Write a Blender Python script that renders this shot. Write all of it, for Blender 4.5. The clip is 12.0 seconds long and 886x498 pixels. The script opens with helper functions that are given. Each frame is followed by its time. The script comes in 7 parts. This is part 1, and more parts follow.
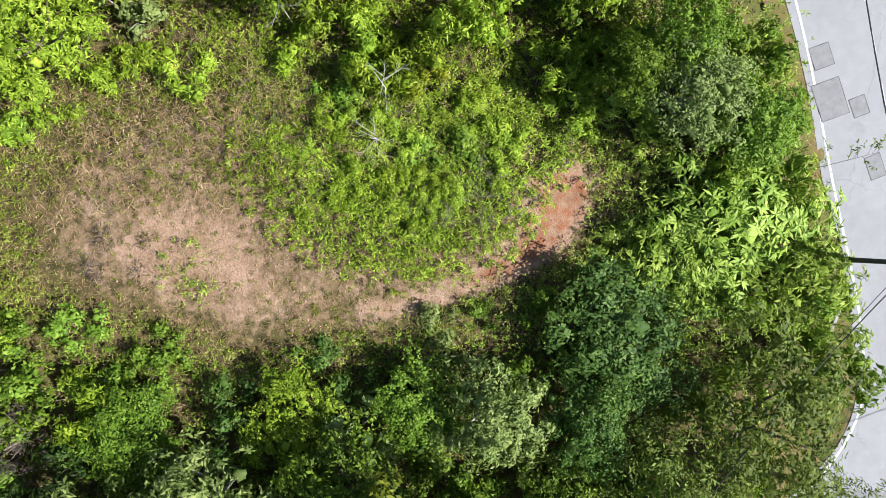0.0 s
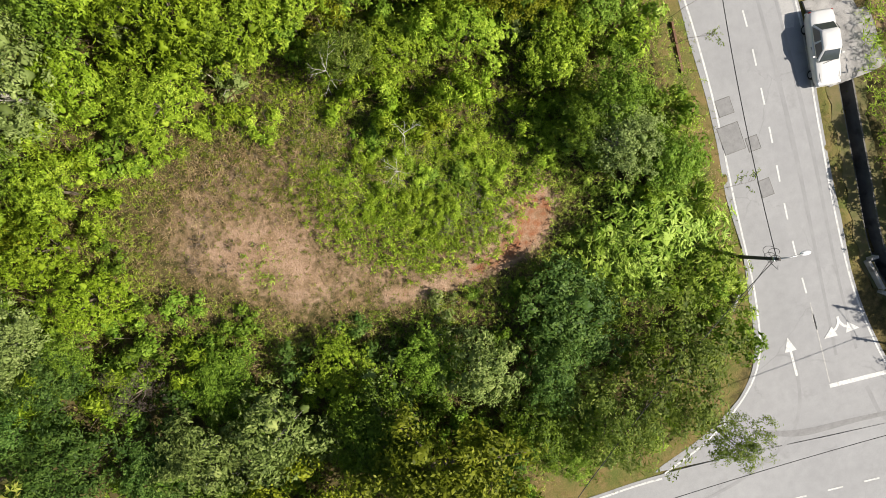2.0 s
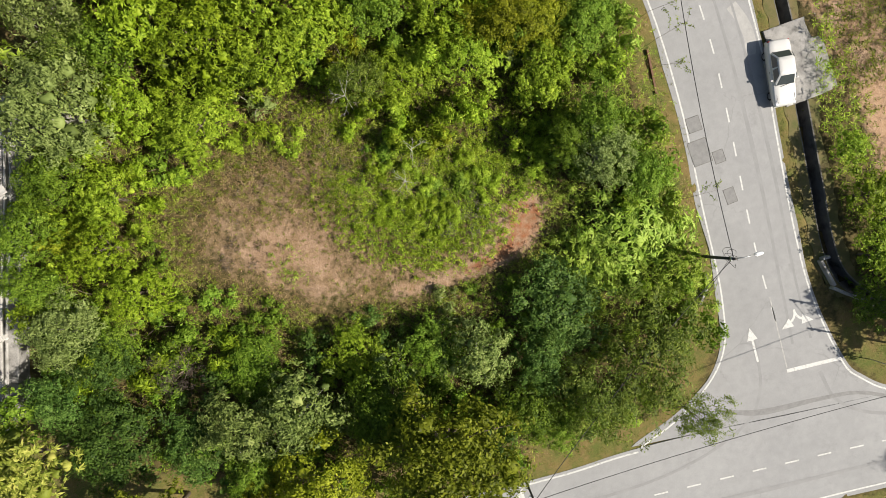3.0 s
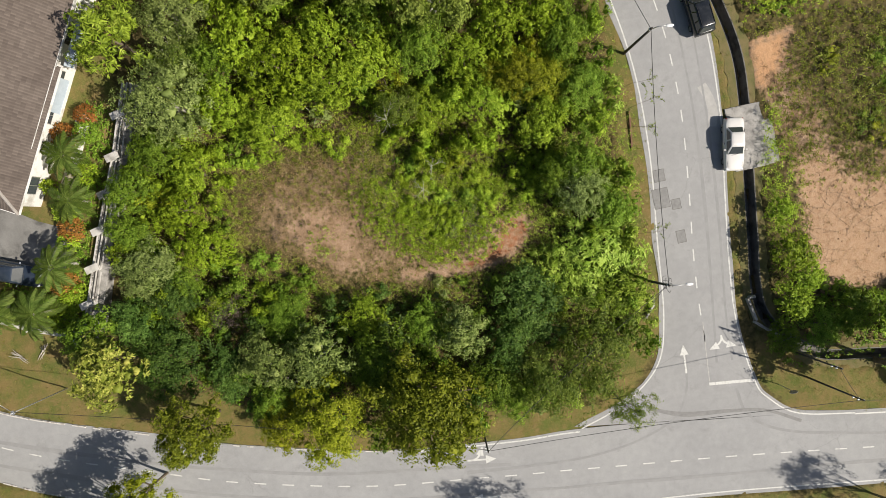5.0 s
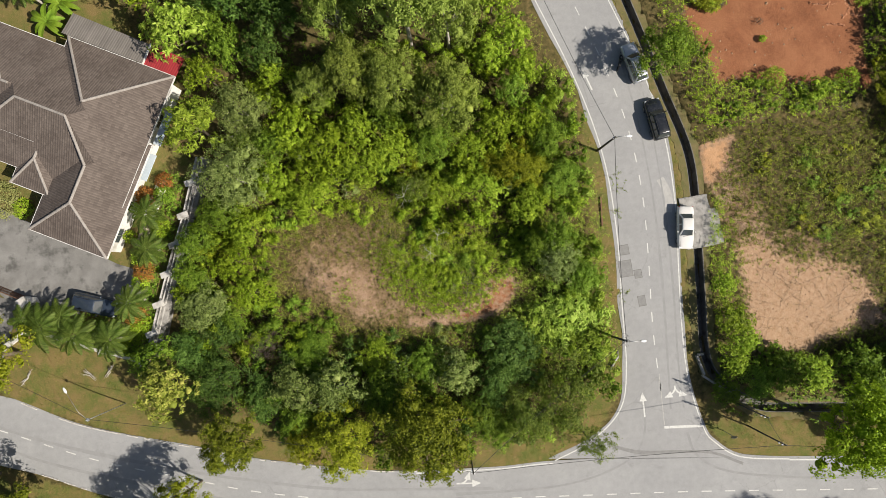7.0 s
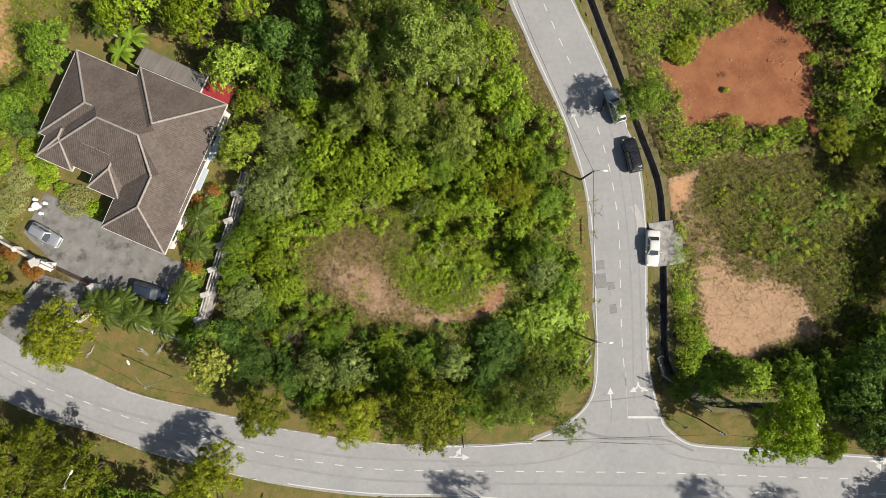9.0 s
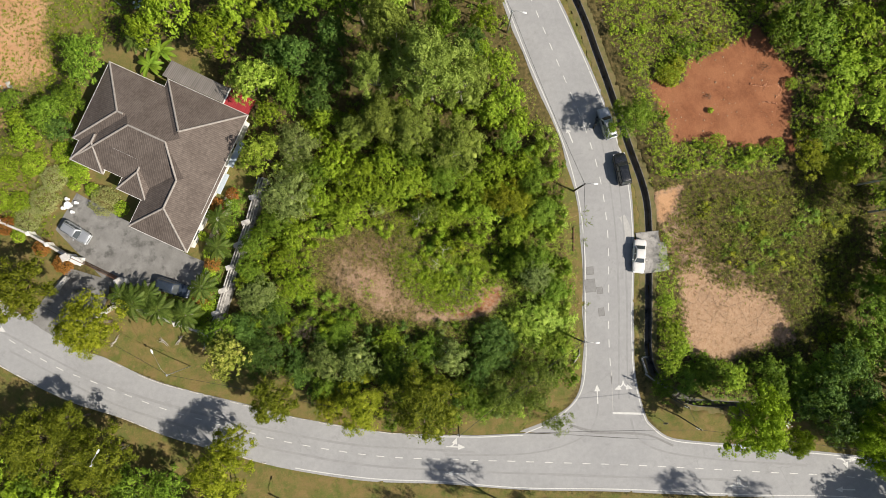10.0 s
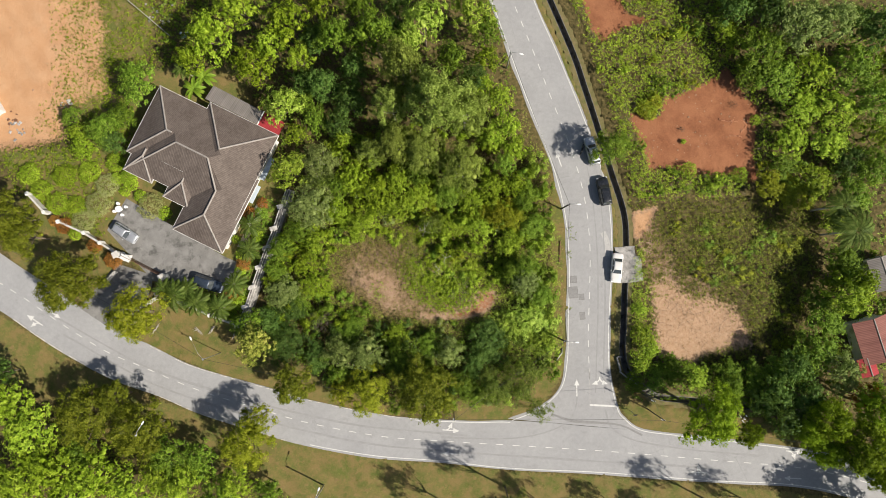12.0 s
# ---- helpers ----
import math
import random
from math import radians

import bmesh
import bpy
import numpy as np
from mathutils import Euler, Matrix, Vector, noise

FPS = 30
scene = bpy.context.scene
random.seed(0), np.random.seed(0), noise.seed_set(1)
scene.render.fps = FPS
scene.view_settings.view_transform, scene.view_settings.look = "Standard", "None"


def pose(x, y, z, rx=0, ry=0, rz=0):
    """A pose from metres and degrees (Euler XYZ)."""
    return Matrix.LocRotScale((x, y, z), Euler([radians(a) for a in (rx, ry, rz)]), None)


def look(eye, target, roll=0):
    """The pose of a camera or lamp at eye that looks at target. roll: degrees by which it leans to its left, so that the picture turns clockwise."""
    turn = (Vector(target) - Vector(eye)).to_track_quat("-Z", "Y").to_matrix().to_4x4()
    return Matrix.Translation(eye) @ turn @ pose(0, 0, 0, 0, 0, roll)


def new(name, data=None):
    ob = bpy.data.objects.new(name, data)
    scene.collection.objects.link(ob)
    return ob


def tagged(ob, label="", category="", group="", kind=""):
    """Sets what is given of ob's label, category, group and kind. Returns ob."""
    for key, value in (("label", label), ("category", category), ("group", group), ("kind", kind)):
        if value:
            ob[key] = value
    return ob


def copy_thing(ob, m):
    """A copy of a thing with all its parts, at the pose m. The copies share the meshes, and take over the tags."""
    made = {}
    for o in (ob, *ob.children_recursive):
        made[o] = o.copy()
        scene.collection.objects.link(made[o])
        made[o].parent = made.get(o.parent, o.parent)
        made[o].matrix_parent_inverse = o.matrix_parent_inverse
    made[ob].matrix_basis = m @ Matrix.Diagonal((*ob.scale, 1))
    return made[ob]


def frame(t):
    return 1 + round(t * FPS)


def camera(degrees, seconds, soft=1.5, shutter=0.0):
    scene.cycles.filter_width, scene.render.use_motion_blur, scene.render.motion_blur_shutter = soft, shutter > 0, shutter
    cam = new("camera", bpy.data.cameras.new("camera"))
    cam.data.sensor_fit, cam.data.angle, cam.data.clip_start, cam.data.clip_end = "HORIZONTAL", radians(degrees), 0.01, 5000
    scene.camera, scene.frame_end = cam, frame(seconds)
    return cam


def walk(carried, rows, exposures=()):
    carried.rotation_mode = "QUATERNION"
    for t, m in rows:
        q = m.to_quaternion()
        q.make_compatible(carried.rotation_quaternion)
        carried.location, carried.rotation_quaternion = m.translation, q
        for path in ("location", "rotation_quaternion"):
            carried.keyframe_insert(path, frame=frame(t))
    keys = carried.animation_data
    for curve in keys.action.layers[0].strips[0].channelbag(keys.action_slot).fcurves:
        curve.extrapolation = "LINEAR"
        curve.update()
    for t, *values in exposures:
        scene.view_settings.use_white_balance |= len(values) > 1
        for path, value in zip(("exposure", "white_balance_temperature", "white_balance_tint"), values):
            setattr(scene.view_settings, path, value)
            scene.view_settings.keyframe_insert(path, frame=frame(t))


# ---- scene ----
cam = camera(79.0, 12.0, soft=0.6)
PATH = [
    (0.0, 0.91, -6.42, 24.21, -3.06, -2.82, -17.08),
    (0.5, 0.89, -6.38, 26.33, -2.86, -2.60, -17.14),
    (1.0, 0.79, -6.24, 28.54, -2.79, -2.57, -17.19),
    (1.5, 0.76, -6.04, 30.74, -2.91, -2.51, -17.24),
    (2.0, 0.62, -5.80, 33.01, -2.98, -2.59, -17.34),
    (2.5, 0.51, -5.58, 35.10, -3.08, -2.60, -17.33),
    (3.0, 0.48, -5.34, 37.54, -3.22, -2.44, -17.21),
    (5.0, 0.92, -5.43, 47.17, -3.00, -0.75, -9.35),
    (5.5, 1.01, -5.36, 49.70, -2.23, -0.56, -8.68),
    (6.0, 1.21, -4.97, 52.30, -0.87, -0.29, -8.04),
    (6.5, 1.25, -4.52, 54.78, 0.70, -0.23, -7.34),
    (7.0, 1.42, -4.09, 57.39, 1.74, -0.03, -6.66),
    (9.0, 1.58, -3.37, 67.59, 1.78, 0.32, -4.23),
    (9.5, 1.58, -3.32, 70.17, 1.88, 0.36, -3.62),
    (10.0, 1.58, -3.27, 72.70, 1.99, 0.39, -3.02),
    (10.5, 1.58, -3.18, 75.29, 2.10, 0.44, -2.41),
    (11.0, 1.58, -3.05, 77.80, 2.14, 0.46, -2.04),
    (11.5, 1.67, -2.94, 80.40, 2.20, 0.54, -1.68),
    (12.0, 1.75, -2.84, 82.89, 2.26, 0.61, -1.36),
]
walk(cam, [(t, pose(x, y, z, rx, ry, rz)) for t, x, y, z, rx, ry, rz in PATH], exposures=[(0.0, 0.80, 5900, 13.5), (0.5, 0.70, 6250, 13.0), (1.5, 0.56, 6600, 12.0), (3.0, 0.42, 6800, 10.5), (5.0, 0.25, 6800, 11.0), (7.0, 0.28, 6800, 11.0), (9.0, 0.31, 6800, 11.0), (12.0, 0.36, 6800, 11.5)])

# ---------------------------------------------------------------- light
SUN = Vector((0.887, -0.46, 0.90)).normalized()
world = bpy.data.worlds.new("world")
scene.world = world
world.use_nodes = True
wn = world.node_tree
sky = wn.nodes.new("ShaderNodeTexSky")
sky.sky_type, sky.sun_disc = "NISHITA", False
sky.sun_elevation, sky.sun_rotation = math.asin(SUN.z), radians(117.4)
sky.air_density, sky.dust_density = 1.0, 1.5
wn.links.new(sky.outputs[0], wn.nodes["Background"].inputs[0])
wn.nodes["Background"].inputs[1].default_value = 0.065
sun = new("sun", bpy.data.lights.new("sun", "SUN"))
sun.data.energy, sun.data.angle, sun.data.color = 5.0, radians(0.55), (1.0, 0.95, 0.87)
sun.matrix_basis = look(SUN * 60, (0, 0, 0))


# ---------------------------------------------------------------- materials
class Nodes:
    """A node material under construction."""

    def __init__(self, name):
        self.mat = bpy.data.materials.new(name)
        self.mat.use_nodes = True
        self.tree = self.mat.node_tree
        self.bsdf = self.tree.nodes["Principled BSDF"]
        self.out = self.tree.nodes["Material Output"]
        self.where = None

    def node(self, kind, **sets):
        n = self.tree.nodes.new(kind)
        for key, value in sets.items():
            setattr(n, key, value)
        return n

    def link(self, a, b):
        self.tree.links.new(a, b)

    def place(self):
        if self.where is None:
            self.where = self.node("ShaderNodeNewGeometry").outputs["Position"]
        return self.where

    def noise(self, scale, detail=4.0, rough=0.55, vector=None, warp=0.0):
        n = self.node("ShaderNodeTexNoise")
        n.inputs["Scale"].default_value, n.inputs["Detail"].default_value = scale, detail
        n.inputs["Roughness"].default_value, n.inputs["Distortion"].default_value = rough, warp
        self.link(vector or self.place(), n.inputs["Vector"])
        return n.outputs["Fac"]

    def ramp(self, fac, stops):
        n = self.node("ShaderNodeValToRGB")
        while len(n.color_ramp.elements) < len(stops):
            n.color_ramp.elements.new(0.5)
        for e, (at, colour) in zip(n.color_ramp.elements, stops):
            e.position, e.color = at, (*colour, 1.0) if len(colour) == 3 else colour
        self.link(fac, n.inputs[0])
        return n.outputs[0]

    def mix(self, fac, a, b, blend="MIX"):
        n = self.node("ShaderNodeMix", data_type="RGBA", blend_type=blend)
        for socket, value in ((n.inputs["Factor"], fac), (n.inputs["A"], a), (n.inputs["B"], b)):
            if isinstance(value, (int, float)):
                socket.default_value = value
            elif isinstance(value, tuple):
                socket.default_value = (*value, 1.0)
            else:
                self.link(value, socket)
        return n.outputs["Result"]

    def maths(self, op, a, b=0.0):
        n = self.node("ShaderNodeMath", operation=op)
        for socket, value in zip(n.inputs, (a, b)):
            if isinstance(value, (int, float)):
                socket.default_value = value
            else:
                self.link(value, socket)
        return n.outputs[0]

    def bump(self, height, strength=0.3, depth=0.02):
        n = self.node("ShaderNodeBump")
        n.inputs["Strength"].default_value, n.inputs["Distance"].default_value = strength, depth
        self.link(height, n.inputs["Height"])
        self.link(n.outputs[0], self.bsdf.inputs["Normal"])

    def finish(self, colour=None, rough=0.8, metal=0.0, spec=0.4):
        b = self.bsdf.inputs
        if isinstance(colour, tuple):
            b["Base Color"].default_value = (*colour, 1.0)
        elif colour is not None:
            self.link(colour, b["Base Color"])
        if isinstance(rough, (int, float)):
            b["Roughness"].default_value = rough
        else:
            self.link(rough, b["Roughness"])
        b["Metallic"].default_value, b["Specular IOR Level"].default_value = metal, spec
        return self.mat


def speckled(name, a, b, scale=6.0, fine=60.0, rough=0.8, bump=0.2, depth=0.01, metal=0.0, stain=None, stain_scale=0.7, spec=0.4):
    """A surface that varies between two colours at two scales, with an optional stain colour."""
    m = Nodes(name)
    coarse = m.noise(scale, 5.0)
    grain = m.noise(fine, 3.0)
    c = m.mix(m.ramp(coarse, [(0.32, (0, 0, 0)), (0.68, (1, 1, 1))]), a, b)
    c = m.mix(0.35, c, m.ramp(grain, [(0.3, tuple(v * 0.6 for v in a)), (0.7, tuple(min(1, v * 1.25) for v in b))]))
    if stain:
        c = m.mix(m.ramp(m.noise(stain_scale, 6.0, 0.6), [(0.52, (0, 0, 0)), (0.68, (1, 1, 1))]), c, stain)
    m.bump(grain, bump, depth)
    return m.finish(c, rough, metal, spec)


def leaf_material(name, dark, mid, light, rough=0.55, through_light=0.24, patch=0.25):
    """Leaves: each leaf has its own tone, each plant its own, and light passes through them."""
    m = Nodes(name)
    geo = m.node("ShaderNodeNewGeometry")
    info = m.node("ShaderNodeObjectInfo")
    tone = m.maths("ADD", m.maths("MULTIPLY", geo.outputs["Random Per Island"], 0.52), m.maths("MULTIPLY", info.outputs["Random"], 0.30))
    tone = m.maths("ADD", tone, m.maths("MULTIPLY", m.noise(patch, 3.0), 0.3))
    tone = m.maths("ADD", tone, m.maths("MULTIPLY", m.maths("SUBTRACT", m.noise(1.1, 4.0), 0.5), 0.8))
    c = m.ramp(tone, [(0.12, dark), (0.55, mid), (0.95, light)])
    hue = m.node("ShaderNodeHueSaturation")
    m.link(m.maths("ADD", 0.482, m.maths("MULTIPLY", info.outputs["Random"], 0.024)), hue.inputs["Hue"])
    m.link(c, hue.inputs["Color"])
    c = hue.outputs[0]
    m.finish(c, rough, 0.0, 0.15)
    glow = m.node("ShaderNodeBsdfTranslucent")
    m.link(m.mix(0.6, c, (0.30, 0.42, 0.03), "MIX"), glow.inputs["Color"])
    both = m.node("ShaderNodeMixShader")
    both.inputs[0].default_value = through_light
    m.link(m.bsdf.outputs[0], both.inputs[1])
    m.link(glow.outputs[0], both.inputs[2])
    m.link(both.outputs[0], m.out.inputs["Surface"])
    return m.mat


def ground_material():
    """Soil, dry litter, grass and undergrowth, by the cover that the ground mesh carries."""
    m = Nodes("ground")
    cover = m.node("ShaderNodeVertexColor", layer_name="cover")
    parts = m.node("ShaderNodeSeparateColor")
    m.link(cover.outputs["Color"], parts.inputs[0])
    tan, red, grass = (parts.outputs[i] for i in range(3))
    wide, mid, fine = m.noise(0.35, 5.0), m.noise(2.2, 6.0, 0.62), m.noise(14.0, 5.0, 0.65)
    rough_edge = m.maths("MULTIPLY", m.maths("SUBTRACT", mid, 0.5), 0.9)

    def mask(value):
        return m.ramp(m.maths("ADD", value, rough_edge), [(0.36, (0, 0, 0)), (0.62, (1, 1, 1))])

    floor = m.ramp(mid, [(0.3, (0.045, 0.044, 0.014)), (0.55, (0.12, 0.095, 0.036)), (0.75, (0.21, 0.15, 0.07))])
    lawn = m.mix(m.ramp(m.noise(0.5, 6.0, 0.65), [(0.38, (0, 0, 0)), (0.62, (1, 1, 1))]), (0.095, 0.125, 0.024), (0.27, 0.165, 0.075))
    lawn = m.mix(m.ramp(m.noise(1.1, 6.0, 0.7), [(0.54, (0, 0, 0)), (0.66, (0.85, 0.85, 0.85))]), lawn, (0.30, 0.175, 0.09))
    lawn = m.mix(0.5, lawn, m.ramp(fine, [(0.3, (0.05, 0.07, 0.015)), (0.55, (0.14, 0.14, 0.04)), (0.75, (0.27, 0.21, 0.10))]))
    tan_soil = m.mix(m.ramp(wide, [(0.35, (0, 0, 0)), (0.65, (1, 1, 1))]), (0.33, 0.20, 0.115), (0.46, 0.31, 0.20))
    tan_soil = m.mix(0.5, tan_soil, m.ramp(fine, [(0.32, (0.16, 0.105, 0.07)), (0.52, (0.35, 0.24, 0.165)), (0.72, (0.55, 0.43, 0.33))]))
    tan_soil = m.mix(m.ramp(m.noise(0.9, 6.0, 0.65), [(0.44, (0, 0, 0)), (0.60, (0.75, 0.75, 0.75))]), tan_soil, (0.20, 0.135, 0.068))
    extra = m.node("ShaderNodeVertexColor", layer_name="soil")
    kinds = m.node("ShaderNodeSeparateColor")
    m.link(extra.outputs["Color"], kinds.inputs[0])
    orange = m.mix(0.5, m.mix(m.ramp(wide, [(0.35, (0, 0, 0)), (0.65, (1, 1, 1))]), (0.46, 0.245, 0.12), (0.54, 0.33, 0.185)),
                   m.ramp(fine, [(0.3, (0.36, 0.20, 0.10)), (0.55, (0.50, 0.29, 0.155)), (0.75, (0.60, 0.40, 0.25))]))
    chalk = m.mix(0.5, m.mix(m.ramp(mid, [(0.35, (0, 0, 0)), (0.65, (1, 1, 1))]), (0.33, 0.20, 0.115), (0.45, 0.31, 0.20)),
                  m.ramp(fine, [(0.3, (0.28, 0.165, 0.095)), (0.55, (0.44, 0.29, 0.18)), (0.75, (0.58, 0.44, 0.32))]))
    red_soil = m.mix(0.5, m.mix(m.ramp(wide, [(0.36, (0, 0, 0)), (0.62, (1, 1, 1))]), m.ramp(mid, [(0.3, (0.15, 0.058, 0.028)), (0.7, (0.29, 0.115, 0.052))]), (0.37, 0.165, 0.080)),
                     m.ramp(fine, [(0.3, (0.12, 0.05, 0.025)), (0.55, (0.25, 0.10, 0.05)), (0.78, (0.38, 0.18, 0.10))]))
    c = m.mix(mask(grass), floor, lawn)
    c = m.mix(mask(tan), c, tan_soil)
    c = m.mix(mask(kinds.outputs[0]), c, orange)
    c = m.mix(mask(kinds.outputs[1]), c, chalk)
    c = m.mix(mask(red), c, red_soil)
    m.bump(m.maths("ADD", fine, m.maths("MULTIPLY", mid, 2.0)), 0.6, 0.06)
    return m.finish(c, 0.95, 0.0, 0.2)


def asphalt_material(name, a, b):
    """Old pale asphalt: aggregate, tyre-polished lanes, cracks and oil stains."""
    m = Nodes(name)
    wide, mid, fine = m.noise(0.22, 4.0), m.noise(1.6, 6.0, 0.6), m.noise(90.0, 2.0)
    c = m.mix(m.ramp(wide, [(0.3, (0, 0, 0)), (0.7, (1, 1, 1))]), a, b)
    c = m.mix(0.25, c, m.ramp(mid, [(0.3, tuple(v * 0.72 for v in a)), (0.7, tuple(v * 1.2 for v in b))]))
    c = m.mix(0.25, c, m.ramp(fine, [(0.3, tuple(v * 0.55 for v in a)), (0.7, tuple(v * 1.35 for v in b))]))
    vor = m.node("ShaderNodeTexVoronoi", feature="DISTANCE_TO_EDGE")
    vor.inputs["Scale"].default_value = 0.16
    warp = m.node("ShaderNodeMixRGB", blend_type="ADD")
    warp.inputs[0].default_value = 1.0
    m.link(m.place(), warp.inputs[1])
    m.link(m.noise(1.4, 5.0), warp.inputs[2])
    m.link(warp.outputs[0], vor.inputs["Vector"])
    crack = m.ramp(vor.outputs["Distance"], [(0.0, (1, 1, 1)), (0.006, (0, 0, 0))])
    crack = m.mix(m.ramp(m.noise(0.12, 2.0), [(0.52, (0, 0, 0)), (0.62, (1, 1, 1))]), (0.0, 0.0, 0.0), crack)
    c = m.mix(m.maths("MULTIPLY", crack, 0.22), c, (0.05, 0.05, 0.048))
    stain = m.ramp(m.noise(0.45, 6.0, 0.65), [(0.60, (0, 0, 0)), (0.78, (1, 1, 1))])
    c = m.mix(m.maths("MULTIPLY", stain, 0.35), c, (0.09, 0.088, 0.082))
    m.bump(fine, 0.25, 0.004)
    return m.finish(c, 0.85, 0.0, 0.3)


def roof_material(name, dark, light):
    """Weathered concrete tiles in courses; the roof's own u runs along the eaves and v up the slope."""
    m = Nodes(name)
    uv = m.node("ShaderNodeUVMap", uv_map="slope")
    sep = m.node("ShaderNodeSeparateXYZ")
    m.link(uv.outputs[0], sep.inputs[0])
    roll = m.maths("SINE", m.maths("MULTIPLY", sep.outputs[0], 2 * math.pi / 0.24))
    step = m.maths("FRACT", m.maths("MULTIPLY", sep.outputs[1], 1 / 0.33))
    height = m.maths("ADD", m.maths("MULTIPLY", roll, 0.5), m.maths("MULTIPLY", step, -0.9))
    tile = m.node("ShaderNodeTexWhiteNoise", noise_dimensions="2D")
    cell = m.node("ShaderNodeVectorMath", operation="SNAP")
    cell.inputs[1].default_value = (0.24, 0.33, 1.0)
    m.link(uv.outputs[0], cell.inputs[0])
    m.link(cell.outputs[0], tile.inputs["Vector"])
    c = m.mix(m.ramp(m.noise(0.5, 5.0), [(0.3, (0, 0, 0)), (0.7, (1, 1, 1))]), dark, light)
    c = m.mix(0.3, c, m.ramp(tile.outputs["Value"], [(0.0, tuple(v * 0.6 for v in dark)), (1.0, tuple(v * 1.25 for v in light))]))
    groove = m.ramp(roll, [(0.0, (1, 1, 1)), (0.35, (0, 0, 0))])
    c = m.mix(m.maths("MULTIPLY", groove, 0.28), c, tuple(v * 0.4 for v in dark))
    m.bump(height, 0.6, 0.02)
    return m.finish(c, 0.8, 0.0, 0.3)


def paint_material(name, colour, worn=(0.3, 0.3, 0.29), amount=0.5, rough=0.7):
    """Paint on a road or kerb, chipped through to what lies under it."""
    m = Nodes(name)
    wear = m.ramp(m.noise(5.0, 6.0, 0.7), [(amount, (0, 0, 0)), (amount + 0.16, (1, 1, 1))])
    c = m.mix(wear, m.mix(m.noise(1.0), colour, tuple(v * 0.8 for v in colour)), worn)
    return m.finish(c, rough)


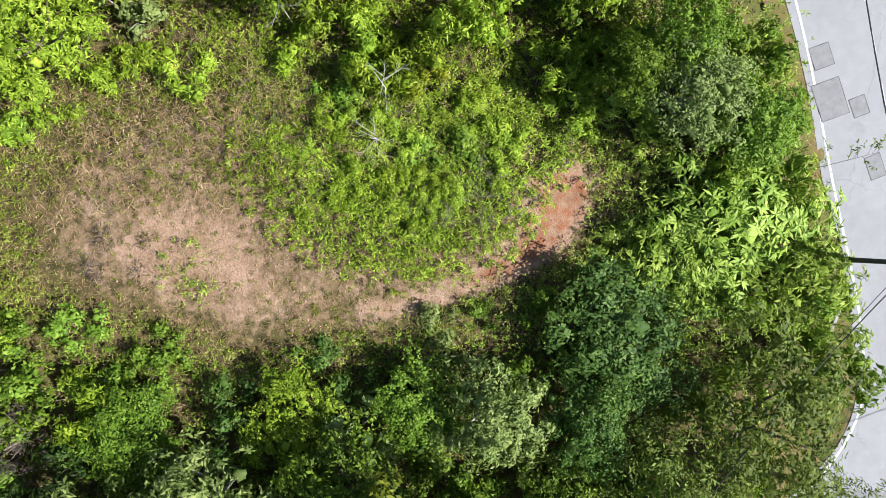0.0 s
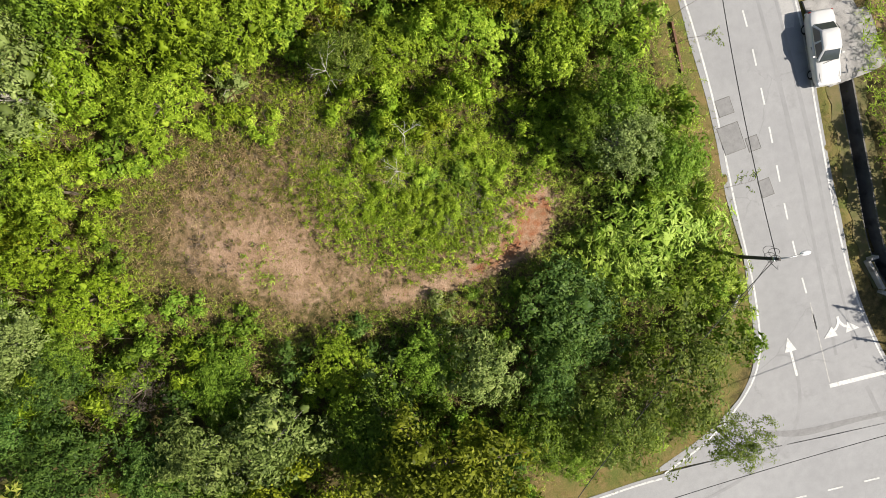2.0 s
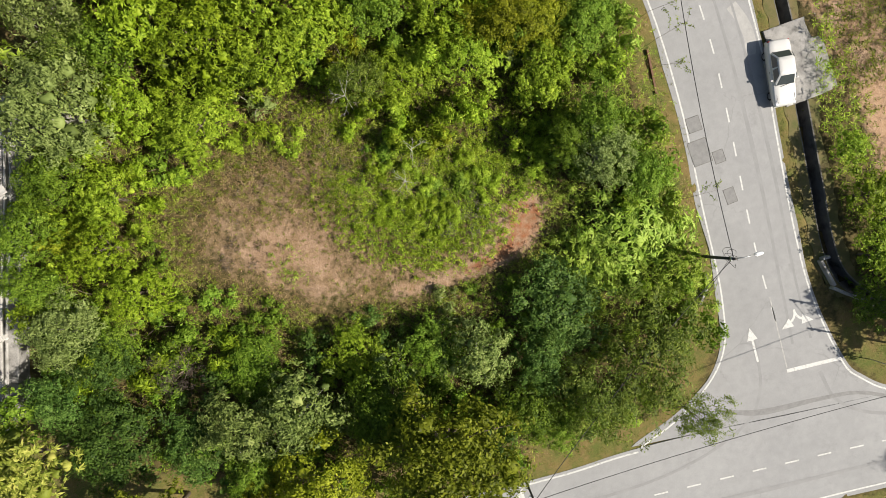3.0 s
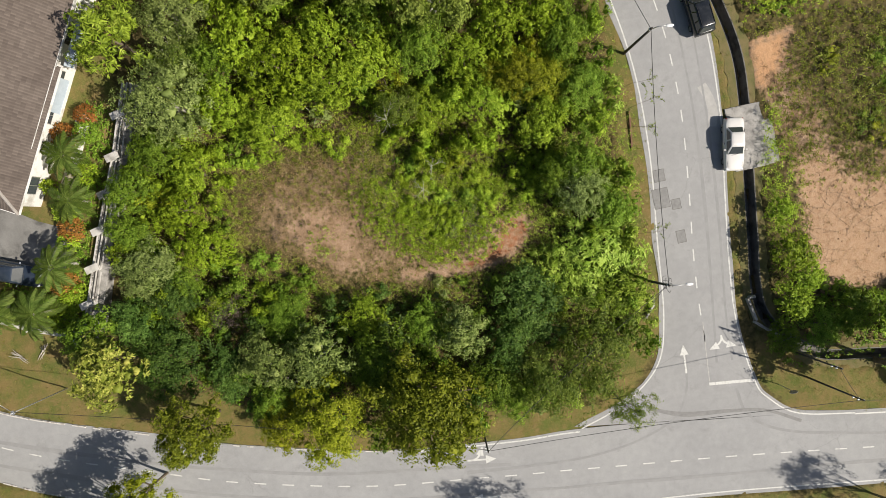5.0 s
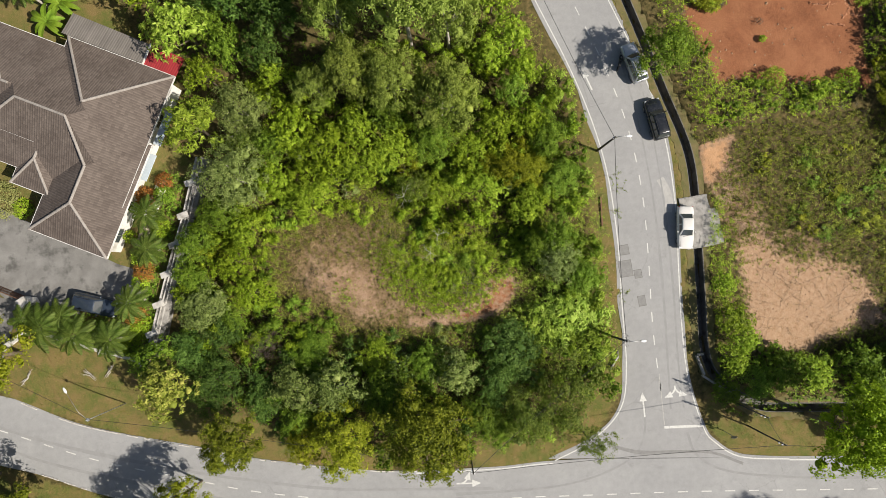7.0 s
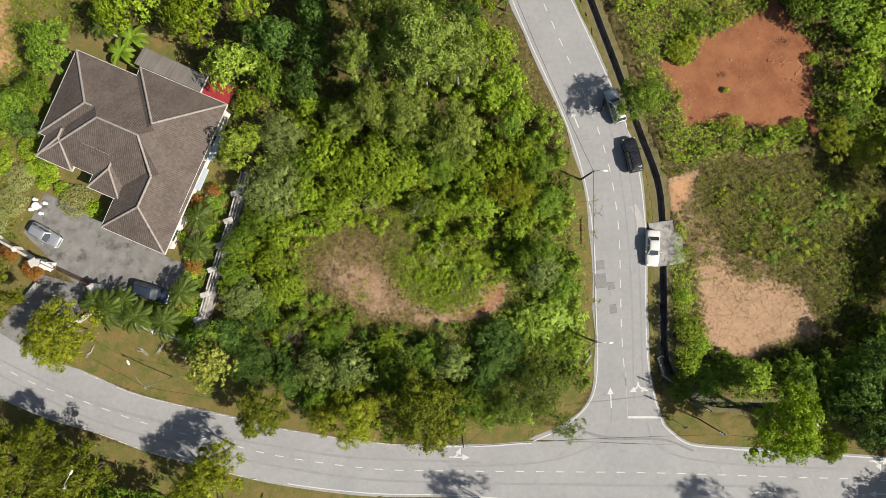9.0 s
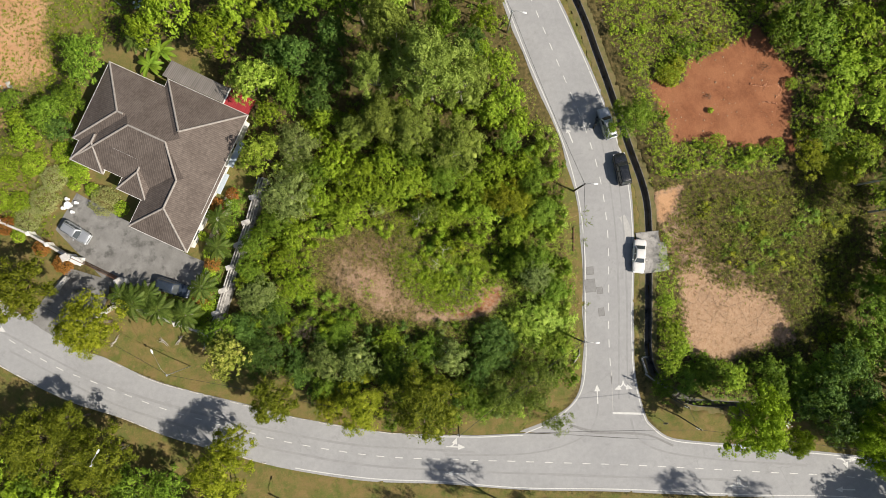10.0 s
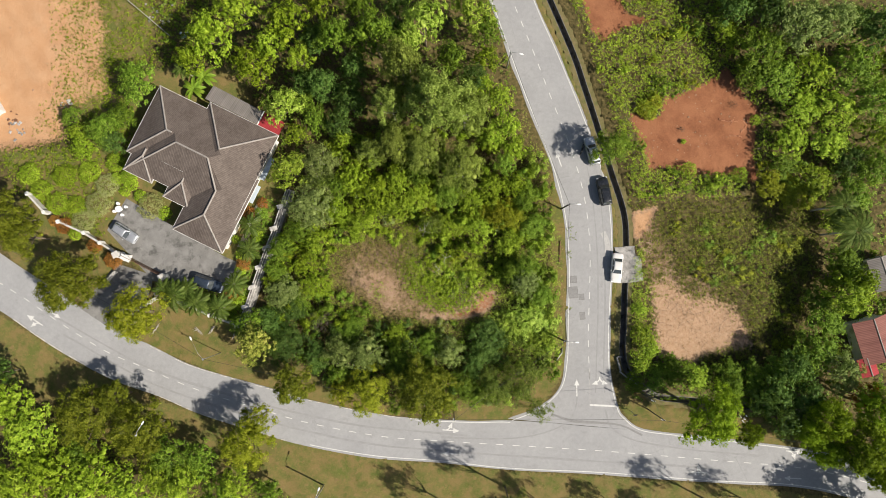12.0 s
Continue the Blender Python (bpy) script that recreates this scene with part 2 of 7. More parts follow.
M = {
    "ground": ground_material(),
    "asphalt": asphalt_material("asphalt", (0.278, 0.280, 0.280), (0.352, 0.353, 0.350)),
    "asphalt_side": asphalt_material("asphalt_side", (0.272, 0.273, 0.272), (0.345, 0.345, 0.341)),
    "patch": speckled("patch", (0.185, 0.184, 0.18), (0.265, 0.262, 0.256), 3.0, 60.0),
    "drive": speckled("drive", (0.15, 0.145, 0.135), (0.26, 0.255, 0.24), 0.8, 40.0, 0.9, 0.3, 0.01, stain=(0.10, 0.098, 0.09)),
    "line": paint_material("line", (0.66, 0.66, 0.63), (0.36, 0.355, 0.34), 0.52),
    "line_worn": paint_material("line_worn", (0.50, 0.49, 0.46), (0.33, 0.325, 0.31), 0.42),
    "kerb": paint_material("kerb", (0.66, 0.64, 0.60), (0.30, 0.24, 0.20), 0.50),
    "concrete": speckled("concrete", (0.30, 0.29, 0.27), (0.46, 0.445, 0.42), 1.5, 50.0, 0.9, 0.3, 0.01, stain=(0.10, 0.095, 0.085)),
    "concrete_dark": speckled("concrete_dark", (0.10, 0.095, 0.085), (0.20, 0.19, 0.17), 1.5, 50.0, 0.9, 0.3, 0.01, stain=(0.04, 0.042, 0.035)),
    "slab": speckled("slab", (0.15, 0.145, 0.135), (0.42, 0.405, 0.38), 1.1, 30.0, 0.9, 0.3, 0.01, stain=(0.12, 0.115, 0.105), stain_scale=1.4),
    "white_wall": speckled("white_wall", (0.66, 0.65, 0.61), (0.78, 0.77, 0.74), 0.8, 40.0, 0.8, 0.1, 0.005, stain=(0.42, 0.40, 0.35)),
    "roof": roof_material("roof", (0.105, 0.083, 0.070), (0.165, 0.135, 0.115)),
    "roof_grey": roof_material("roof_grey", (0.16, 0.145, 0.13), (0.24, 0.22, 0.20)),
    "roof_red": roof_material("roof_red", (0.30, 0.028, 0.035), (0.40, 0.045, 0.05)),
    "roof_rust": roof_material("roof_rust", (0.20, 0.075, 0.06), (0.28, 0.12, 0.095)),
    "ridge": speckled("ridge", (0.25, 0.225, 0.20), (0.36, 0.33, 0.30), 2.0, 30.0, 0.85, 0.2, 0.01),
    "bark": speckled("bark", (0.10, 0.075, 0.05), (0.22, 0.18, 0.13), 3.0, 25.0, 0.95, 0.6, 0.02),
    "bark_pale": speckled("bark_pale", (0.34, 0.31, 0.26), (0.52, 0.49, 0.43), 3.0, 25.0, 0.9, 0.4, 0.02),
    "pole_dark": speckled("pole_dark", (0.045, 0.04, 0.035), (0.09, 0.08, 0.07), 3.0, 30.0, 0.85, 0.3, 0.01),
    "steel": speckled("steel", (0.40, 0.41, 0.41), (0.55, 0.56, 0.56), 4.0, 60.0, 0.45, 0.05, 0.002, 0.8),
    "lamp_white": speckled("lamp_white", (0.74, 0.75, 0.75), (0.82, 0.83, 0.83), 4.0, 60.0, 0.4, 0.05, 0.002),
    "cable": speckled("cable", (0.015, 0.015, 0.015), (0.03, 0.03, 0.03), 4.0, 60.0, 0.6, 0.0, 0.002),
    "broad": leaf_material("broad", (0.027, 0.064, 0.006), (0.128, 0.236, 0.019), (0.311, 0.453, 0.057)),
    "bright": leaf_material("bright", (0.05, 0.094, 0.004), (0.203, 0.329, 0.019), (0.483, 0.62, 0.063)),
    "lime": leaf_material("lime", (0.046, 0.088, 0.003), (0.198, 0.325, 0.015), (0.414, 0.545, 0.055)),
    "dark": leaf_material("dark", (0.015, 0.04, 0.008), (0.061, 0.13, 0.021), (0.183, 0.291, 0.059)),
    "grey": leaf_material("grey", (0.073, 0.109, 0.025), (0.207, 0.285, 0.076), (0.403, 0.49, 0.166)),
    "greyleaf": leaf_material("greyleaf", (0.055, 0.087, 0.019), (0.171, 0.248, 0.059), (0.378, 0.459, 0.142)),
    "whorl": leaf_material("whorl", (0.061, 0.117, 0.008), (0.238, 0.372, 0.034), (0.525, 0.657, 0.123)),
    "tip": leaf_material("tip", (0.061, 0.099, 0.011), (0.244, 0.298, 0.043), (0.61, 0.595, 0.142)),
    "olive": leaf_material("olive", (0.025, 0.035, 0.002), (0.11, 0.136, 0.008), (0.267, 0.295, 0.028)),
    "lush": leaf_material("lush", (0.037, 0.074, 0.002), (0.165, 0.273, 0.008), (0.39, 0.521, 0.028)),
    "olive2": leaf_material("olive2", (0.054, 0.072, 0.003), (0.201, 0.242, 0.011), (0.415, 0.446, 0.037)),
    "feather": leaf_material("feather", (0.086, 0.13, 0.02), (0.215, 0.295, 0.05), (0.394, 0.49, 0.108)),
    "fine": leaf_material("fine", (0.029, 0.056, 0.007), (0.104, 0.161, 0.021), (0.281, 0.347, 0.064)),
    "flame": leaf_material("flame", (0.041, 0.048, 0.007), (0.340, 0.120, 0.015), (0.600, 0.213, 0.022)),
    "under": leaf_material("under", (0.034, 0.053, 0.005), (0.147, 0.191, 0.019), (0.388, 0.428, 0.072)),
    "dry": leaf_material("dry", (0.16, 0.105, 0.048), (0.34, 0.235, 0.115), (0.54, 0.42, 0.24), 0.8, 0.15),
    "grass": leaf_material("grass", (0.075, 0.085, 0.010), (0.17, 0.175, 0.028), (0.32, 0.29, 0.09), 0.7, 0.2),
    "palm": leaf_material("palm", (0.018, 0.036, 0.005), (0.068, 0.115, 0.016), (0.180, 0.235, 0.050), 0.6),
    "dead": leaf_material("dead", (0.045, 0.034, 0.028), (0.10, 0.078, 0.064), (0.20, 0.165, 0.14), 0.8, 0.1),
    "pale": leaf_material("pale", (0.20, 0.24, 0.075), (0.33, 0.36, 0.13), (0.44, 0.45, 0.19)),
    "rust": leaf_material("rust", (0.10, 0.06, 0.01), (0.30, 0.13, 0.03), (0.48, 0.24, 0.06)),
}


# ---------------------------------------------------------------- builders
def linked(name, data, material=None, parent=None, label=""):
    ob = new(name, data)
    if material is not None:
        data.materials.append(M[material] if isinstance(material, str) else material)
    if parent is not None:
        ob.parent = parent
    if label:
        ob["label"] = label
    return ob


def part(name, bm, material, parent=None, label="", smooth=False):
    """Links a bmesh as one mesh object under a thing or a part."""
    me = bpy.data.meshes.new(name)
    bm.to_mesh(me)
    bm.free()
    if smooth:
        me.polygons.foreach_set("use_smooth", [True] * len(me.polygons))
    return linked(name, me, material, parent, label)


def mesh_of(name, verts, faces, material, parent=None, label="", smooth=False):
    me = bpy.data.meshes.new(name)
    me.from_pydata([tuple(v) for v in verts], [], faces)
    if smooth:
        me.polygons.foreach_set("use_smooth", [True] * len(me.polygons))
    return linked(name, me, material, parent, label)


def thing(name, x, y, z=0.0, turn=0.0):
    """An Empty at a thing's base, which parents its parts."""
    ob = new(name)
    ob.empty_display_size = 0.2
    ob.matrix_basis = pose(x, y, z, 0, 0, turn)
    return ob


def add_box(bm, size, at, turn=0.0, bevel=0.0):
    made = bmesh.ops.create_cube(bm, size=1.0)["verts"]
    bmesh.ops.scale(bm, vec=size, verts=made)
    if bevel:
        edges = list({e for v in made for e in v.link_edges})
        made = list({v for f in bmesh.ops.bevel(bm, geom=edges, offset=bevel, segments=1, affect="EDGES")["faces"] for v in f.verts} | {v for v in made if v.is_valid})
    bmesh.ops.transform(bm, matrix=pose(*at, 0, 0, turn), verts=made)
    return made


def box(size, at, turn=0.0, bevel=0.0):
    bm = bmesh.new()
    add_box(bm, size, at, turn, bevel)
    return bm


def tube(points, radii, sides=8, caps=True):
    """Vertices and faces of a round tube along points."""
    verts, faces = [], []
    pts = [Vector(p) for p in points]
    for i, p in enumerate(pts):
        ahead = (pts[min(i + 1, len(pts) - 1)] - pts[max(i - 1, 0)]).normalized()
        side = ahead.orthogonal().normalized() if abs(ahead.z) > 0.9 else ahead.cross(Vector((0, 0, 1))).normalized()
        up = side.cross(ahead)
        for k in range(sides):
            a = 2 * math.pi * k / sides
            verts.append(p + (side * math.cos(a) + up * math.sin(a)) * radii[i])
    for i in range(len(pts) - 1):
        for k in range(sides):
            a, b = i * sides + k, i * sides + (k + 1) % sides
            faces.append((a, b, b + sides, a + sides))
    if caps:
        faces += [tuple(range(sides))[::-1], tuple(range((len(pts) - 1) * sides, len(pts) * sides))]
    return verts, faces


def joined(pieces):
    verts, faces = [], []
    for v, f in pieces:
        n = len(verts)
        verts += list(v)
        faces += [tuple(i + n for i in face) for face in f]
    return verts, faces


def spline(points, step):
    """Points every step metres on a smooth line through the given ones."""
    p = np.array(points, float)
    p = np.vstack([2 * p[0] - p[1], p, 2 * p[-1] - p[-2]])
    out = []
    for i in range(1, len(p) - 2):
        n = max(2, int(np.linalg.norm(p[i + 1] - p[i]) / 0.25))
        t = np.linspace(0, 1, n, endpoint=False)[:, None]
        out.append(0.5 * (2 * p[i] + (p[i + 1] - p[i - 1]) * t + (2 * p[i - 1] - 5 * p[i] + 4 * p[i + 1] - p[i + 2]) * t ** 2
                          + (3 * p[i] - p[i - 1] - 3 * p[i + 1] + p[i + 2]) * t ** 3))
    out = np.vstack(out + [p[-2:-1]])
    d = np.r_[0, np.cumsum(np.linalg.norm(np.diff(out, axis=0), axis=1))]
    want = np.linspace(0, d[-1], max(2, int(round(d[-1] / step)) + 1))
    return np.stack([np.interp(want, d, out[:, k]) for k in range(out.shape[1])], 1)


def even(line, n):
    d = np.r_[0, np.cumsum(np.linalg.norm(np.diff(line, axis=0), axis=1))]
    want = np.linspace(0, d[-1], n)
    return np.stack([np.interp(want, d, line[:, k]) for k in range(line.shape[1])], 1)


def normals_of(line):
    t = np.gradient(line, axis=0)
    t /= np.linalg.norm(t, axis=1)[:, None]
    return np.stack([-t[:, 1], t[:, 0]], 1)


def strip(name, left, right, z, material, thick=0.0, parent=None, label=""):
    """A sheet between two lines of the same number of points, with sides if thick."""
    n = len(left)
    verts = [(*p, z) for p in left] + [(*p, z) for p in right]
    faces = [(i, n + i, n + i + 1, i + 1) for i in range(n - 1)]
    if thick:
        verts += [(x, y, z - thick) for x, y, _ in verts]
        faces += [(i, i + 1, 2 * n + i + 1, 2 * n + i) for i in range(n - 1)]
        faces += [(n + i + 1, n + i, 3 * n + i, 3 * n + i + 1) for i in range(n - 1)]
        faces += [(0, 2 * n, 3 * n, n), (n - 1, 2 * n - 1, 4 * n - 1, 3 * n - 1)]
    return mesh_of(name, verts, faces, material, parent, label)


def inside(points, polygon):
    """Which of the points lie within a closed polygon."""
    x, y = points[:, 0], points[:, 1]
    hit = np.zeros(len(points), bool)
    poly = np.array(polygon, float)
    for (x0, y0), (x1, y1) in zip(poly, np.roll(poly, -1, 0)):
        cross = ((y0 > y) != (y1 > y)) & (x < (x1 - x0) * (y - y0) / (y1 - y0 + 1e-12) + x0)
        hit ^= cross
    return hit


def distance(points, line):
    """The distance of each point from a polyline."""
    best = np.full(len(points), 1e9)
    for a, b in zip(line[:-1], line[1:]):
        ab = b - a
        t = np.clip(((points - a) @ ab) / (ab @ ab + 1e-12), 0, 1)
        best = np.minimum(best, np.linalg.norm(points - (a + t[:, None] * ab), axis=1))
    return best


def soft_mask(points, polygon, blur=1.0):
    """One within a polygon, nought outside, with a soft edge."""
    closed = np.array(list(polygon) + [polygon[0]], float)
    d = distance(points, closed)
    return np.clip(0.5 + np.where(inside(points, polygon), d, -d) / (2 * blur), 0, 1)


# ---------------------------------------------------------------- the plan
MAIN_N = spline([(-96, 24), (-80, 11), (-68, 1.3), (-60, -4.1), (-50.3, -10.9), (-45, -13.2), (-38.9, -16.3), (-32, -18.6), (-25, -20.7), (-19, -22.5),
                 (-6.9, -25), (4.3, -25.9), (10.3, -26.0), (20, -26.9), (35.9, -28.6), (46.1, -29.9), (57, -31.6), (66.9, -34.3), (80, -39), (96, -46)], 0.5)
MAIN_S = spline([(-103, 16), (-84, 2.5), (-67.9, -7.4), (-62.6, -11.1), (-57.8, -14.2), (-50.3, -18.3), (-43.3, -21), (-37.2, -23.7), (-30.3, -26), (-21.7, -28.7),
                 (-10.5, -30.9), (-0.2, -31.9), (10.1, -33.2), (23.8, -34.1), (39.9, -35.6), (52.6, -36.5), (60.9, -38.2), (70, -41.5), (82, -47), (96, -54)], 0.5)
SIDE_W = spline([(-4, 76), (3, 57), (9.3, 39.4), (11.1, 34), (14, 24.9), (17.2, 16), (19, 9.7), (20, 3.6), (20.2, -3.4), (19.8, -10.3), (19.4, -17.2), (18.2, -21.4), (14.7, -24.3), (10.3, -26.0)], 0.5)
SIDE_E = spline([(4, 76), (10, 57), (16.2, 39.2), (19.8, 30.1), (23.1, 21.1), (25.4, 14), (26.8, 6.9), (27, -1), (26.5, -7), (26, -13.9), (26, -19), (26.9, -24.2), (27.9, -25.9), (30.4, -27.7), (35.9, -28.6)], 0.5)
DRAIN = spline([(6, 74), (11.5, 57), (18.5, 39.5), (21.9, 30.7), (23.6, 25), (25.2, 19.4), (27.2, 11.8), (28.9, 5.5), (29.1, 0.3), (28.6, -7.1), (28.3, -11.4), (28.0, -15.8), (28.5, -18.6), (30.6, -21.1), (33.2, -22.8), (37.2, -23.4), (44, -24.2), (56, -26)], 0.5)
CLEARING = [(-15.2, -3.8), (-14.4, -0.6), (-13.1, 0.8), (-10.4, 1.6), (-8.0, 1.6), (-4.9, 1.1), (-2.2, -0.5), (-0.6, -3.1), (3.3, -5.3), (5.9, -5.6), (8.3, -5.5), (9.2, -7.0), (8.5, -8.7), (6.4, -10.0), (2.9, -10.4), (-3.2, -10.3), (-8.4, -9.7), (-10.2, -7.9), (-13.6, -5.6)]
BARE_TIP = [(6.1, -6.1), (8.3, -5.6), (9.2, -7.0), (8.5, -8.7), (6.4, -10.0), (2.9, -10.4), (-3.2, -10.2), (-2.9, -9.4), (1.5, -9.5), (4.8, -8.4)]
BARE_WEST = [(-11.3, -2.2), (-9.7, -2.0), (-7.0, -3.0), (-5.4, -4.0), (-5.6, -6.0), (-4.7, -8.4), (-8.2, -9.1), (-10.4, -7.0), (-13.2, -4.5)]
FIELD = [(29.6, 6.5), (46, 7.4), (59.6, 5.6), (57.6, -4.3), (53.3, -17.9), (44.8, -18.4), (36.5, -18.2), (32.4, -15.5), (31.6, -6), (31.4, 2)]
BARE_EAST = [(32.5, -5.4), (33.2, -10.6), (33.2, -16.6), (38.9, -17.6), (42.4, -16.0), (47.5, -15.4), (46.8, -12.6), (45.2, -9.6), (42.7, -8.3), (37.2, -7.3), (35.9, -5.5)]
TAN_EAST = [(30.1, 3.3), (32.9, 5.0), (36.2, -0.3), (36.4, -3.8), (42.0, -5.6), (45.2, -9.2), (36.7, -7.3), (32.0, -6.3)]
SPOT_EAST = [(30.1, 5.5), (34.3, 6.3), (32.8, 3.2), (31.5, 1.1), (30.0, 1.6)]
RED_EAST = [(30.3, 20.4), (31.8, 20.9), (33.5, 19.7), (35.1, 20.3), (36.1, 23.2), (39.3, 23.8), (43.5, 25.9), (45.6, 27.8), (47.2, 24.9), (48.4, 22.6), (50.5, 21.2), (49.8, 17.7), (49.1, 14.2), (49.6, 9.8), (47.8, 9.4), (46.1, 10.8), (38.5, 10.8), (37.9, 11.9), (36.2, 12.3), (33.2, 11.8), (32.4, 14.6), (31.2, 17.8)]
RED_NORTH = [(22.5, 44.0), (29.0, 44.0), (29.0, 39.7), (30.6, 36.5), (35.0, 35.5), (30.1, 34.3), (26.5, 32.1), (24.8, 34.4)]
SOIL_WEST = [(-90, 60.0), (-54.8, 60), (-54.0, 46), (-53.0, 41.2), (-51.6, 36.6), (-52.5, 31.2), (-51.6, 26.7), (-57.4, 24.1), (-58.3, 19.7), (-62.7, 18.0), (-68.1, 17.7), (-90, 18.5)]
HOUSE_LOT = [(-70, 18), (-56, 18), (-46, 30), (-30, 30), (-23.2, 9), (-30.2, -10.4), (-36, -8), (-42.5, -5.2), (-49, 1), (-53.8, 4.2), (-62.5, 10.4)]
LAWNS = [
    [(-47.5, -11.2), (-44.5, -6.4), (-36, -8.2), (-30, -10.6), (-27, -12), (-22, -17), (-14, -21), (-6, -23.5), (-6, -25.2), (-20, -22.4), (-34, -18), (-45, -13.4)],
    [(-66, 0), (-52, -8), (-49.6, -2), (-52, 2), (-62, 9), (-70, 11)],
    [(2, -26.2), (3, -22), (12, -21.5), (17, -17), (18, 12), (14, 26), (8, 40), (10.6, 40), (17.4, 17), (20.4, 3), (20.3, -10), (19.6, -18), (15, -24.5), (10, -26.2)],
    [(26.6, -19), (27.4, -17), (28.2, -9), (29.2, 2), (29, 9), (27.4, 14), (25.4, 20), (21.4, 30), (17, 40), (15.4, 40), (25, 14.6), (26.6, 6), (26.2, -8), (25.8, -16)],
    [(27, -24), (27.6, -19), (31, -22.4), (36, -23.8), (47, -25), (60, -28), (70, -34), (57, -31.8), (36, -28.8), (30, -27.8)],
    [(-68, -8), (-56, -15.6), (-44, -21.4), (-30, -26.4), (-10, -31.2), (10, -33.4), (40, -36), (62, -38.8), (70, -42), (70, -60), (30, -50), (-5, -46), (-20, -38), (-33, -33), (-48, -28), (-62, -20), (-70, -16)],
    [(-57, 46), (-54, 36), (-55, 30), (-57, 23), (-52, 20), (-46, 30), (-44, 36), (-44, 46)],
]


def height_at(q):
    """The ground's height at points of the plan."""
    zq = 0.10 + 0.06 * np.sin(q[:, 0] * 0.7) * np.cos(q[:, 1] * 0.63) + 0.05 * np.sin(q[:, 0] * 1.9 + q[:, 1] * 1.3)
    lot = soft_mask(q, HOUSE_LOT, 1.2)
    zq = zq * (1 - lot) + 1.0 * lot
    zq += 0.35 * soft_mask(q, CLEARING, 3.0)
    road = inside(q, np.vstack([MAIN_N, MAIN_S[::-1]])) | inside(q, np.vstack([SIDE_W, SIDE_E[::-1]]))
    beside = np.minimum(np.minimum(distance(q, MAIN_N[::4]), distance(q, MAIN_S[::4])), np.minimum(distance(q, SIDE_W[::4]), distance(q, SIDE_E[::4])))
    flat = np.clip((beside - 0.3) / 2.0, 0, 1)
    zq = np.where(road, -0.06, zq * flat + 0.015 * (1 - flat))
    drain = distance(q, DRAIN[::2])
    return np.where(drain < 0.78, -1.3, np.where(drain < 1.2, 0.02, zq))


def ground():
    """The ground: one sheet that reaches the horizon, sunk a little under the roads and drains, raised under the house."""
    def axis(lo, hi, step):
        return np.r_[-3000, -1200, -500, -260, -160, -115, np.arange(lo, hi + step / 2, step), 115, 160, 260, 500, 1200, 3000]

    xs, ys = axis(-87, 87, 0.6), axis(-60, 60, 0.6)
    gx, gy = np.meshgrid(xs, ys)
    p = np.stack([gx.ravel(), gy.ravel()], 1)
    rng = np.random.default_rng(3)
    near = (np.abs(p[:, 0]) < 95) & (np.abs(p[:, 1]) < 66)
    q = p[near]
    z = np.zeros(len(p))
    cover = np.zeros((len(p), 4), np.float32)
    cover[:, 3] = 1
    soil = cover.copy()
    lot = soft_mask(q, HOUSE_LOT, 1.2)
    zq = height_at(q) + rng.normal(0, 0.012, len(q))
    tan = np.maximum.reduce([soft_mask(q, BARE_TIP, 0.5), soft_mask(q, BARE_WEST, 1.6) * 0.80, soft_mask(q, CLEARING, 1.4) * 0.50,
                             soft_mask(q, TAN_EAST, 2.0) * 0.75, soft_mask(q, SPOT_EAST, 0.5)])
    red = np.maximum.reduce([soft_mask(q, RED_EAST, 0.8), soft_mask(q, RED_NORTH, 0.7), soft_mask(q, BARE_TIP, 0.6) * 0.52])
    lawn = np.maximum.reduce([soft_mask(q, poly, 0.8) for poly in LAWNS] + [soft_mask(q, FIELD, 1.5) * 0.35, lot * 0.8])
    cover[near, 0], cover[near, 1], cover[near, 2] = tan, red, lawn
    soil[near, 0] = np.maximum(soft_mask(q, SOIL_WEST, 3.0), soft_mask(q, SPOT_EAST, 1.4) * 0.8)
    soil[near, 1] = soft_mask(q, BARE_EAST, 2.2)
    z[near] = zq
    nx, ny = len(xs), len(ys)
    idx = np.arange(nx * ny).reshape(ny, nx)
    faces = np.stack([idx[:-1, :-1], idx[:-1, 1:], idx[1:, 1:], idx[1:, :-1]], -1).reshape(-1, 4)
    me = bpy.data.meshes.new("ground")
    me.from_pydata(np.column_stack([p, z]).tolist(), [], faces.tolist())
    me.color_attributes.new("cover", "FLOAT_COLOR", "POINT").data.foreach_set("color", cover.ravel())
    me.color_attributes.new("soil", "FLOAT_COLOR", "POINT").data.foreach_set("color", soil.ravel())
    me.polygons.foreach_set("use_smooth", [True] * len(me.polygons))
    ob = linked("ground", me, "ground")
    return tagged(ob, "tropical ground of leaf litter, dry grass and bare orange soil", "ground", kind="structure")


ground()


# ---------------------------------------------------------------- roads
def ragged(line, outward, low, high, seed):
    """The line pushed out by an uneven amount."""
    rng = np.random.default_rng(seed)
    n = len(line)
    push = np.interp(np.arange(n), np.arange(0, n + 18, 9), rng.uniform(low, high, len(np.arange(0, n + 18, 9))))
    return line + normals_of(line) * (push * outward)[:, None]


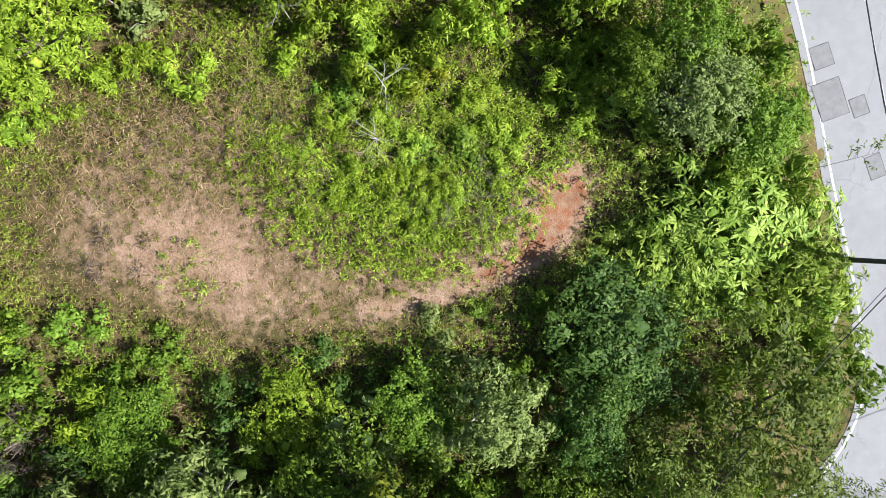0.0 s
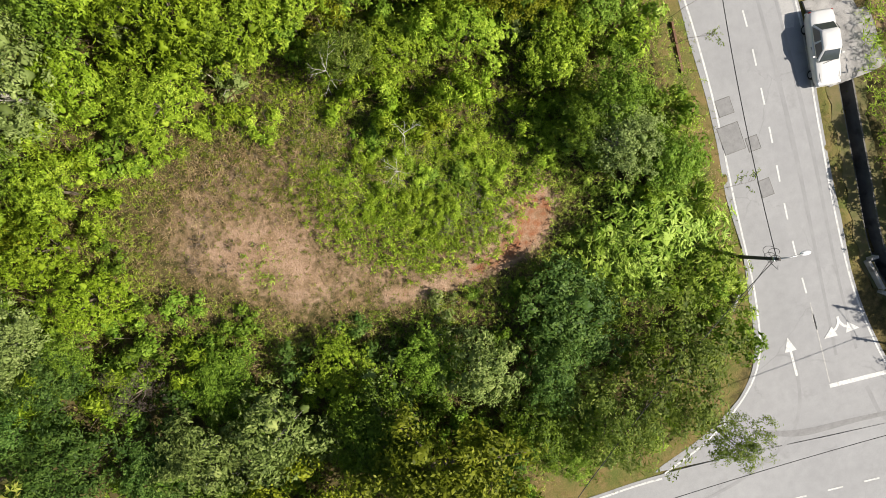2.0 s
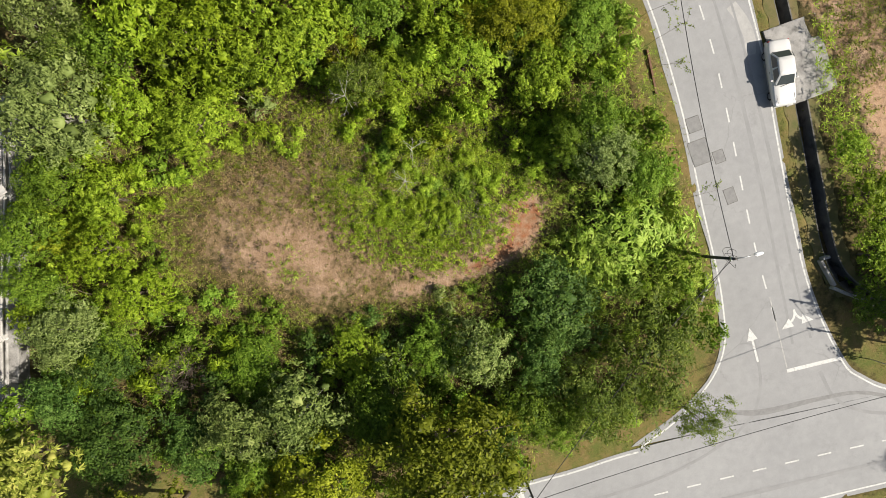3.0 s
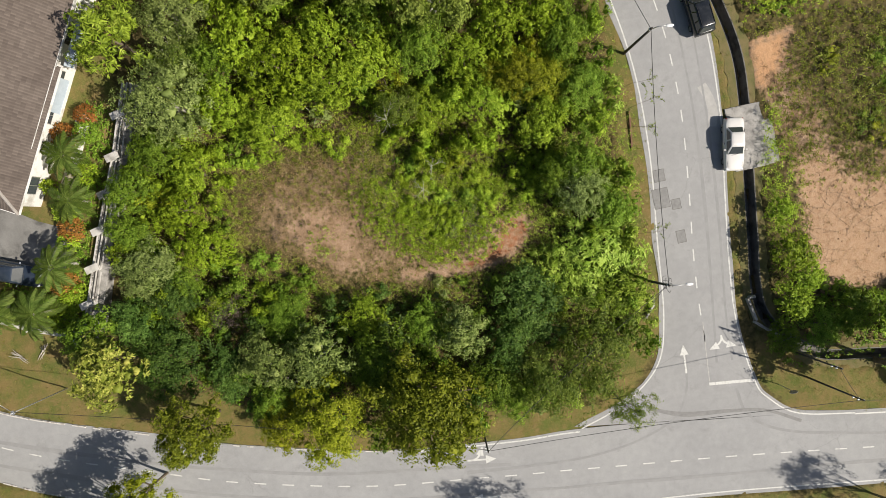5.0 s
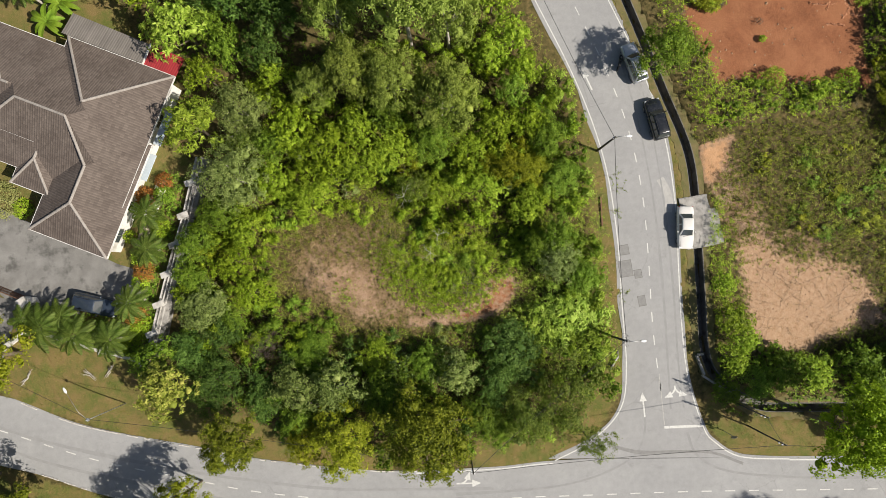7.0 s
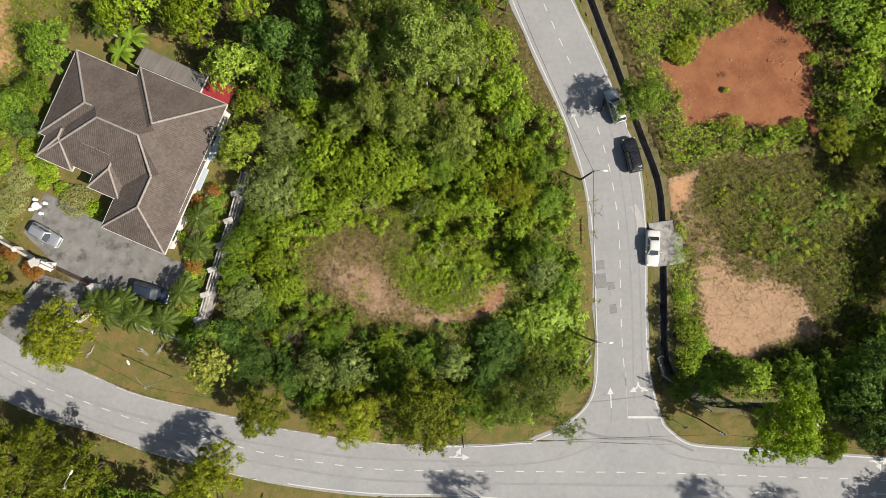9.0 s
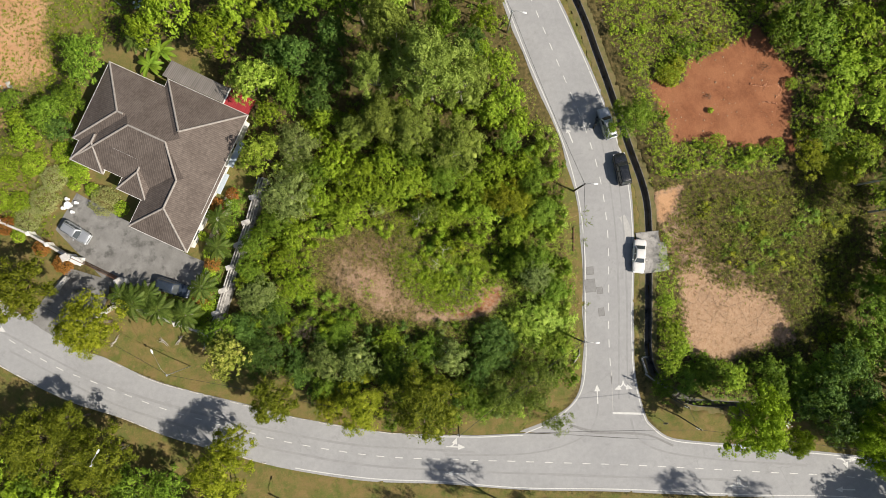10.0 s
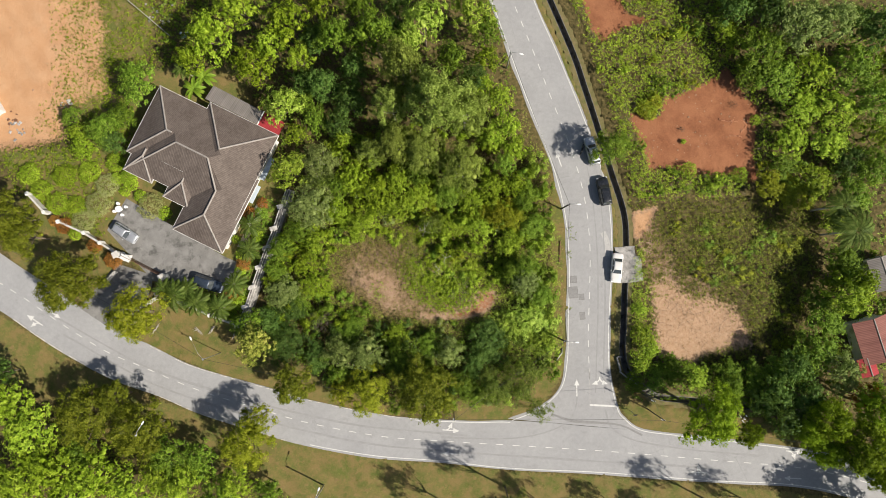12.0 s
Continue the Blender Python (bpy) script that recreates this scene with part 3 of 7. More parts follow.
def roads():
    n = 300
    left, right = even(MAIN_N, n), even(MAIN_S, n)
    ob = strip("main_road", ragged(left, 1, 0.05, 0.22, 1), ragged(right, -1, 0.05, 0.25, 2), 0.03, "asphalt", 0.12)
    tagged(ob, "pale worn asphalt road that bends past the lot", "road", kind="structure")
    left, right = even(SIDE_W, n), even(SIDE_E, n)
    ob = strip("side_road", ragged(left, -1, 0.1, 0.45, 3), ragged(right, 1, 0.05, 0.25, 4), 0.036, "asphalt_side", 0.12)
    tagged(ob, "pale grey asphalt side road that meets the main road", "road", kind="structure")


roads()
MAIN_C = (even(MAIN_N, 400) + even(MAIN_S, 400)) / 2
SIDE_C = (even(SIDE_W[:-18], 400) + even(SIDE_E[:-18], 400)) / 2
LINE_Z = 0.042


def band(name, line, width, z, label, parent=None, material="line"):
    nrm = normals_of(line)
    return strip(name, line + nrm * width / 2, line - nrm * width / 2, z, material, 0.0, parent, label)


def markings():
    """Edge lines, dashes, arrows and the stop line, each its own painted mark."""
    for line, name in ((MAIN_S, "edge_line"), (SIDE_W, "edge_line"), (SIDE_E, "edge_line")):
        inner = line + normals_of(line) * {id(MAIN_S): 0.16, id(SIDE_W): 0.10, id(SIDE_E): -0.10}[id(line)]
        if line is MAIN_S:
            inner = inner[inner[:, 0] > -24]
        tagged(band(name, inner[8:-1], 0.12, LINE_Z, ""), "worn white painted line along the road's edge", "road marking", kind="structure")
    north = MAIN_N - normals_of(MAIN_N) * 0.16
    d = north[:, 0]
    for lo, hi in ((-4, 10.6), (35.4, 92)):
        tagged(band("edge_line", north[(d > lo) & (d < hi)], 0.13, LINE_Z, ""), "worn white painted line along the road's edge", "road marking", kind="structure")
    for line, start, stop, known, gap in ((MAIN_C, -70, 72, (1.37, -28.92), 2.50), (SIDE_C, -19.5, 44, (23.33, -4.8), 2.45)):
        fine = spline(line[::4], 0.05)
        s = np.arange(len(fine)) * 0.05
        k = (s[np.argmin(np.linalg.norm(fine - np.array(known), axis=1))] - 0.52) % gap
        while k < s[-1] - 1.3:
            i, j = int(k / 0.05), int((k + 1.05) / 0.05)
            k += gap
            mid = fine[(i + j) // 2]
            key = mid[0] if line is MAIN_C else mid[1]
            if start < key < stop:
                ob = band("lane_dash", fine[i:j + 1:3], 0.11, LINE_Z, "")
                tagged(ob, "short white dash of the centre line", "road marking", "centre line dashes", "structure")


markings()


def arrow(x, y, turn, straight=True, left=False, right=False, length=2.6):
    """A painted lane arrow, tail at (x, y), that points along turn degrees from +x."""
    bits = []

    def ribbon(points, w):
        p = np.array(points, float)
        nn = normals_of(p)
        a, b = p + nn * w / 2, p - nn * w / 2
        n = len(p)
        h = 0.002 * len(bits)
        bits.append(([(*v, h) for v in a] + [(*v, h) for v in b], [(n + i, n + i + 1, i + 1, i) for i in range(n - 1)]))

    def head(tip, way, size):
        way = np.array(way) / np.linalg.norm(way)
        side = np.array((-way[1], way[0]))
        base = np.array(tip) - way * size
        h = 0.002 * len(bits)
        bits.append(([(*tip, h), (*(base + side * size * 0.42), h), (*(base - side * size * 0.42), h)], [(0, 1, 2)]))

    if straight:
        ribbon([(0, 0), (length * 0.3, 0), (length * 0.66, 0)], 0.16)
        head((length, 0), (1, 0), length * 0.36)
    for on, s in ((left, 1), (right, -1)):
        if on:
            start = 0.15 * length if straight else 0.0
            bend = [(start + 0.8 * math.sin(a), s * 0.8 * (1 - math.cos(a))) for a in np.linspace(0.15, 1.25, 8)]
            ribbon([(start - 0.1, s * 0.0)] + bend, 0.17)
            tip = np.array(bend[-1]) + np.array((0.38, s * 0.9)) * 0.75
            head(tip, (0.34, s * 0.95), 0.86)
    v, f = joined(bits)
    m = pose(x, y, LINE_Z + 0.002, 0, 0, turn)
    ob = mesh_of("lane_arrow", [m @ Vector(q) for q in v], f, "line")
    return tagged(ob, "white painted lane arrow on the asphalt", "road marking", "lane arrows", "structure")


arrow(20.8, -22.5, 89)
arrow(24.35, -19.7, -90, straight=False, left=True, right=True)
arrow(19.6, 12.8, 108, length=2.4)
arrow(0.2, -27.1, -5, left=True)
arrow(2.7, -30.8, 177)
arrow(40.0, -34.35, 176, right=True)
arrow(52.0, -31.3, -6, right=True)
arrow(54.1, -35.5, 176)
arrow(-61.2, -9.9, 146, left=True, length=3.0)
arrow(-60.6, -7.4, -34, length=2.6)
tagged(strip("centre_line", np.array([(22.92, -18.2), (22.80, -23.6)]), np.array([(22.84, -18.2), (22.72, -23.6)]), LINE_Z, "line_worn"),
       "thin worn centre line before the stop line", "road marking", kind="structure")
tagged(mesh_of("stop_line", [(22.7, -23.95, 0.044), (26.75, -24.25, 0.044), (26.75, -23.98, 0.044), (22.7, -23.68, 0.044)], [(0, 1, 2, 3)], "line"),
       "broad white stop line across the lane", "road marking", kind="structure")


def patches():
    for x, y, w, d, turn in ((20.85, -4.7, 0.95, 1.0, 3), (20.75, -6.7, 1.35, 1.7, 3), (22.0, -7.4, 0.75, 0.85, 4), (22.05, -10.3, 0.75, 1.05, 4)):
        ob = part("road_patch", box((w, d, 0.012), (x, y, 0.040), turn, 0.004), "patch")
        part("patch_joint", box((w + 0.07, d + 0.07, 0.008), (x, y, 0.038), turn, 0.002), "concrete_dark", ob)
        tagged(ob, "dark square patch in the asphalt", "road patch", "road patches", "structure")


patches()


def seam():
    """The dark tarred joint where the side road meets the main road."""
    line = spline([(17.0, -25.2), (20.0, -26.2), (24.0, -26.6), (27.4, -27.0), (30.5, -28.5)], 0.4)
    ob = strip("road_joint", ragged(line, 1, 0.05, 0.3, 7), ragged(line, -1, 0.02, 0.2, 8), 0.043, "patch")
    tagged(ob, "dark tarred joint between the two roads", "road joint", kind="structure")


seam()


def kerbs():
    """Chipped white kerb stones along the grass."""
    rng = random.Random(4)
    row = tagged(thing("kerb", -30, -19.6), "broken row of chipped white kerb stones along the verge", "kerb", kind="structure")
    stone = None
    line = spline(MAIN_N + normals_of(MAIN_N) * 0.02, 0.62)
    line_s = spline(MAIN_S - normals_of(MAIN_S) * 0.02, 0.62)
    for run, lo, hi in ((line, -46, -4), (line_s, -66, -24)):
        for a, b in zip(run[:-1], run[1:]):
            if not lo < a[0] < hi or rng.random() < (0.3 if run is line else 0.5):
                continue
            if stone is None:
                stone = part("kerb_stone", box((0.60, 0.12, 0.16), (0, 0, 0), 0, 0.02), "kerb")
                ob = stone
            else:
                ob = new("kerb_stone", stone.data)
            ob.parent = row
            turn = math.degrees(math.atan2(b[1] - a[1], b[0] - a[0])) + rng.uniform(-3, 3)
            ob.matrix_basis = row.matrix_basis.inverted() @ pose((a[0] + b[0]) / 2, (a[1] + b[1]) / 2, 0.045 + rng.uniform(-0.03, 0.01), 0, 0, turn)


kerbs()


def drain():
    """An open concrete drain: two walls and a floor."""
    nrm = normals_of(DRAIN)
    line = DRAIN
    base = thing("drain", 28.5, 0)
    tagged(base, "open roadside drain of dark concrete", "drain", kind="structure")
    inv = base.matrix_basis.inverted()

    def wall(off, width, top, bottom, name, material):
        a, b = line + nrm * (off + width / 2), line + nrm * (off - width / 2)
        n = len(a)
        verts = [(*p, top) for p in a] + [(*p, top) for p in b] + [(*p, bottom) for p in a] + [(*p, bottom) for p in b]
        faces = [(i, n + i, n + i + 1, i + 1) for i in range(n - 1)] + [(i, i + 1, 2 * n + i + 1, 2 * n + i) for i in range(n - 1)] + \
                [(n + i + 1, n + i, 3 * n + i, 3 * n + i + 1) for i in range(n - 1)]
        mesh_of(name, [inv @ Vector(v) for v in verts], faces, material, base)

    # Walls and floor share one darker concrete colour.
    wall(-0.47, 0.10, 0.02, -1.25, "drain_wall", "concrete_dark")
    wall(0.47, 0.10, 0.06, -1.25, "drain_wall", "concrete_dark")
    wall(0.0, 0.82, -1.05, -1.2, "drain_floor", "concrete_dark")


drain()
M["verge"] = speckled("verge", (0.085, 0.105, 0.026), (0.20, 0.150, 0.070), 1.2, 22.0, 0.95, 0.5, 0.03)


def drain_edges():
    """The trodden earth that meets the drain's walls on both sides."""
    nrm = normals_of(DRAIN)
    for side in (1, -1):
        near, far = DRAIN + nrm * side * 0.50, DRAIN + nrm * side * (1.25 + 0.12 * np.sin(np.arange(len(DRAIN)) * 1.7))[:, None]
        left, right = (near, far) if side < 0 else (far, near)
        tagged(strip("verge", left, right, 0.045, "verge", 0.08), "narrow strip of earth and thin grass beside the drain", "verge", kind="structure")


drain_edges()


# ---------------------------------------------------------------- plants
def leaves(name, pos, way, up, length, width, material, parent=None, fold=0.18, droop=0.15, label="", inner=None):
    """Many leaves as one mesh: each a folded, pointed blade from pos along way."""
    way = way / (np.linalg.norm(way, axis=1)[:, None] + 1e-9)
    side = np.cross(way, up)
    side /= np.linalg.norm(side, axis=1)[:, None] + 1e-9
    nrm = np.cross(side, way)
    n = len(pos)
    L, W = np.broadcast_to(length, n)[:, None], np.broadcast_to(width, n)[:, None]
    v = np.empty((n, 4, 3), np.float32)
    v[:, 0] = pos
    v[:, 1] = pos + way * L * 0.48 + side * W * 0.5 + nrm * W * fold
    v[:, 2] = pos + way * L - np.array((0, 0, 1.0)) * L * droop
    v[:, 3] = pos + way * L * 0.48 - side * W * 0.5 + nrm * W * fold
    v = v.reshape(-1, 3)
    tri = np.zeros((0, 3), np.int32)
    if inner is not None:
        tri = inner[1] + len(v)
        v = np.vstack([v, inner[0]]).astype(np.float32)
    me = bpy.data.meshes.new(name)
    me.vertices.add(len(v))
    me.vertices.foreach_set("co", v.ravel())
    me.loops.add(4 * n + tri.size)
    me.loops.foreach_set("vertex_index", np.r_[np.arange(4 * n), tri.ravel()].astype(np.int32))
    me.polygons.add(n + len(tri))
    me.polygons.foreach_set("loop_start", np.r_[np.arange(0, 4 * n, 4), 4 * n + np.arange(0, tri.size, 3)].astype(np.int32))
    me.update(calc_edges=True)
    return linked(name, me, material, parent, label)


def unit(rng, n):
    v = rng.normal(size=(n, 3))
    return v / np.linalg.norm(v, axis=1)[:, None]


# kind: leaf material, bark, lobes, lobe size, leaf length, leaf width, leaves per square metre, tuft size, label
KINDS = {
    "broad": ("broad", "bark", 20, 0.34, 0.29, 0.14, 27, 5, "broad-leaved tree with a dense mid-green crown"),
    "bright": ("bright", "bark", 22, 0.32, 0.32, 0.11, 28, 6, "young tree with bright yellow-green leaves"),
    "lime": ("lime", "bark", 24, 0.31, 0.30, 0.11, 30, 6, "leafy tree with a fresh lime-green crown"),
    "dark": ("dark", "bark", 18, 0.36, 0.30, 0.14, 25, 5, "shaded tree with deep green leaves"),
    "broad_near": ("broad", "bark", 24, 0.31, 0.20, 0.095, 58, 5, "broad-leaved tree with a dense mid-green crown"),
    "bright_near": ("bright", "bark", 24, 0.30, 0.24, 0.075, 56, 6, "young tree with bright yellow-green leaves"),
    "lime_near": ("lime", "bark", 24, 0.30, 0.23, 0.078, 58, 6, "leafy tree with a fresh lime-green crown"),
    "dark_near": ("dark", "bark", 22, 0.32, 0.22, 0.10, 52, 5, "shaded tree with deep green leaves"),
    "grey": ("grey", "bark_pale", 26, 0.30, 0.21, 0.085, 50, 5, "round-crowned tree with pale grey-green leaves"),
    "greyleaf": ("greyleaf", "bark_pale", 16, 0.36, 0.27, 0.11, 34, 6, "tree with dull grey-green leaf clusters"),
    "mango": ("whorl", "bark", 15, 0.36, 0.44, 0.105, 26, 7, "tree with star-shaped clusters of long light green leaves"),
    "tip": ("tip", "bark", 18, 0.36, 0.34, 0.10, 32, 7, "tree with pale yellow new leaves at its branch tips"),
    "whorl": ("whorl", "bark", 16, 0.36, 0.30, 0.075, 36, 7, "shrubby tree with star-shaped whorls of light green leaves"),
    "olive": ("olive", "bark", 44, 0.21, 0.18, 0.09, 100, 5, "roadside tree with a lumpy olive-green crown"),
    "lush": ("lush", "bark", 36, 0.25, 0.20, 0.10, 84, 5, "roadside tree with a dense, rounded green crown"),
    "olive2": ("olive2", "bark", 30, 0.26, 0.20, 0.09, 74, 5, "roadside tree with a clumpy yellow-green crown"),
    "feather": ("feather", "bark_pale", 34, 0.26, 0.20, 0.075, 84, 5, "tall tree with soft, feathery olive-green foliage"),
    "fine": ("fine", "bark", 18, 0.34, 0.22, 0.075, 46, 4, "thin-crowned tree with fine leaves and bare twigs"),
    "flame": ("flame", "bark", 14, 0.34, 0.28, 0.14, 40, 4, "tree topped with orange-red blossom"),
    "dead_tree": ("dead", "bark", 12, 0.34, 0.30, 0.03, 26, 4, "half-dead shrubby tree with grey-brown twigs"),
}
STARS = ("whorl", "mango", "tip", "bright", "lime", "bright_near", "lime_near")


def ball(level):
    """Directions and triangles of a subdivided icosahedron."""
    bm = bmesh.new()
    bmesh.ops.create_icosphere(bm, subdivisions=level, radius=1.0)
    v = np.array([p.co for p in bm.verts])
    f = np.array([[p.index for p in q.verts] for q in bm.faces])
    bm.free()
    return v, f


BALLS = {1: ball(1), 2: ball(2), 3: ball(3)}


def clumps(rng, spots, sizes, level, flat=0.85):
    """Uneven leafy clumps, which fill a crown behind its outer leaves."""
    d, f = BALLS[level]
    verts, faces = [], []
    for s, r in zip(spots, sizes):
        rad = r * rng.uniform(0.45, 1.05, len(d))
        faces.append(f + sum(len(v) for v in verts))
        verts.append(s + d * rad[:, None] * np.array((1, 1, flat)))
    return np.vstack(verts), np.vstack(faces)


def around(rng, nrm, n, k, count):
    """Directions fanned round each normal: the k-th of count leaves of a star."""
    t1 = np.cross(nrm, unit(rng, n))
    t1 /= np.linalg.norm(t1, axis=1)[:, None] + 1e-9
    t2 = np.cross(nrm, t1)
    a = 2 * math.pi * (k + 0.5 * rng.random(n)) / count
    return t1 * np.cos(a)[:, None] + t2 * np.sin(a)[:, None]


REF = 3.4
PROTOS = {}


def build_tree(kind, variant):
    """A tree of crown radius REF and height 7: trunk, limbs, and a crown of leaf tufts on uneven lobes."""
    leaf, bark, lobes, size, length, width, density, tuft, label = KINDS[kind]
    rng = np.random.default_rng(hash_of(kind) + 17 * variant)
    root = thing("tree", 0, 0)
    top = 7.0
    centre = np.array((rng.uniform(-0.2, 0.2), rng.uniform(-0.2, 0.2), top - 0.40 * REF * 1.6))
    lean = rng.uniform(-0.25, 0.25, 2)
    trunk = [(0, 0, -0.3), (lean[0] * 0.3, lean[1] * 0.3, 1.2), (lean[0], lean[1], 3.0), (*(centre[:2]), centre[2] + 0.6)]
    v, f = tube(trunk, [0.20, 0.16, 0.13, 0.06], 8)
    mesh_of("trunk", v, f, bark, root, "", True)
    spots, sizes = [], []
    for i in range(lobes):
        a = i * 2.39996 + rng.uniform(-0.35, 0.35)
        t = (i + 0.5) / lobes
        rad = math.sqrt(t) * REF * (1 - size * 0.72) * rng.uniform(0.72, 1.2)
        high = centre[2] + (1 - t) * REF * 0.62 + rng.uniform(-0.45, 0.35)
        spots.append((centre[0] + rad * math.cos(a), centre[1] + rad * math.sin(a), high))
        sizes.append(REF * size * rng.uniform(0.72, 1.25))
    spots = np.array(spots)
    for i in range(0, lobes, 3):
        s = spots[i]
        start = np.array((lean[0], lean[1], 2.6 + 0.5 * rng.random()))
        midp = start * 0.45 + s * 0.55 + np.array((0, 0, -0.25))
        v, f = tube([start, midp, s + np.array((0, 0, sizes[i] * 0.35))], [0.085, 0.055, 0.02], 5)
        mesh_of("limb", v, f, bark, root, "", True)
    pos, way, out = [], [], []
    for s, r in zip(spots, sizes):
        n = int(1.75 * math.pi * r * r * density / tuft)
        subs = unit(rng, 9)
        subs[:, 2] = np.where(subs[:, 2] < -0.1, -subs[:, 2], subs[:, 2])
        pick = rng.integers(0, 9, n)
        big = rng.uniform(0.24, 0.44, 9)[pick] * r
        d = unit(rng, n) + 0.7 * subs[pick]
        d /= np.linalg.norm(d, axis=1)[:, None]
        base = s + (subs[pick] * (r * rng.uniform(0.58, 1.05, 9)[pick])[:, None] + d * (big * (0.6 + 0.6 * rng.random(n)))[:, None]) * np.array((1, 1, 0.85))
        axis = d + 0.7 * (base - s) / r
        axis /= np.linalg.norm(axis, axis=1)[:, None]
        stretch = rng.normal(0, 0.09, (n, 3))
        for k in range(tuft):
            if kind in STARS:
                w, p = around(rng, axis, n, k, tuft) + 0.25 * axis, base
            else:
                w, p = around(rng, axis, n, k, tuft) + 0.45 * unit(rng, n), base + stretch * (1 - 2 * (k % 2)) + rng.normal(0, 0.05, (n, 3))
            pos.append(p)
            way.append(w)
            out.append(axis)
    pos, way, out = np.vstack(pos), np.vstack(way), np.vstack(out)
    up = out + 0.62 * unit(rng, len(pos)) + np.array((0, 0, 0.3))
    scale = rng.uniform(0.66, 1.32, len(pos))
    inner = None if kind in ("fine", "dead_tree") else clumps(rng, spots, np.array(sizes) * {"olive": 0.52, "lush": 0.52, "feather": 0.50, "olive2": 0.50, "grey": 0.44}.get(kind, 0.36 if kind.endswith("near") else 0.42), 2)
    leaves("crown", pos, way, up, length * scale, width * scale, leaf, root, inner=inner)
    return tagged(root, label, "tree")


def hash_of(word):
    return sum((i + 3) * ord(c) for i, c in enumerate(word)) % 9973


TREES = []


def tree(kind, x, y, radius, height, z=0.0):
    """A tree of a kind, at its place, with its crown's radius and its height."""
    n = len(TREES)
    TREES.append((x, y, radius, height))
    variant = (n * 7 + int(abs(x) * 3)) % 3
    m = pose(x, y, z, 0, 0, (n * 137.5) % 360)
    if (kind, variant) not in PROTOS:
        ob = PROTOS[kind, variant] = build_tree(kind, variant)
        ob.matrix_basis = m
    else:
        proto = PROTOS[kind, variant]
        ob = copy_thing(proto, m)
    k = 0.92 + 0.17 * ((n * 61) % 17) / 16
    ob.scale = (radius / REF * k, radius / REF / k, height / 7.0)
    return ob


tree("lime", -31.8, 31.9, 3.7, 9)
tree("lime", -25.8, 27.7, 3.4, 8)
tree("bright", -27.6, 36.0, 3.7, 9)
tree("lime", -20.9, 33.7, 3.4, 9)
tree("bright", -19.1, 28.4, 2.3, 8)
tree("lime", -35.3, 29.1, 2.3, 7)
tree("bright", -23.7, 30.6, 2.5, 8)
tree("broad", -13.4, 30.6, 2.9, 10)
tree("broad", -8.0, 30.6, 3.5, 11)
tree("broad", -10.1, 35.9, 2.8, 9)
tree("bright", -15.5, 35.6, 2.4, 9)
tree("dark", -17.1, 31.5, 2.5, 7)
tree("dark", -5.2, 36.8, 2.5, 7)
tree("dark", -15.8, 24.1, 2.8, 8)
tree("dark", -12.1, 21.9, 2.9, 8)
tree("dark", -11.2, 26.5, 2.6, 8)
tree("dark", -18.5, 25.2, 2.3, 7)
tree("broad", -17.4, 19.8, 2.3, 6)
tree("dark", -14.1, 18.9, 2.3, 6)
tree("bright", -13.2, 16.9, 1.8, 5)
tree("broad", -19.1, 22.0, 2.2, 6)
tree("mango", -1.0, 32.4, 4.0, 10)
tree("mango", 5.6, 35.0, 3.4, 9)
tree("broad", 3.0, 27.6, 2.6, 8)
tree("bright", 7.9, 28.5, 2.2, 6)
tree("dark", 5.6, 25.0, 2.3, 7)
tree("mango", -3.6, 29.8, 2.3, 9)
tree("dark", -5.3, 32.5, 2.1, 7)
tree("broad", 8.1, 32.1, 2.3, 7)
tree("feather", -3.8, 25.0, 3.6, 14)
tree("feather", 0.8, 19.4, 4.7, 17)
tree("feather", -5.8, 20.2, 2.7, 13)
tree("feather", -5.5, 15.7, 3.4, 9)
tree("feather", 4.8, 19.0, 3.5, 12)
tree("feather", 3.6, 11.7, 3.9, 9)
tree("feather", -1.6, 14.2, 3.4, 9)
tree("feather", -9.0, 14.8, 2.3, 7)
tree("mango", -21.4, 21.9, 3.1, 8)
tree("mango", -21.4, 12.3, 3.1, 7)
tree("bright", -20.4, 17.9, 2.0, 5)
tree("grey", -16.7, 13.6, 3.2, 6)
tree("grey", -18.0, 7.0, 3.7, 6.2)
tree("fine", -16.5, 10.1, 2.0, 5)
tree("bright", 9.7, 22.4, 2.5, 4.5)
tree("bright", 10.7, 18.5, 2.5, 4.5)
tree("lime", 11.6, 14.8, 2.2, 4)
tree("bright", 8.8, 16.4, 2.2, 4.5)
tree("lime", 12.1, 9.5, 2.4, 4)
tree("bright", 8.5, 9.6, 2.2, 4.5)
tree("lime", 7.2, 24.5, 2.2, 5)
tree("broad", 10.5, 13.0, 2.0, 4)
tree("lime", -12.4, 11.0, 3.0, 5.2)
tree("lime_near", -9.1, 8.7, 3.4, 5.2)
tree("bright_near", -11.1, 4.5, 2.7, 4.2)
tree("bright_near", -5.8, 6.7, 2.9, 4.6)
tree("lime_near", -14.7, 6.3, 2.4, 4.2)
tree("bright_near", -2.4, 8.2, 2.9, 3.8)
tree("broad_near", 1.8, 8.5, 2.7, 3.6)
tree("bright_near", 5.5, 7.6, 2.4, 3.4)
tree("fine", -0.6, 3.9, 1.9, 4.2)
tree("broad", -14.4, 10.1, 2.0, 5)
tree("bright", -5.9, 10.7, 2.3, 5)
tree("broad", -2.5, 11.5, 2.2, 5)
tree("bright_near", 6.7, 3.7, 2.6, 3.0)
tree("olive2", 9.2, 5.4, 2.6, 3.6)
tree("olive2", 11.4, 4.5, 2.4, 3.4)
tree("broad_near", 13.5, 7.8, 2.4, 4)
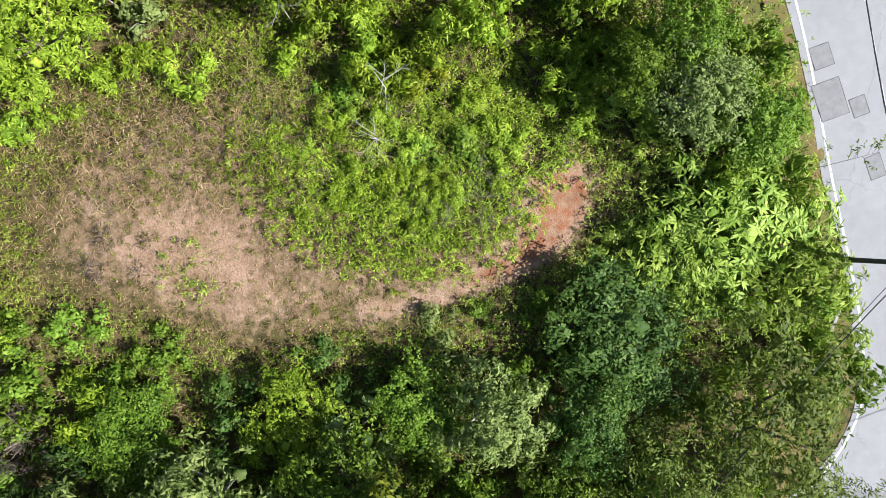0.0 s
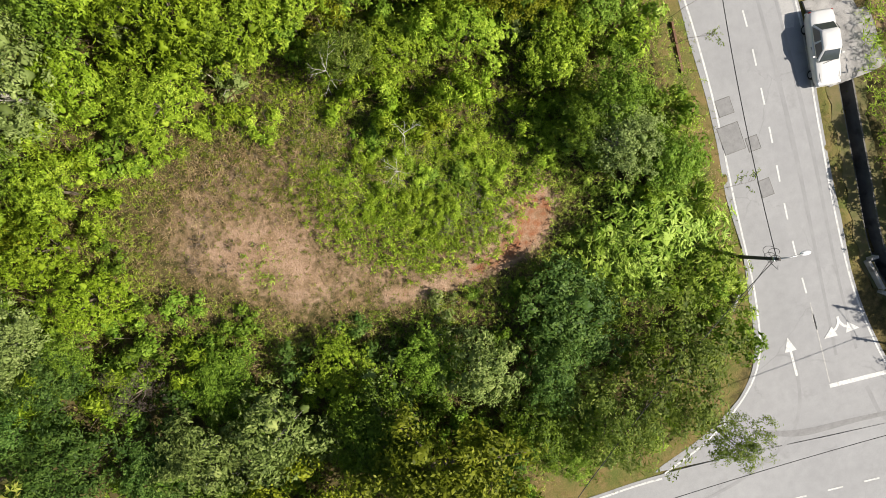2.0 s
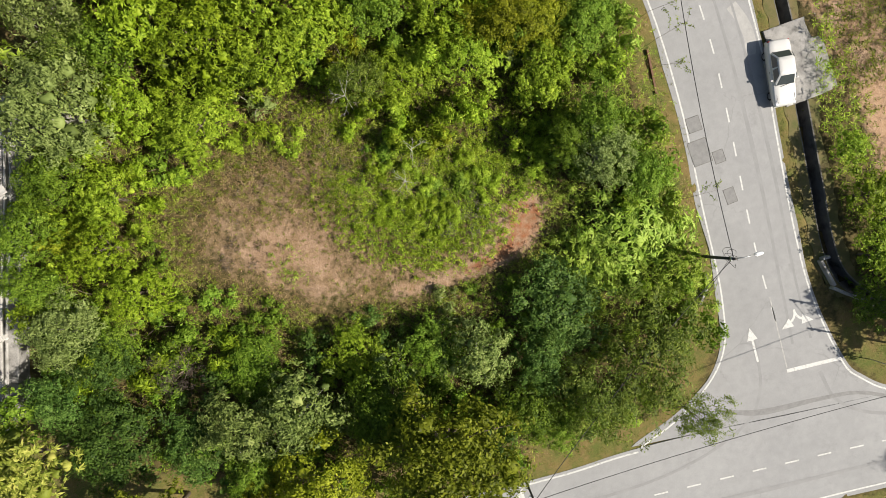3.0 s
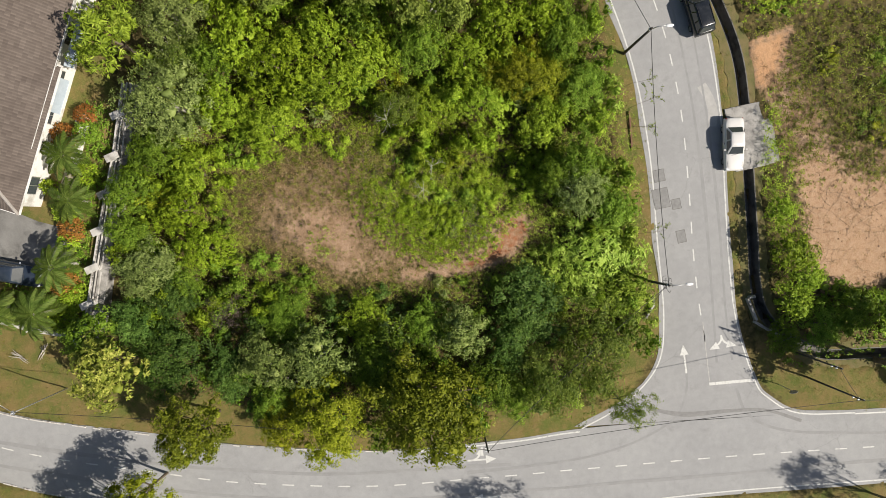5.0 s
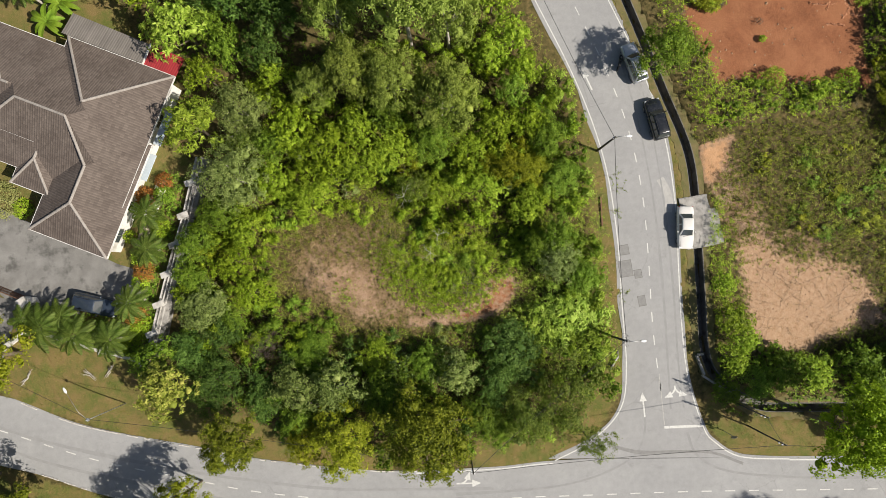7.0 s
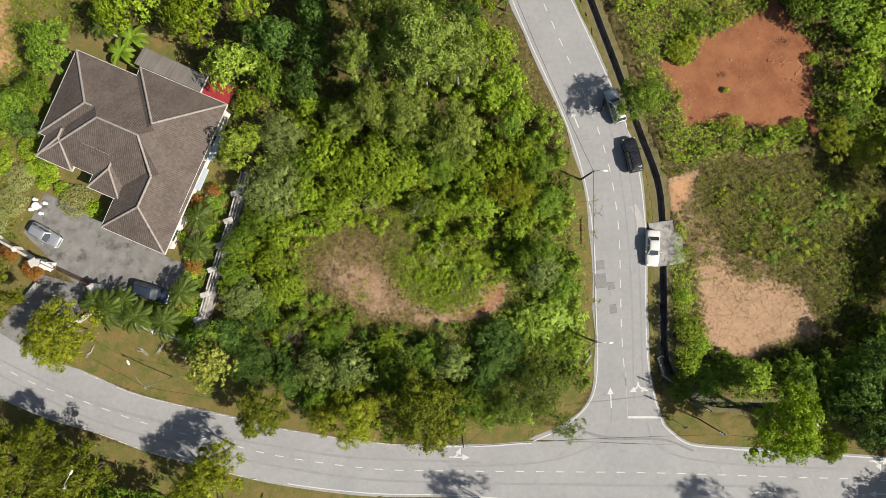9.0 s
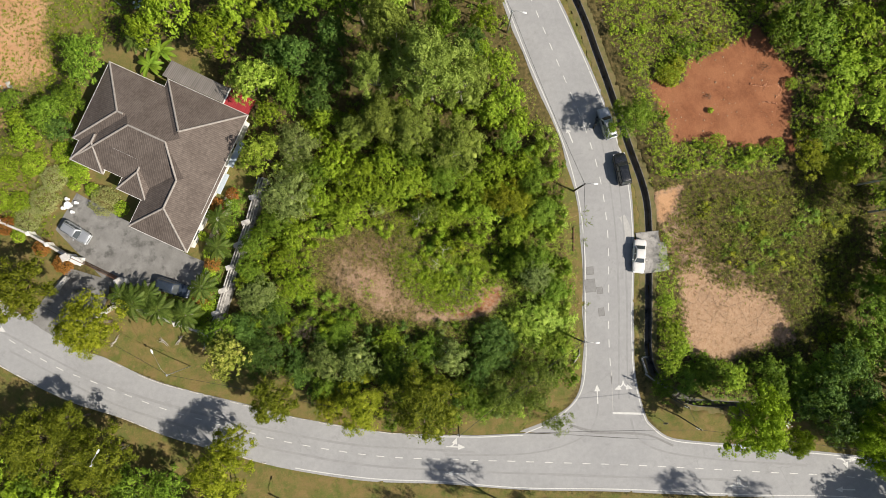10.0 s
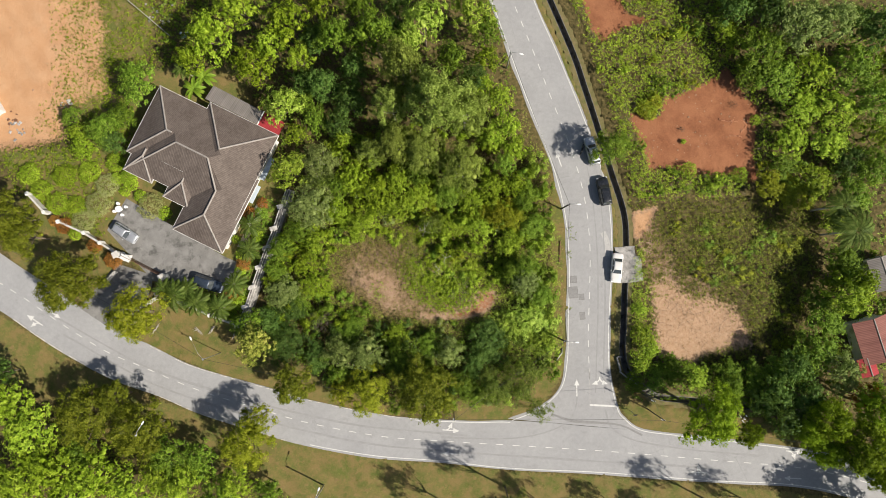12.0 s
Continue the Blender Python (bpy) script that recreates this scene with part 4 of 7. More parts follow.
tree("broad_near", 14.3, 3.5, 2.4, 3.6)
tree("bright_near", 10.8, 1.1, 2.2, 3.4)
tree("bright_near", 2.4, 3.9, 2.2, 2.8)
tree("broad_near", -20.5, 3.5, 2.4, 4.2)
tree("broad_near", -23.1, 1.0, 2.2, 4)
tree("bright_near", -18.0, 1.7, 2.2, 4)
tree("broad_near", -24.1, -2.4, 2.0, 3.6)
tree("lime_near", -19.4, -1.2, 2.2, 3.6)
tree("lime_near", -18.2, -4.6, 2.5, 3.6)
tree("grey", -22.8, -5.8, 2.7, 4.2)
tree("dark_near", -21.7, -8.3, 2.2, 3.4)
tree("broad_near", -20.4, -7.1, 1.9, 3.0)
tree("broad_near", 13.2, -2.4, 2.4, 4.2)
tree("grey", 13.1, -4.9, 2.4, 4.2)
tree("broad_near", 11.1, -3.2, 1.9, 3.8)
tree("mango", 14.3, -10.0, 3.6, 2.7)
tree("mango", 11.0, -12.1, 3.1, 2.0)
tree("mango", 15.9, -13.4, 2.5, 2.9)
tree("broad_near", 15.2, -6.7, 2.2, 3.8)
tree("tip", -26.6, -12.9, 3.3, 6.2)
tree("dark_near", -22.8, -13.5, 3.4, 3.7)
tree("broad", -28.2, -10.0, 2.4, 4.8)
tree("olive", -20.8, -18.9, 3.2, 6.8)
tree("dark_near", -24.9, -9.9, 2.2, 3.7)
tree("dead_tree", -17.6, -10.3, 2.0, 3.1)
tree("greyleaf", -14.6, -14.7, 2.8, 4.4)
tree("greyleaf", -10.1, -14.7, 3.0, 4.8)
tree("broad_near", -12.8, -11.5, 2.6, 2.5)
tree("broad_near", -5.1, -16.1, 3.5, 4.6)
tree("olive2", -10.4, -20.1, 3.6, 5.6)
tree("olive2", -14.1, -20.2, 2.2, 4.2)
tree("olive", -2.1, -19.8, 5.0, 8)
tree("greyleaf", 1.5, -14.8, 2.4, 4.1)
tree("dark_near", -18.3, -15.3, 2.4, 3.1)
tree("broad_near", -14.9, -18.1, 2.2, 3.6)
tree("bright_near", -6.5, -12.8, 2.4, 2.4)
tree("broad_near", -1.4, -13.9, 2.4, 2.7)
tree("dark_near", 7.7, -13.6, 3.6, 2.9)
tree("dark_near", 5.3, -16.4, 2.4, 3.6)
tree("broad_near", 3.5, -19.8, 2.4, 3.2)
tree("broad_near", 5.3, -21.8, 2.0, 2.5)
tree("whorl", 7.7, -20.8, 2.0, 2.7)
tree("olive", -61.8, 6.4, 3.6, 8.5)
tree("olive", -52.8, -3.3, 5.2, 7.6)
tree("olive2", -44.0, -8.1, 4.4, 6.6)
tree("olive", -51.4, -22.7, 4.6, 6.8)
tree("olive", -43.1, -24.6, 4.8, 7.4)
tree("olive", -47.4, -20.4, 3.0, 6.4)
tree("olive2", -27.7, -27.1, 3.8, 7.6)
tree("olive2", -26.4, -23.7, 2.5, 6.4)
tree("olive", -60.2, 3.5, 3.0, 7)
tree("lime", -62.6, -20.1, 3.8, 6)
tree("bright", -59.6, -25.1, 4.5, 6)
tree("lime", -55.9, -30.1, 4.7, 6)
tree("bright", -61.7, -32.0, 4.7, 6)
tree("lime", -50.0, -31.4, 4.3, 6)
tree("bright", -44.8, -33.2, 3.8, 5.6)
tree("broad", -39.8, -28.5, 3.3, 5.6)
tree("bright", -37.3, -33.0, 3.7, 5.6)
tree("broad", -35.0, -29.5, 3.0, 5)
tree("bright", -30.0, -32.9, 3.0, 5)
tree("broad", -25.1, -34.5, 2.5, 4.6)
tree("lime", -53.9, -34.7, 3.8, 5.6)
tree("broad", -32.5, -34.9, 3.0, 5)
tree("bright", -41.2, -31.4, 2.9, 5)
tree("dark", -64.6, -16.5, 2.5, 4.6)
tree("broad", -52.5, -27.5, 2.9, 5)
tree("lush", 37.7, -24.1, 4.2, 9.5)
tree("lush", 44.3, -27.3, 2.0, 5.6)
tree("lush", 58.1, -28.5, 4.5, 9.4)
tree("lush", 54.3, -25.0, 3.3, 8.6)
tree("lush", 61.0, -23.4, 3.6, 9.4)
tree("lush", 54.2, -29.7, 2.5, 7)
tree("lush", 61.3, -32.1, 3.1, 9.4)
tree("lush", 51.9, -26.8, 2.5, 7)
tree("broad", 34.7, -18.5, 2.4, 2.8)
tree("bright", 37.9, -19.4, 2.2, 2.8)
tree("broad", 43.1, -18.9, 2.2, 2.8)
tree("broad", 46.4, -19.9, 2.6, 3.2)
tree("dark", 48.8, -21.3, 3.2, 5.6)
tree("dark", 52.5, -22.2, 3.2, 6)
tree("dark", 51.3, -18.1, 3.0, 5.6)
tree("dark", 49.4, -25.6, 3.2, 5.6)
tree("dark", 46.9, -23.1, 2.4, 4.4)
tree("broad", 42.6, -21.4, 2.2, 4)
tree("broad", 55.5, -16.0, 3.4, 4.6)
tree("greyleaf", 57.7, -19.0, 3.2, 6)
tree("broad", 56.9, -11.3, 3.0, 4.4)
tree("bright", 59.0, -7.6, 3.7, 6.4)
tree("bright", 61.3, -6.0, 2.3, 6.4)
tree("broad", 56.2, -8.5, 2.4, 3.2)
tree("broad", 53.3, -15.2, 2.5, 3.4)
tree("flame", 60.5, -22.4, 2.2, 6.6)
tree("broad", 59.9, -2.7, 2.7, 4.2)
tree("bright", 58.8, -5.3, 2.5, 3.8)
tree("broad", 50.0, -18.4, 2.2, 2.8)
tree("bright", 30.3, -12.9, 2.2, 3)
tree("bright", 29.9, -17.1, 2.0, 2.8)
tree("bright", 30.0, -9.2, 1.5, 2.2)
tree("broad", 29.2, -20.4, 1.7, 1.6)
tree("bright", 31.6, -15.1, 1.7, 2.6)
tree("broad", 32.5, -19.8, 2.1, 2.2)
tree("broad_near", 26.0, 14.6, 3.3, 5.6)
tree("broad", 48.8, 28.8, 4.0, 5.4)
tree("greyleaf", 54.0, 31.5, 4.3, 7.4)
tree("greyleaf", 58.1, 32.1, 3.6, 7.4)
tree("broad", 51.4, 24.7, 3.7, 4.6)
tree("broad", 47.5, 25.8, 2.5, 3.8)
tree("bright", 56.3, 25.3, 3.7, 5)
tree("broad", 61.6, 25.7, 4.0, 6.4)
tree("dark", 64.6, 30.2, 3.6, 8)
tree("bright", 60.5, 20.2, 3.7, 4.4)
tree("lime", 54.9, 20.4, 3.6, 3.8)
tree("lime", 53.6, 15.4, 3.2, 3.4)
tree("bright", 58.6, 15.1, 3.2, 4.2)
tree("dark", 61.8, 11.6, 3.2, 4.2)
tree("broad", 64.6, 20.5, 3.7, 6.4)
tree("broad", 52.7, 11.9, 2.4, 2.4)
tree("bright", 56.9, 9.1, 3.2, 3.2)
tree("broad", 64.5, 10.6, 3.2, 5.4)
tree("broad", 61.4, 6.5, 3.0, 4.4)
tree("olive2", 54.3, 7.3, 3.1, 2.2)
tree("olive2", 50.4, 8.5, 2.6, 2.8)
tree("dark", 45.3, 34.8, 3.3, 6)
tree("dark", 49.5, 34.1, 3.3, 6.4)
tree("bright", 44.5, 31.9, 2.2, 3.4)
tree("bright", 65.2, 15.7, 2.9, 5)
tree("dark", 62.4, 31.5, 2.8, 6.6)
tree("lime", 66.6, 25.6, 3.0, 6)
tree("bright", 59.8, 3.1, 2.4, 2.6)
tree("broad", -43.7, 26.1, 3.2, 6)
tree("broad", -49.5, 19.7, 2.9, 4.4)
tree("broad", -46.6, 21.8, 2.4, 4)
tree("lime", -53.3, 16.9, 2.2, 3.4)
tree("bright", -54.4, 19.6, 1.7, 3)
tree("broad", -55.4, 22.3, 1.7, 2.8)
tree("dark", -48.3, 17.5, 2.0, 4)
tree("fine", 11.8, -18.7, 4.5, 5.0)
tree("fine", 8.3, -20.1, 3.3, 4.6)
tree("fine", 14.1, -23.2, 2.3, 4.0)
tree("fine", 9.5, -35.8, 2.6, 10.5)
tree("fine", 1.6, -38.6, 2.4, 10.0)
tree("fine", 39.5, -38.2, 2.5, 10.0)
tree("fine", 48.5, -40.0, 2.4, 9.5)
tree("fine", 29.0, -40.5, 2.0, 9.0)
tree("fine", 18.0, -39.8, 2.4, 9.0)
tree("fine", 13.5, -41.5, 2.6, 6.0)
tree("fine", 23.5, -42.0, 2.4, 6.0)
tree("fine", 34.0, -41.0, 2.2, 6.5)
tree("broad", 68.4, -36.3, 5.6, 10.0)
tree("dark", 64.0, -40.5, 4.8, 10.0)
tree("broad", 60.0, -40.0, 3.6, 9.0)


def shrub_proto(kind, variant, label, name):
    """A shrub of radius 1.3 and height 1.7: a few stems and a mound of leaf tufts."""
    leaf, bark, _, _, _, _, _, tuft, _ = KINDS[kind]
    length, width = {"bright": (0.22, 0.060), "lime": (0.20, 0.065), "whorl": (0.26, 0.06), "olive2": (0.17, 0.06)}.get(kind, (0.17, 0.085))
    tuft = 6 if kind in STARS else 5
    rng = np.random.default_rng(hash_of(kind) * 3 + variant)
    root = thing(name, 0, 0)
    for i in range(3):
        a = 2.1 * i + rng.random()
        v, f = tube([(0.08 * math.cos(a), 0.08 * math.sin(a), -0.2), (0.3 * math.cos(a), 0.3 * math.sin(a), 0.6), (0.7 * math.cos(a), 0.7 * math.sin(a), 1.3)], [0.04, 0.03, 0.01], 4)
        mesh_of("stem", v, f, bark, root)
    n = 85 if name == "scrub_bush" else 145
    lobes = np.column_stack([rng.uniform(-0.9, 0.9, (7, 2)), rng.uniform(0.55, 1.4, 7)])
    pick = rng.integers(0, 7, n)
    d = unit(rng, n)
    d[:, 2] = np.abs(d[:, 2]) * np.where(rng.random(n) < 0.15, -0.5, 1)
    base = lobes[pick] + d * (0.43 * (0.6 + 0.5 * rng.random(n)))[:, None]
    axis = d + np.array((0, 0, 0.25))
    axis /= np.linalg.norm(axis, axis=1)[:, None]
    pos, way = [], []
    for k in range(tuft):
        pos.append(base + rng.normal(0, 0.03, (n, 3)))
        way.append(around(rng, axis, n, k, tuft) + 0.22 * axis)
    pos, way = np.vstack(pos), np.vstack(way)
    up = np.tile(axis, (tuft, 1)) + 0.45 * unit(rng, len(pos))
    size = rng.uniform(0.6, 1.25, len(pos))
    leaves("foliage", pos, way, up, length * size, width * size, leaf, root, inner=clumps(rng, lobes, np.full(7, 0.28), 1))
    return tagged(root, label, "shrub", {"shrub": "shrubs on the lot", "sapling": "saplings on the lot"}.get(name, "scrub bushes round the field"))


SHRUB_LABELS = {"broad": "mid-green broad-leaved shrub in the thicket", "bright": "yellow-green leafy shrub in the thicket", "dark": "deep green shrub in the thicket",
                "whorl": "light green shrub with star-shaped leaf whorls", "grey": "grey-green shrub with pale twigs", "olive2": "olive-yellow shrub in the undergrowth", "lime": "fresh lime-green shrub in the thicket"}
SHRUBS = {}


def shrub(kind, x, y, radius, height, z=0.0, name="shrub"):
    n = len(TREES)
    TREES.append((x, y, radius, height))
    key = kind, n % 3, name
    m = pose(x, y, z, 0, 0, (n * 137.5) % 360)
    if key not in SHRUBS:
        ob = SHRUBS[key] = shrub_proto(kind, n % 3, SHRUB_LABELS[kind], name)
        ob.matrix_basis = m
    else:
        ob = copy_thing(SHRUBS[key], m)
    ob.scale = (radius / 1.3, radius / 1.3, height / 1.7)
    return ob


LOT = [(-20.8, 9), (-26.6, -9.6), (-21, -16.6), (-8, -23.2), (6, -23.5), (14, -21.5), (17.4, -17), (18.3, -8), (18.6, 3), (17.4, 10), (14, 21), (6, 20), (-16, 18)]


def west_gap(p):
    """How far a place lies east of the boundary wall."""
    return p[0] + 25.9 - (p[1] - 1.2) * 0.37 if -11 < p[1] < 11 else 99


def clear_of_road(x, y, r, h):
    """Move a plant west until its crown stays off the side road."""
    if -17 < y < 12 and x > 8:
        x = min(x, 20.2 * (24 - 0.8 * h) / 24 - r)
    return x


def thicket():
    """Shrubs that fill the lot round the clearing, low at its edge and higher further off."""
    rng = np.random.default_rng(11)
    rim = np.array(CLEARING + CLEARING[:1], float)
    spots = []
    while len(spots) < 230:
        p = np.array((rng.uniform(-29, 19), rng.uniform(-23, 20)))[None]
        if not inside(p, LOT)[0] or inside(p, CLEARING)[0]:
            continue
        d = distance(p, rim)[0]
        if d < 0.5 or west_gap(p[0]) < 2.4 or any((p[0, 0] - x) ** 2 + (p[0, 1] - y) ** 2 < 1.3 ** 2 for x, y, _ in spots):
            continue
        spots.append((p[0, 0], p[0, 1], d))
    low = []
    while len(low) < 34:
        p = np.array((rng.uniform(-5, 8), rng.uniform(-7.4, 0.5)))[None]
        if inside(p, [(-4.2, -1.0), (-3.6, -4.4), (-0.6, -6.8), (3.0, -7.4), (5.4, -6.2), (8, -4.4), (2, 0)])[0]:
            low.append(p[0])
    for x, y in low:
        shrub("lime" if rng.random() < 0.5 else "bright", x, y, rng.uniform(0.6, 1.0), rng.uniform(0.45, 0.8), 0.4)
    for x, y, d in spots:
        pick = rng.random()
        if y > -2 and x < 12:
            kind = "bright" if pick < 0.45 else "lime" if pick < 0.72 else "olive2" if pick < 0.84 else "broad"
        elif y < -10.5 and x < 9:
            # Duller kinds in the south: their leaf colour partly stands in for tree shade.
            kind = "broad" if pick < 0.55 else "dark" if pick < 0.82 else "grey"
        elif x > 9:
            kind = "whorl" if pick < 0.45 else "broad" if pick < 0.8 else "bright"
        elif x < -15:
            kind = "bright" if pick < 0.4 else "broad"
        else:
            kind = "broad" if pick < 0.38 else "dark" if pick < 0.46 else "bright"
        r = rng.uniform(0.9, 1.55) + min(d, 6) * 0.05
        h = min(0.9 + 0.34 * d, 3.0) * rng.uniform(0.8, 1.2)
        shrub(kind, clear_of_road(x, y, r, h), y, r, h, 0.05)


thicket()


def saplings():
    """Taller leafy saplings among the shrubs, away from the clearing."""
    rng = np.random.default_rng(15)
    rim = np.array(CLEARING + CLEARING[:1], float)
    spots = []
    while len(spots) < 60:
        p = np.array((rng.uniform(-26, 18), rng.uniform(-15, 12)))[None]
        if not inside(p, LOT)[0] or inside(p, CLEARING)[0]:
            continue
        d = distance(p, rim)[0]
        if d < 2.8 or west_gap(p[0]) < 3.2 or any((p[0, 0] - x) ** 2 + (p[0, 1] - y) ** 2 < 1.7 ** 2 for x, y, _ in spots):
            continue
        spots.append((p[0, 0], p[0, 1], d))
    for x, y, d in spots:
        pick = rng.random()
        if x > 9 and y < -3:
            kind = "whorl" if pick < 0.6 else "broad" if pick < 0.85 else "bright"
        elif y < -10.5:
            # The duller leaf colours here also stand in for shade from taller trees.
            kind = "broad" if pick < 0.55 else "dark" if pick < 0.85 else "grey"
        elif y > -2:
            kind = "bright" if pick < 0.62 else "broad" if pick < 0.88 else "grey"
        else:
            kind = "broad" if pick < 0.45 else "dark" if pick < 0.52 else "bright"
        r, h = rng.uniform(1.4, 2.1), min(1.3 + 0.3 * d, 2.4 if x > 9 else 3.8) * rng.uniform(0.8, 1.15)
        shrub(kind, clear_of_road(x, y, r, h), y, r, h, 0.05, "sapling")


saplings()


def carpet(name, polygon, density, low, high, length, width, material, label, seed, holes=(), flatness=0.3, category="undergrowth", tuft=5, rim=0.0, blur=0.7):
    """A spread of small tufts over a piece of ground, too many to count; rim: metres over which they rise from the clearing's edge."""
    rng = np.random.default_rng(seed)
    poly = np.array(polygon, float)
    (x0, y0), (x1, y1) = poly.min(0) - blur, poly.max(0) + blur
    n = int((x1 - x0) * (y1 - y0) * density)
    p = np.column_stack([rng.uniform(x0, x1, n), rng.uniform(y0, y1, n)])
    p = p[rng.random(n) < soft_mask(p, polygon, blur)]
    for hole in holes:
        p = p[rng.random(len(p)) > soft_mask(p, hole, min(blur, 0.5))] if len(hole) < 40 else p[~inside(p, hole)]
    clump = 0.5 + 0.5 * np.sin(p[:, 0] * 1.3 + 2 * np.sin(p[:, 1] * 0.9)) * np.cos(p[:, 1] * 1.1 + np.sin(p[:, 0] * 0.7))
    p = p[rng.random(len(p)) < 0.4 + 0.6 * clump]
    n = len(p)
    rise = np.ones(n) if not rim else np.clip(distance(p, np.array(CLEARING + CLEARING[:1], float)) / rim, 0.25, 1)
    z = height_at(p) + low + (high - low) * rise * rng.random(n) ** 1.3
    turn = rng.random(n) * 2 * math.pi
    size = rng.uniform(0.6, 1.3, n)
    pos, way, big = [], [], []
    for k in range(tuft):
        a = turn + 2 * math.pi * (k + 0.6 * rng.random(n)) / tuft
        pos.append(np.column_stack([p, z]) + rng.normal(0, 0.02, (n, 3)))
        way.append(np.stack([np.cos(a), np.sin(a), flatness * np.abs(rng.normal(size=n))], 1))
        big.append(size * rng.uniform(0.7, 1.15, n))
    pos, way, big = np.vstack(pos), np.vstack(way), np.concatenate(big)
    up = np.array((0, 0, 1.0)) + 0.65 * unit(rng, len(pos))
    ob = leaves(name, pos, way, up, length * big, width * big, material)
    return tagged(ob, label, category, kind="stuff")


MIDDLE = np.array(CLEARING).mean(0)
RING = [tuple(MIDDLE + (np.array(p) - MIDDLE) * (1 + 3.2 / np.linalg.norm(np.array(p) - MIDDLE))) for p in CLEARING]
carpet("undergrowth", RING, 30, 0.0, 0.45, 0.30, 0.016, "dry", "dry grass round the clearing", 65, [CLEARING], 0.4, tuft=4)
carpet("undergrowth", RING, 34, 0.05, 0.6, 0.15, 0.045, "under", "low green weeds round the clearing", 66, [CLEARING], tuft=5)
carpet("undergrowth", LOT, 5, 0.1, 0.8, 0.26, 0.03, "dry", "dry stalks between the shrubs", 67, [RING], tuft=4)
NORTH = [(-5.4, -1.2), (-4.0, -5.0), (-0.5, -8.2), (3.6, -8.2), (6.4, -5.6), (9.6, -4.4), (12, 2), (9, 8), (-4, 9), (-6, 4)]
DRY_NORTH = [(-14.2, -0.6), (-12.8, 1.2), (-9.3, 2.9), (-6.0, 3.2), (-1.8, 1.4), (0.3, -2.9), (-4.1, -4.0), (-7.6, -2.1), (-12.2, -1.5)]
EAST_LOT = [(9.4, -4.4), (12, 2), (18.4, 4), (18.2, -8), (17.2, -16.6), (9, -18), (7, -10.6), (9.6, -8)]
SOUTH_LOT = [(-27, -11.5), (-17, -8), (-14.2, -6), (-10, -9.2), (-7.5, -10.6), (2, -11), (7, -10.4), (9, -18), (13, -21), (5, -23), (-8, -22.8), (-21, -17)]
WEST_LOT = [(-21.5, 9), (-26.8, -9), (-17, -8), (-15.8, -2.6), (-14, 3.4), (-8, 6), (-10, 16)]
carpet("undergrowth", LOT, 9, 0.1, 1.3, 0.20, 0.06, "under", "tangle of yellow-green weeds between the shrubs", 21, [CLEARING], rim=4.0)
carpet("undergrowth", NORTH, 50, 0.1, 0.8, 0.19, 0.058, "bright", "low mat of yellow-green star-leaved weeds", 24, tuft=6, rim=3.0, blur=1.6)
carpet("undergrowth", [(-4.2, -1.6), (0.1, -0.9), (6.0, -1.8), (9.4, -4.6), (8.3, -5.6), (5.9, -6.1), (4.9, -7.6), (1.8, -8.2), (-1.8, -6.8), (-4.0, -4.4)], 70, 0.1, 0.5, 0.21, 0.06, "bright", "yellow-green star-leaved weeds over the clearing", 68, tuft=6, blur=1.9)
carpet("undergrowth", NORTH, 7, 0.1, 0.7, 0.24, 0.03, "dead", "dead stalks between the weeds", 35)
carpet("undergrowth", EAST_LOT, 22, 0.3, 2.6, 0.22, 0.05, "whorl", "light green star-leaved weeds under the shrubs", 36, tuft=6, rim=4.0)
carpet("undergrowth", SOUTH_LOT, 12, 0.2, 1.6, 0.20, 0.08, "broad", "leafy weeds under the shrubs", 37, rim=4.0)
carpet("undergrowth", WEST_LOT, 12, 0.2, 1.3, 0.24, 0.055, "bright", "yellow-green weeds under the shrubs", 38, tuft=6, rim=4.0)
carpet("undergrowth", CLEARING, 40, 0.0, 0.22, 0.30, 0.014, "dry", "dry straw-coloured grass and twigs on the clearing", 22, [BARE_TIP], 0.12, tuft=4)
carpet("undergrowth", CLEARING, 9, 0.0, 0.2, 0.13, 0.04, "under", "sparse green weeds on the clearing", 23, [BARE_TIP], tuft=5)
carpet("undergrowth", [(-9.6, -10), (-6, -10.4), (3, -10.7), (4.8, -9.2), (-2.0, -8.4), (-7.2, -8.4)], 7, 0.0, 0.3, 0.18, 0.04, "under", "weeds at the clearing's edge", 39)
carpet("undergrowth", [(1.8, -5.4), (4.6, -5.0), (5.4, -6.6), (3.6, -7.9), (1.6, -7.2)], 16, 0.3, 0.75, 0.26, 0.03, "dead", "patch of dead grey-brown stalks", 25)
carpet("undergrowth", DRY_NORTH, 24, 0.05, 0.6, 0.32, 0.025, "dry", "dry brown weeds along the clearing's edge", 26, flatness=0.2, blur=1.5)
carpet("undergrowth", DRY_NORTH, 16, 0.1, 0.7, 0.19, 0.05, "under", "weeds along the clearing's edge", 27)
carpet("undergrowth", DRY_NORTH, 4, 0.1, 0.6, 0.26, 0.03, "dead", "dead stalks along the clearing's edge", 34)
carpet("undergrowth", FIELD, 19, 0.05, 0.7, 0.26, 0.07, "under", "rough weeds and creepers over the open field", 28, [BARE_EAST, SPOT_EAST])
carpet("undergrowth", [(35, 4), (59, 4.5), (57, -4), (52, -17), (48.4, -12), (47, -8), (40, -4)], 9, 0.1, 0.9, 0.28, 0.08, "under", "dull green creepers over the open field", 33)
carpet("undergrowth", FIELD, 2.5, 0.05, 0.7, 0.34, 0.04, "dead", "dead brown stalks in the open field", 29, [BARE_EAST, SPOT_EAST])
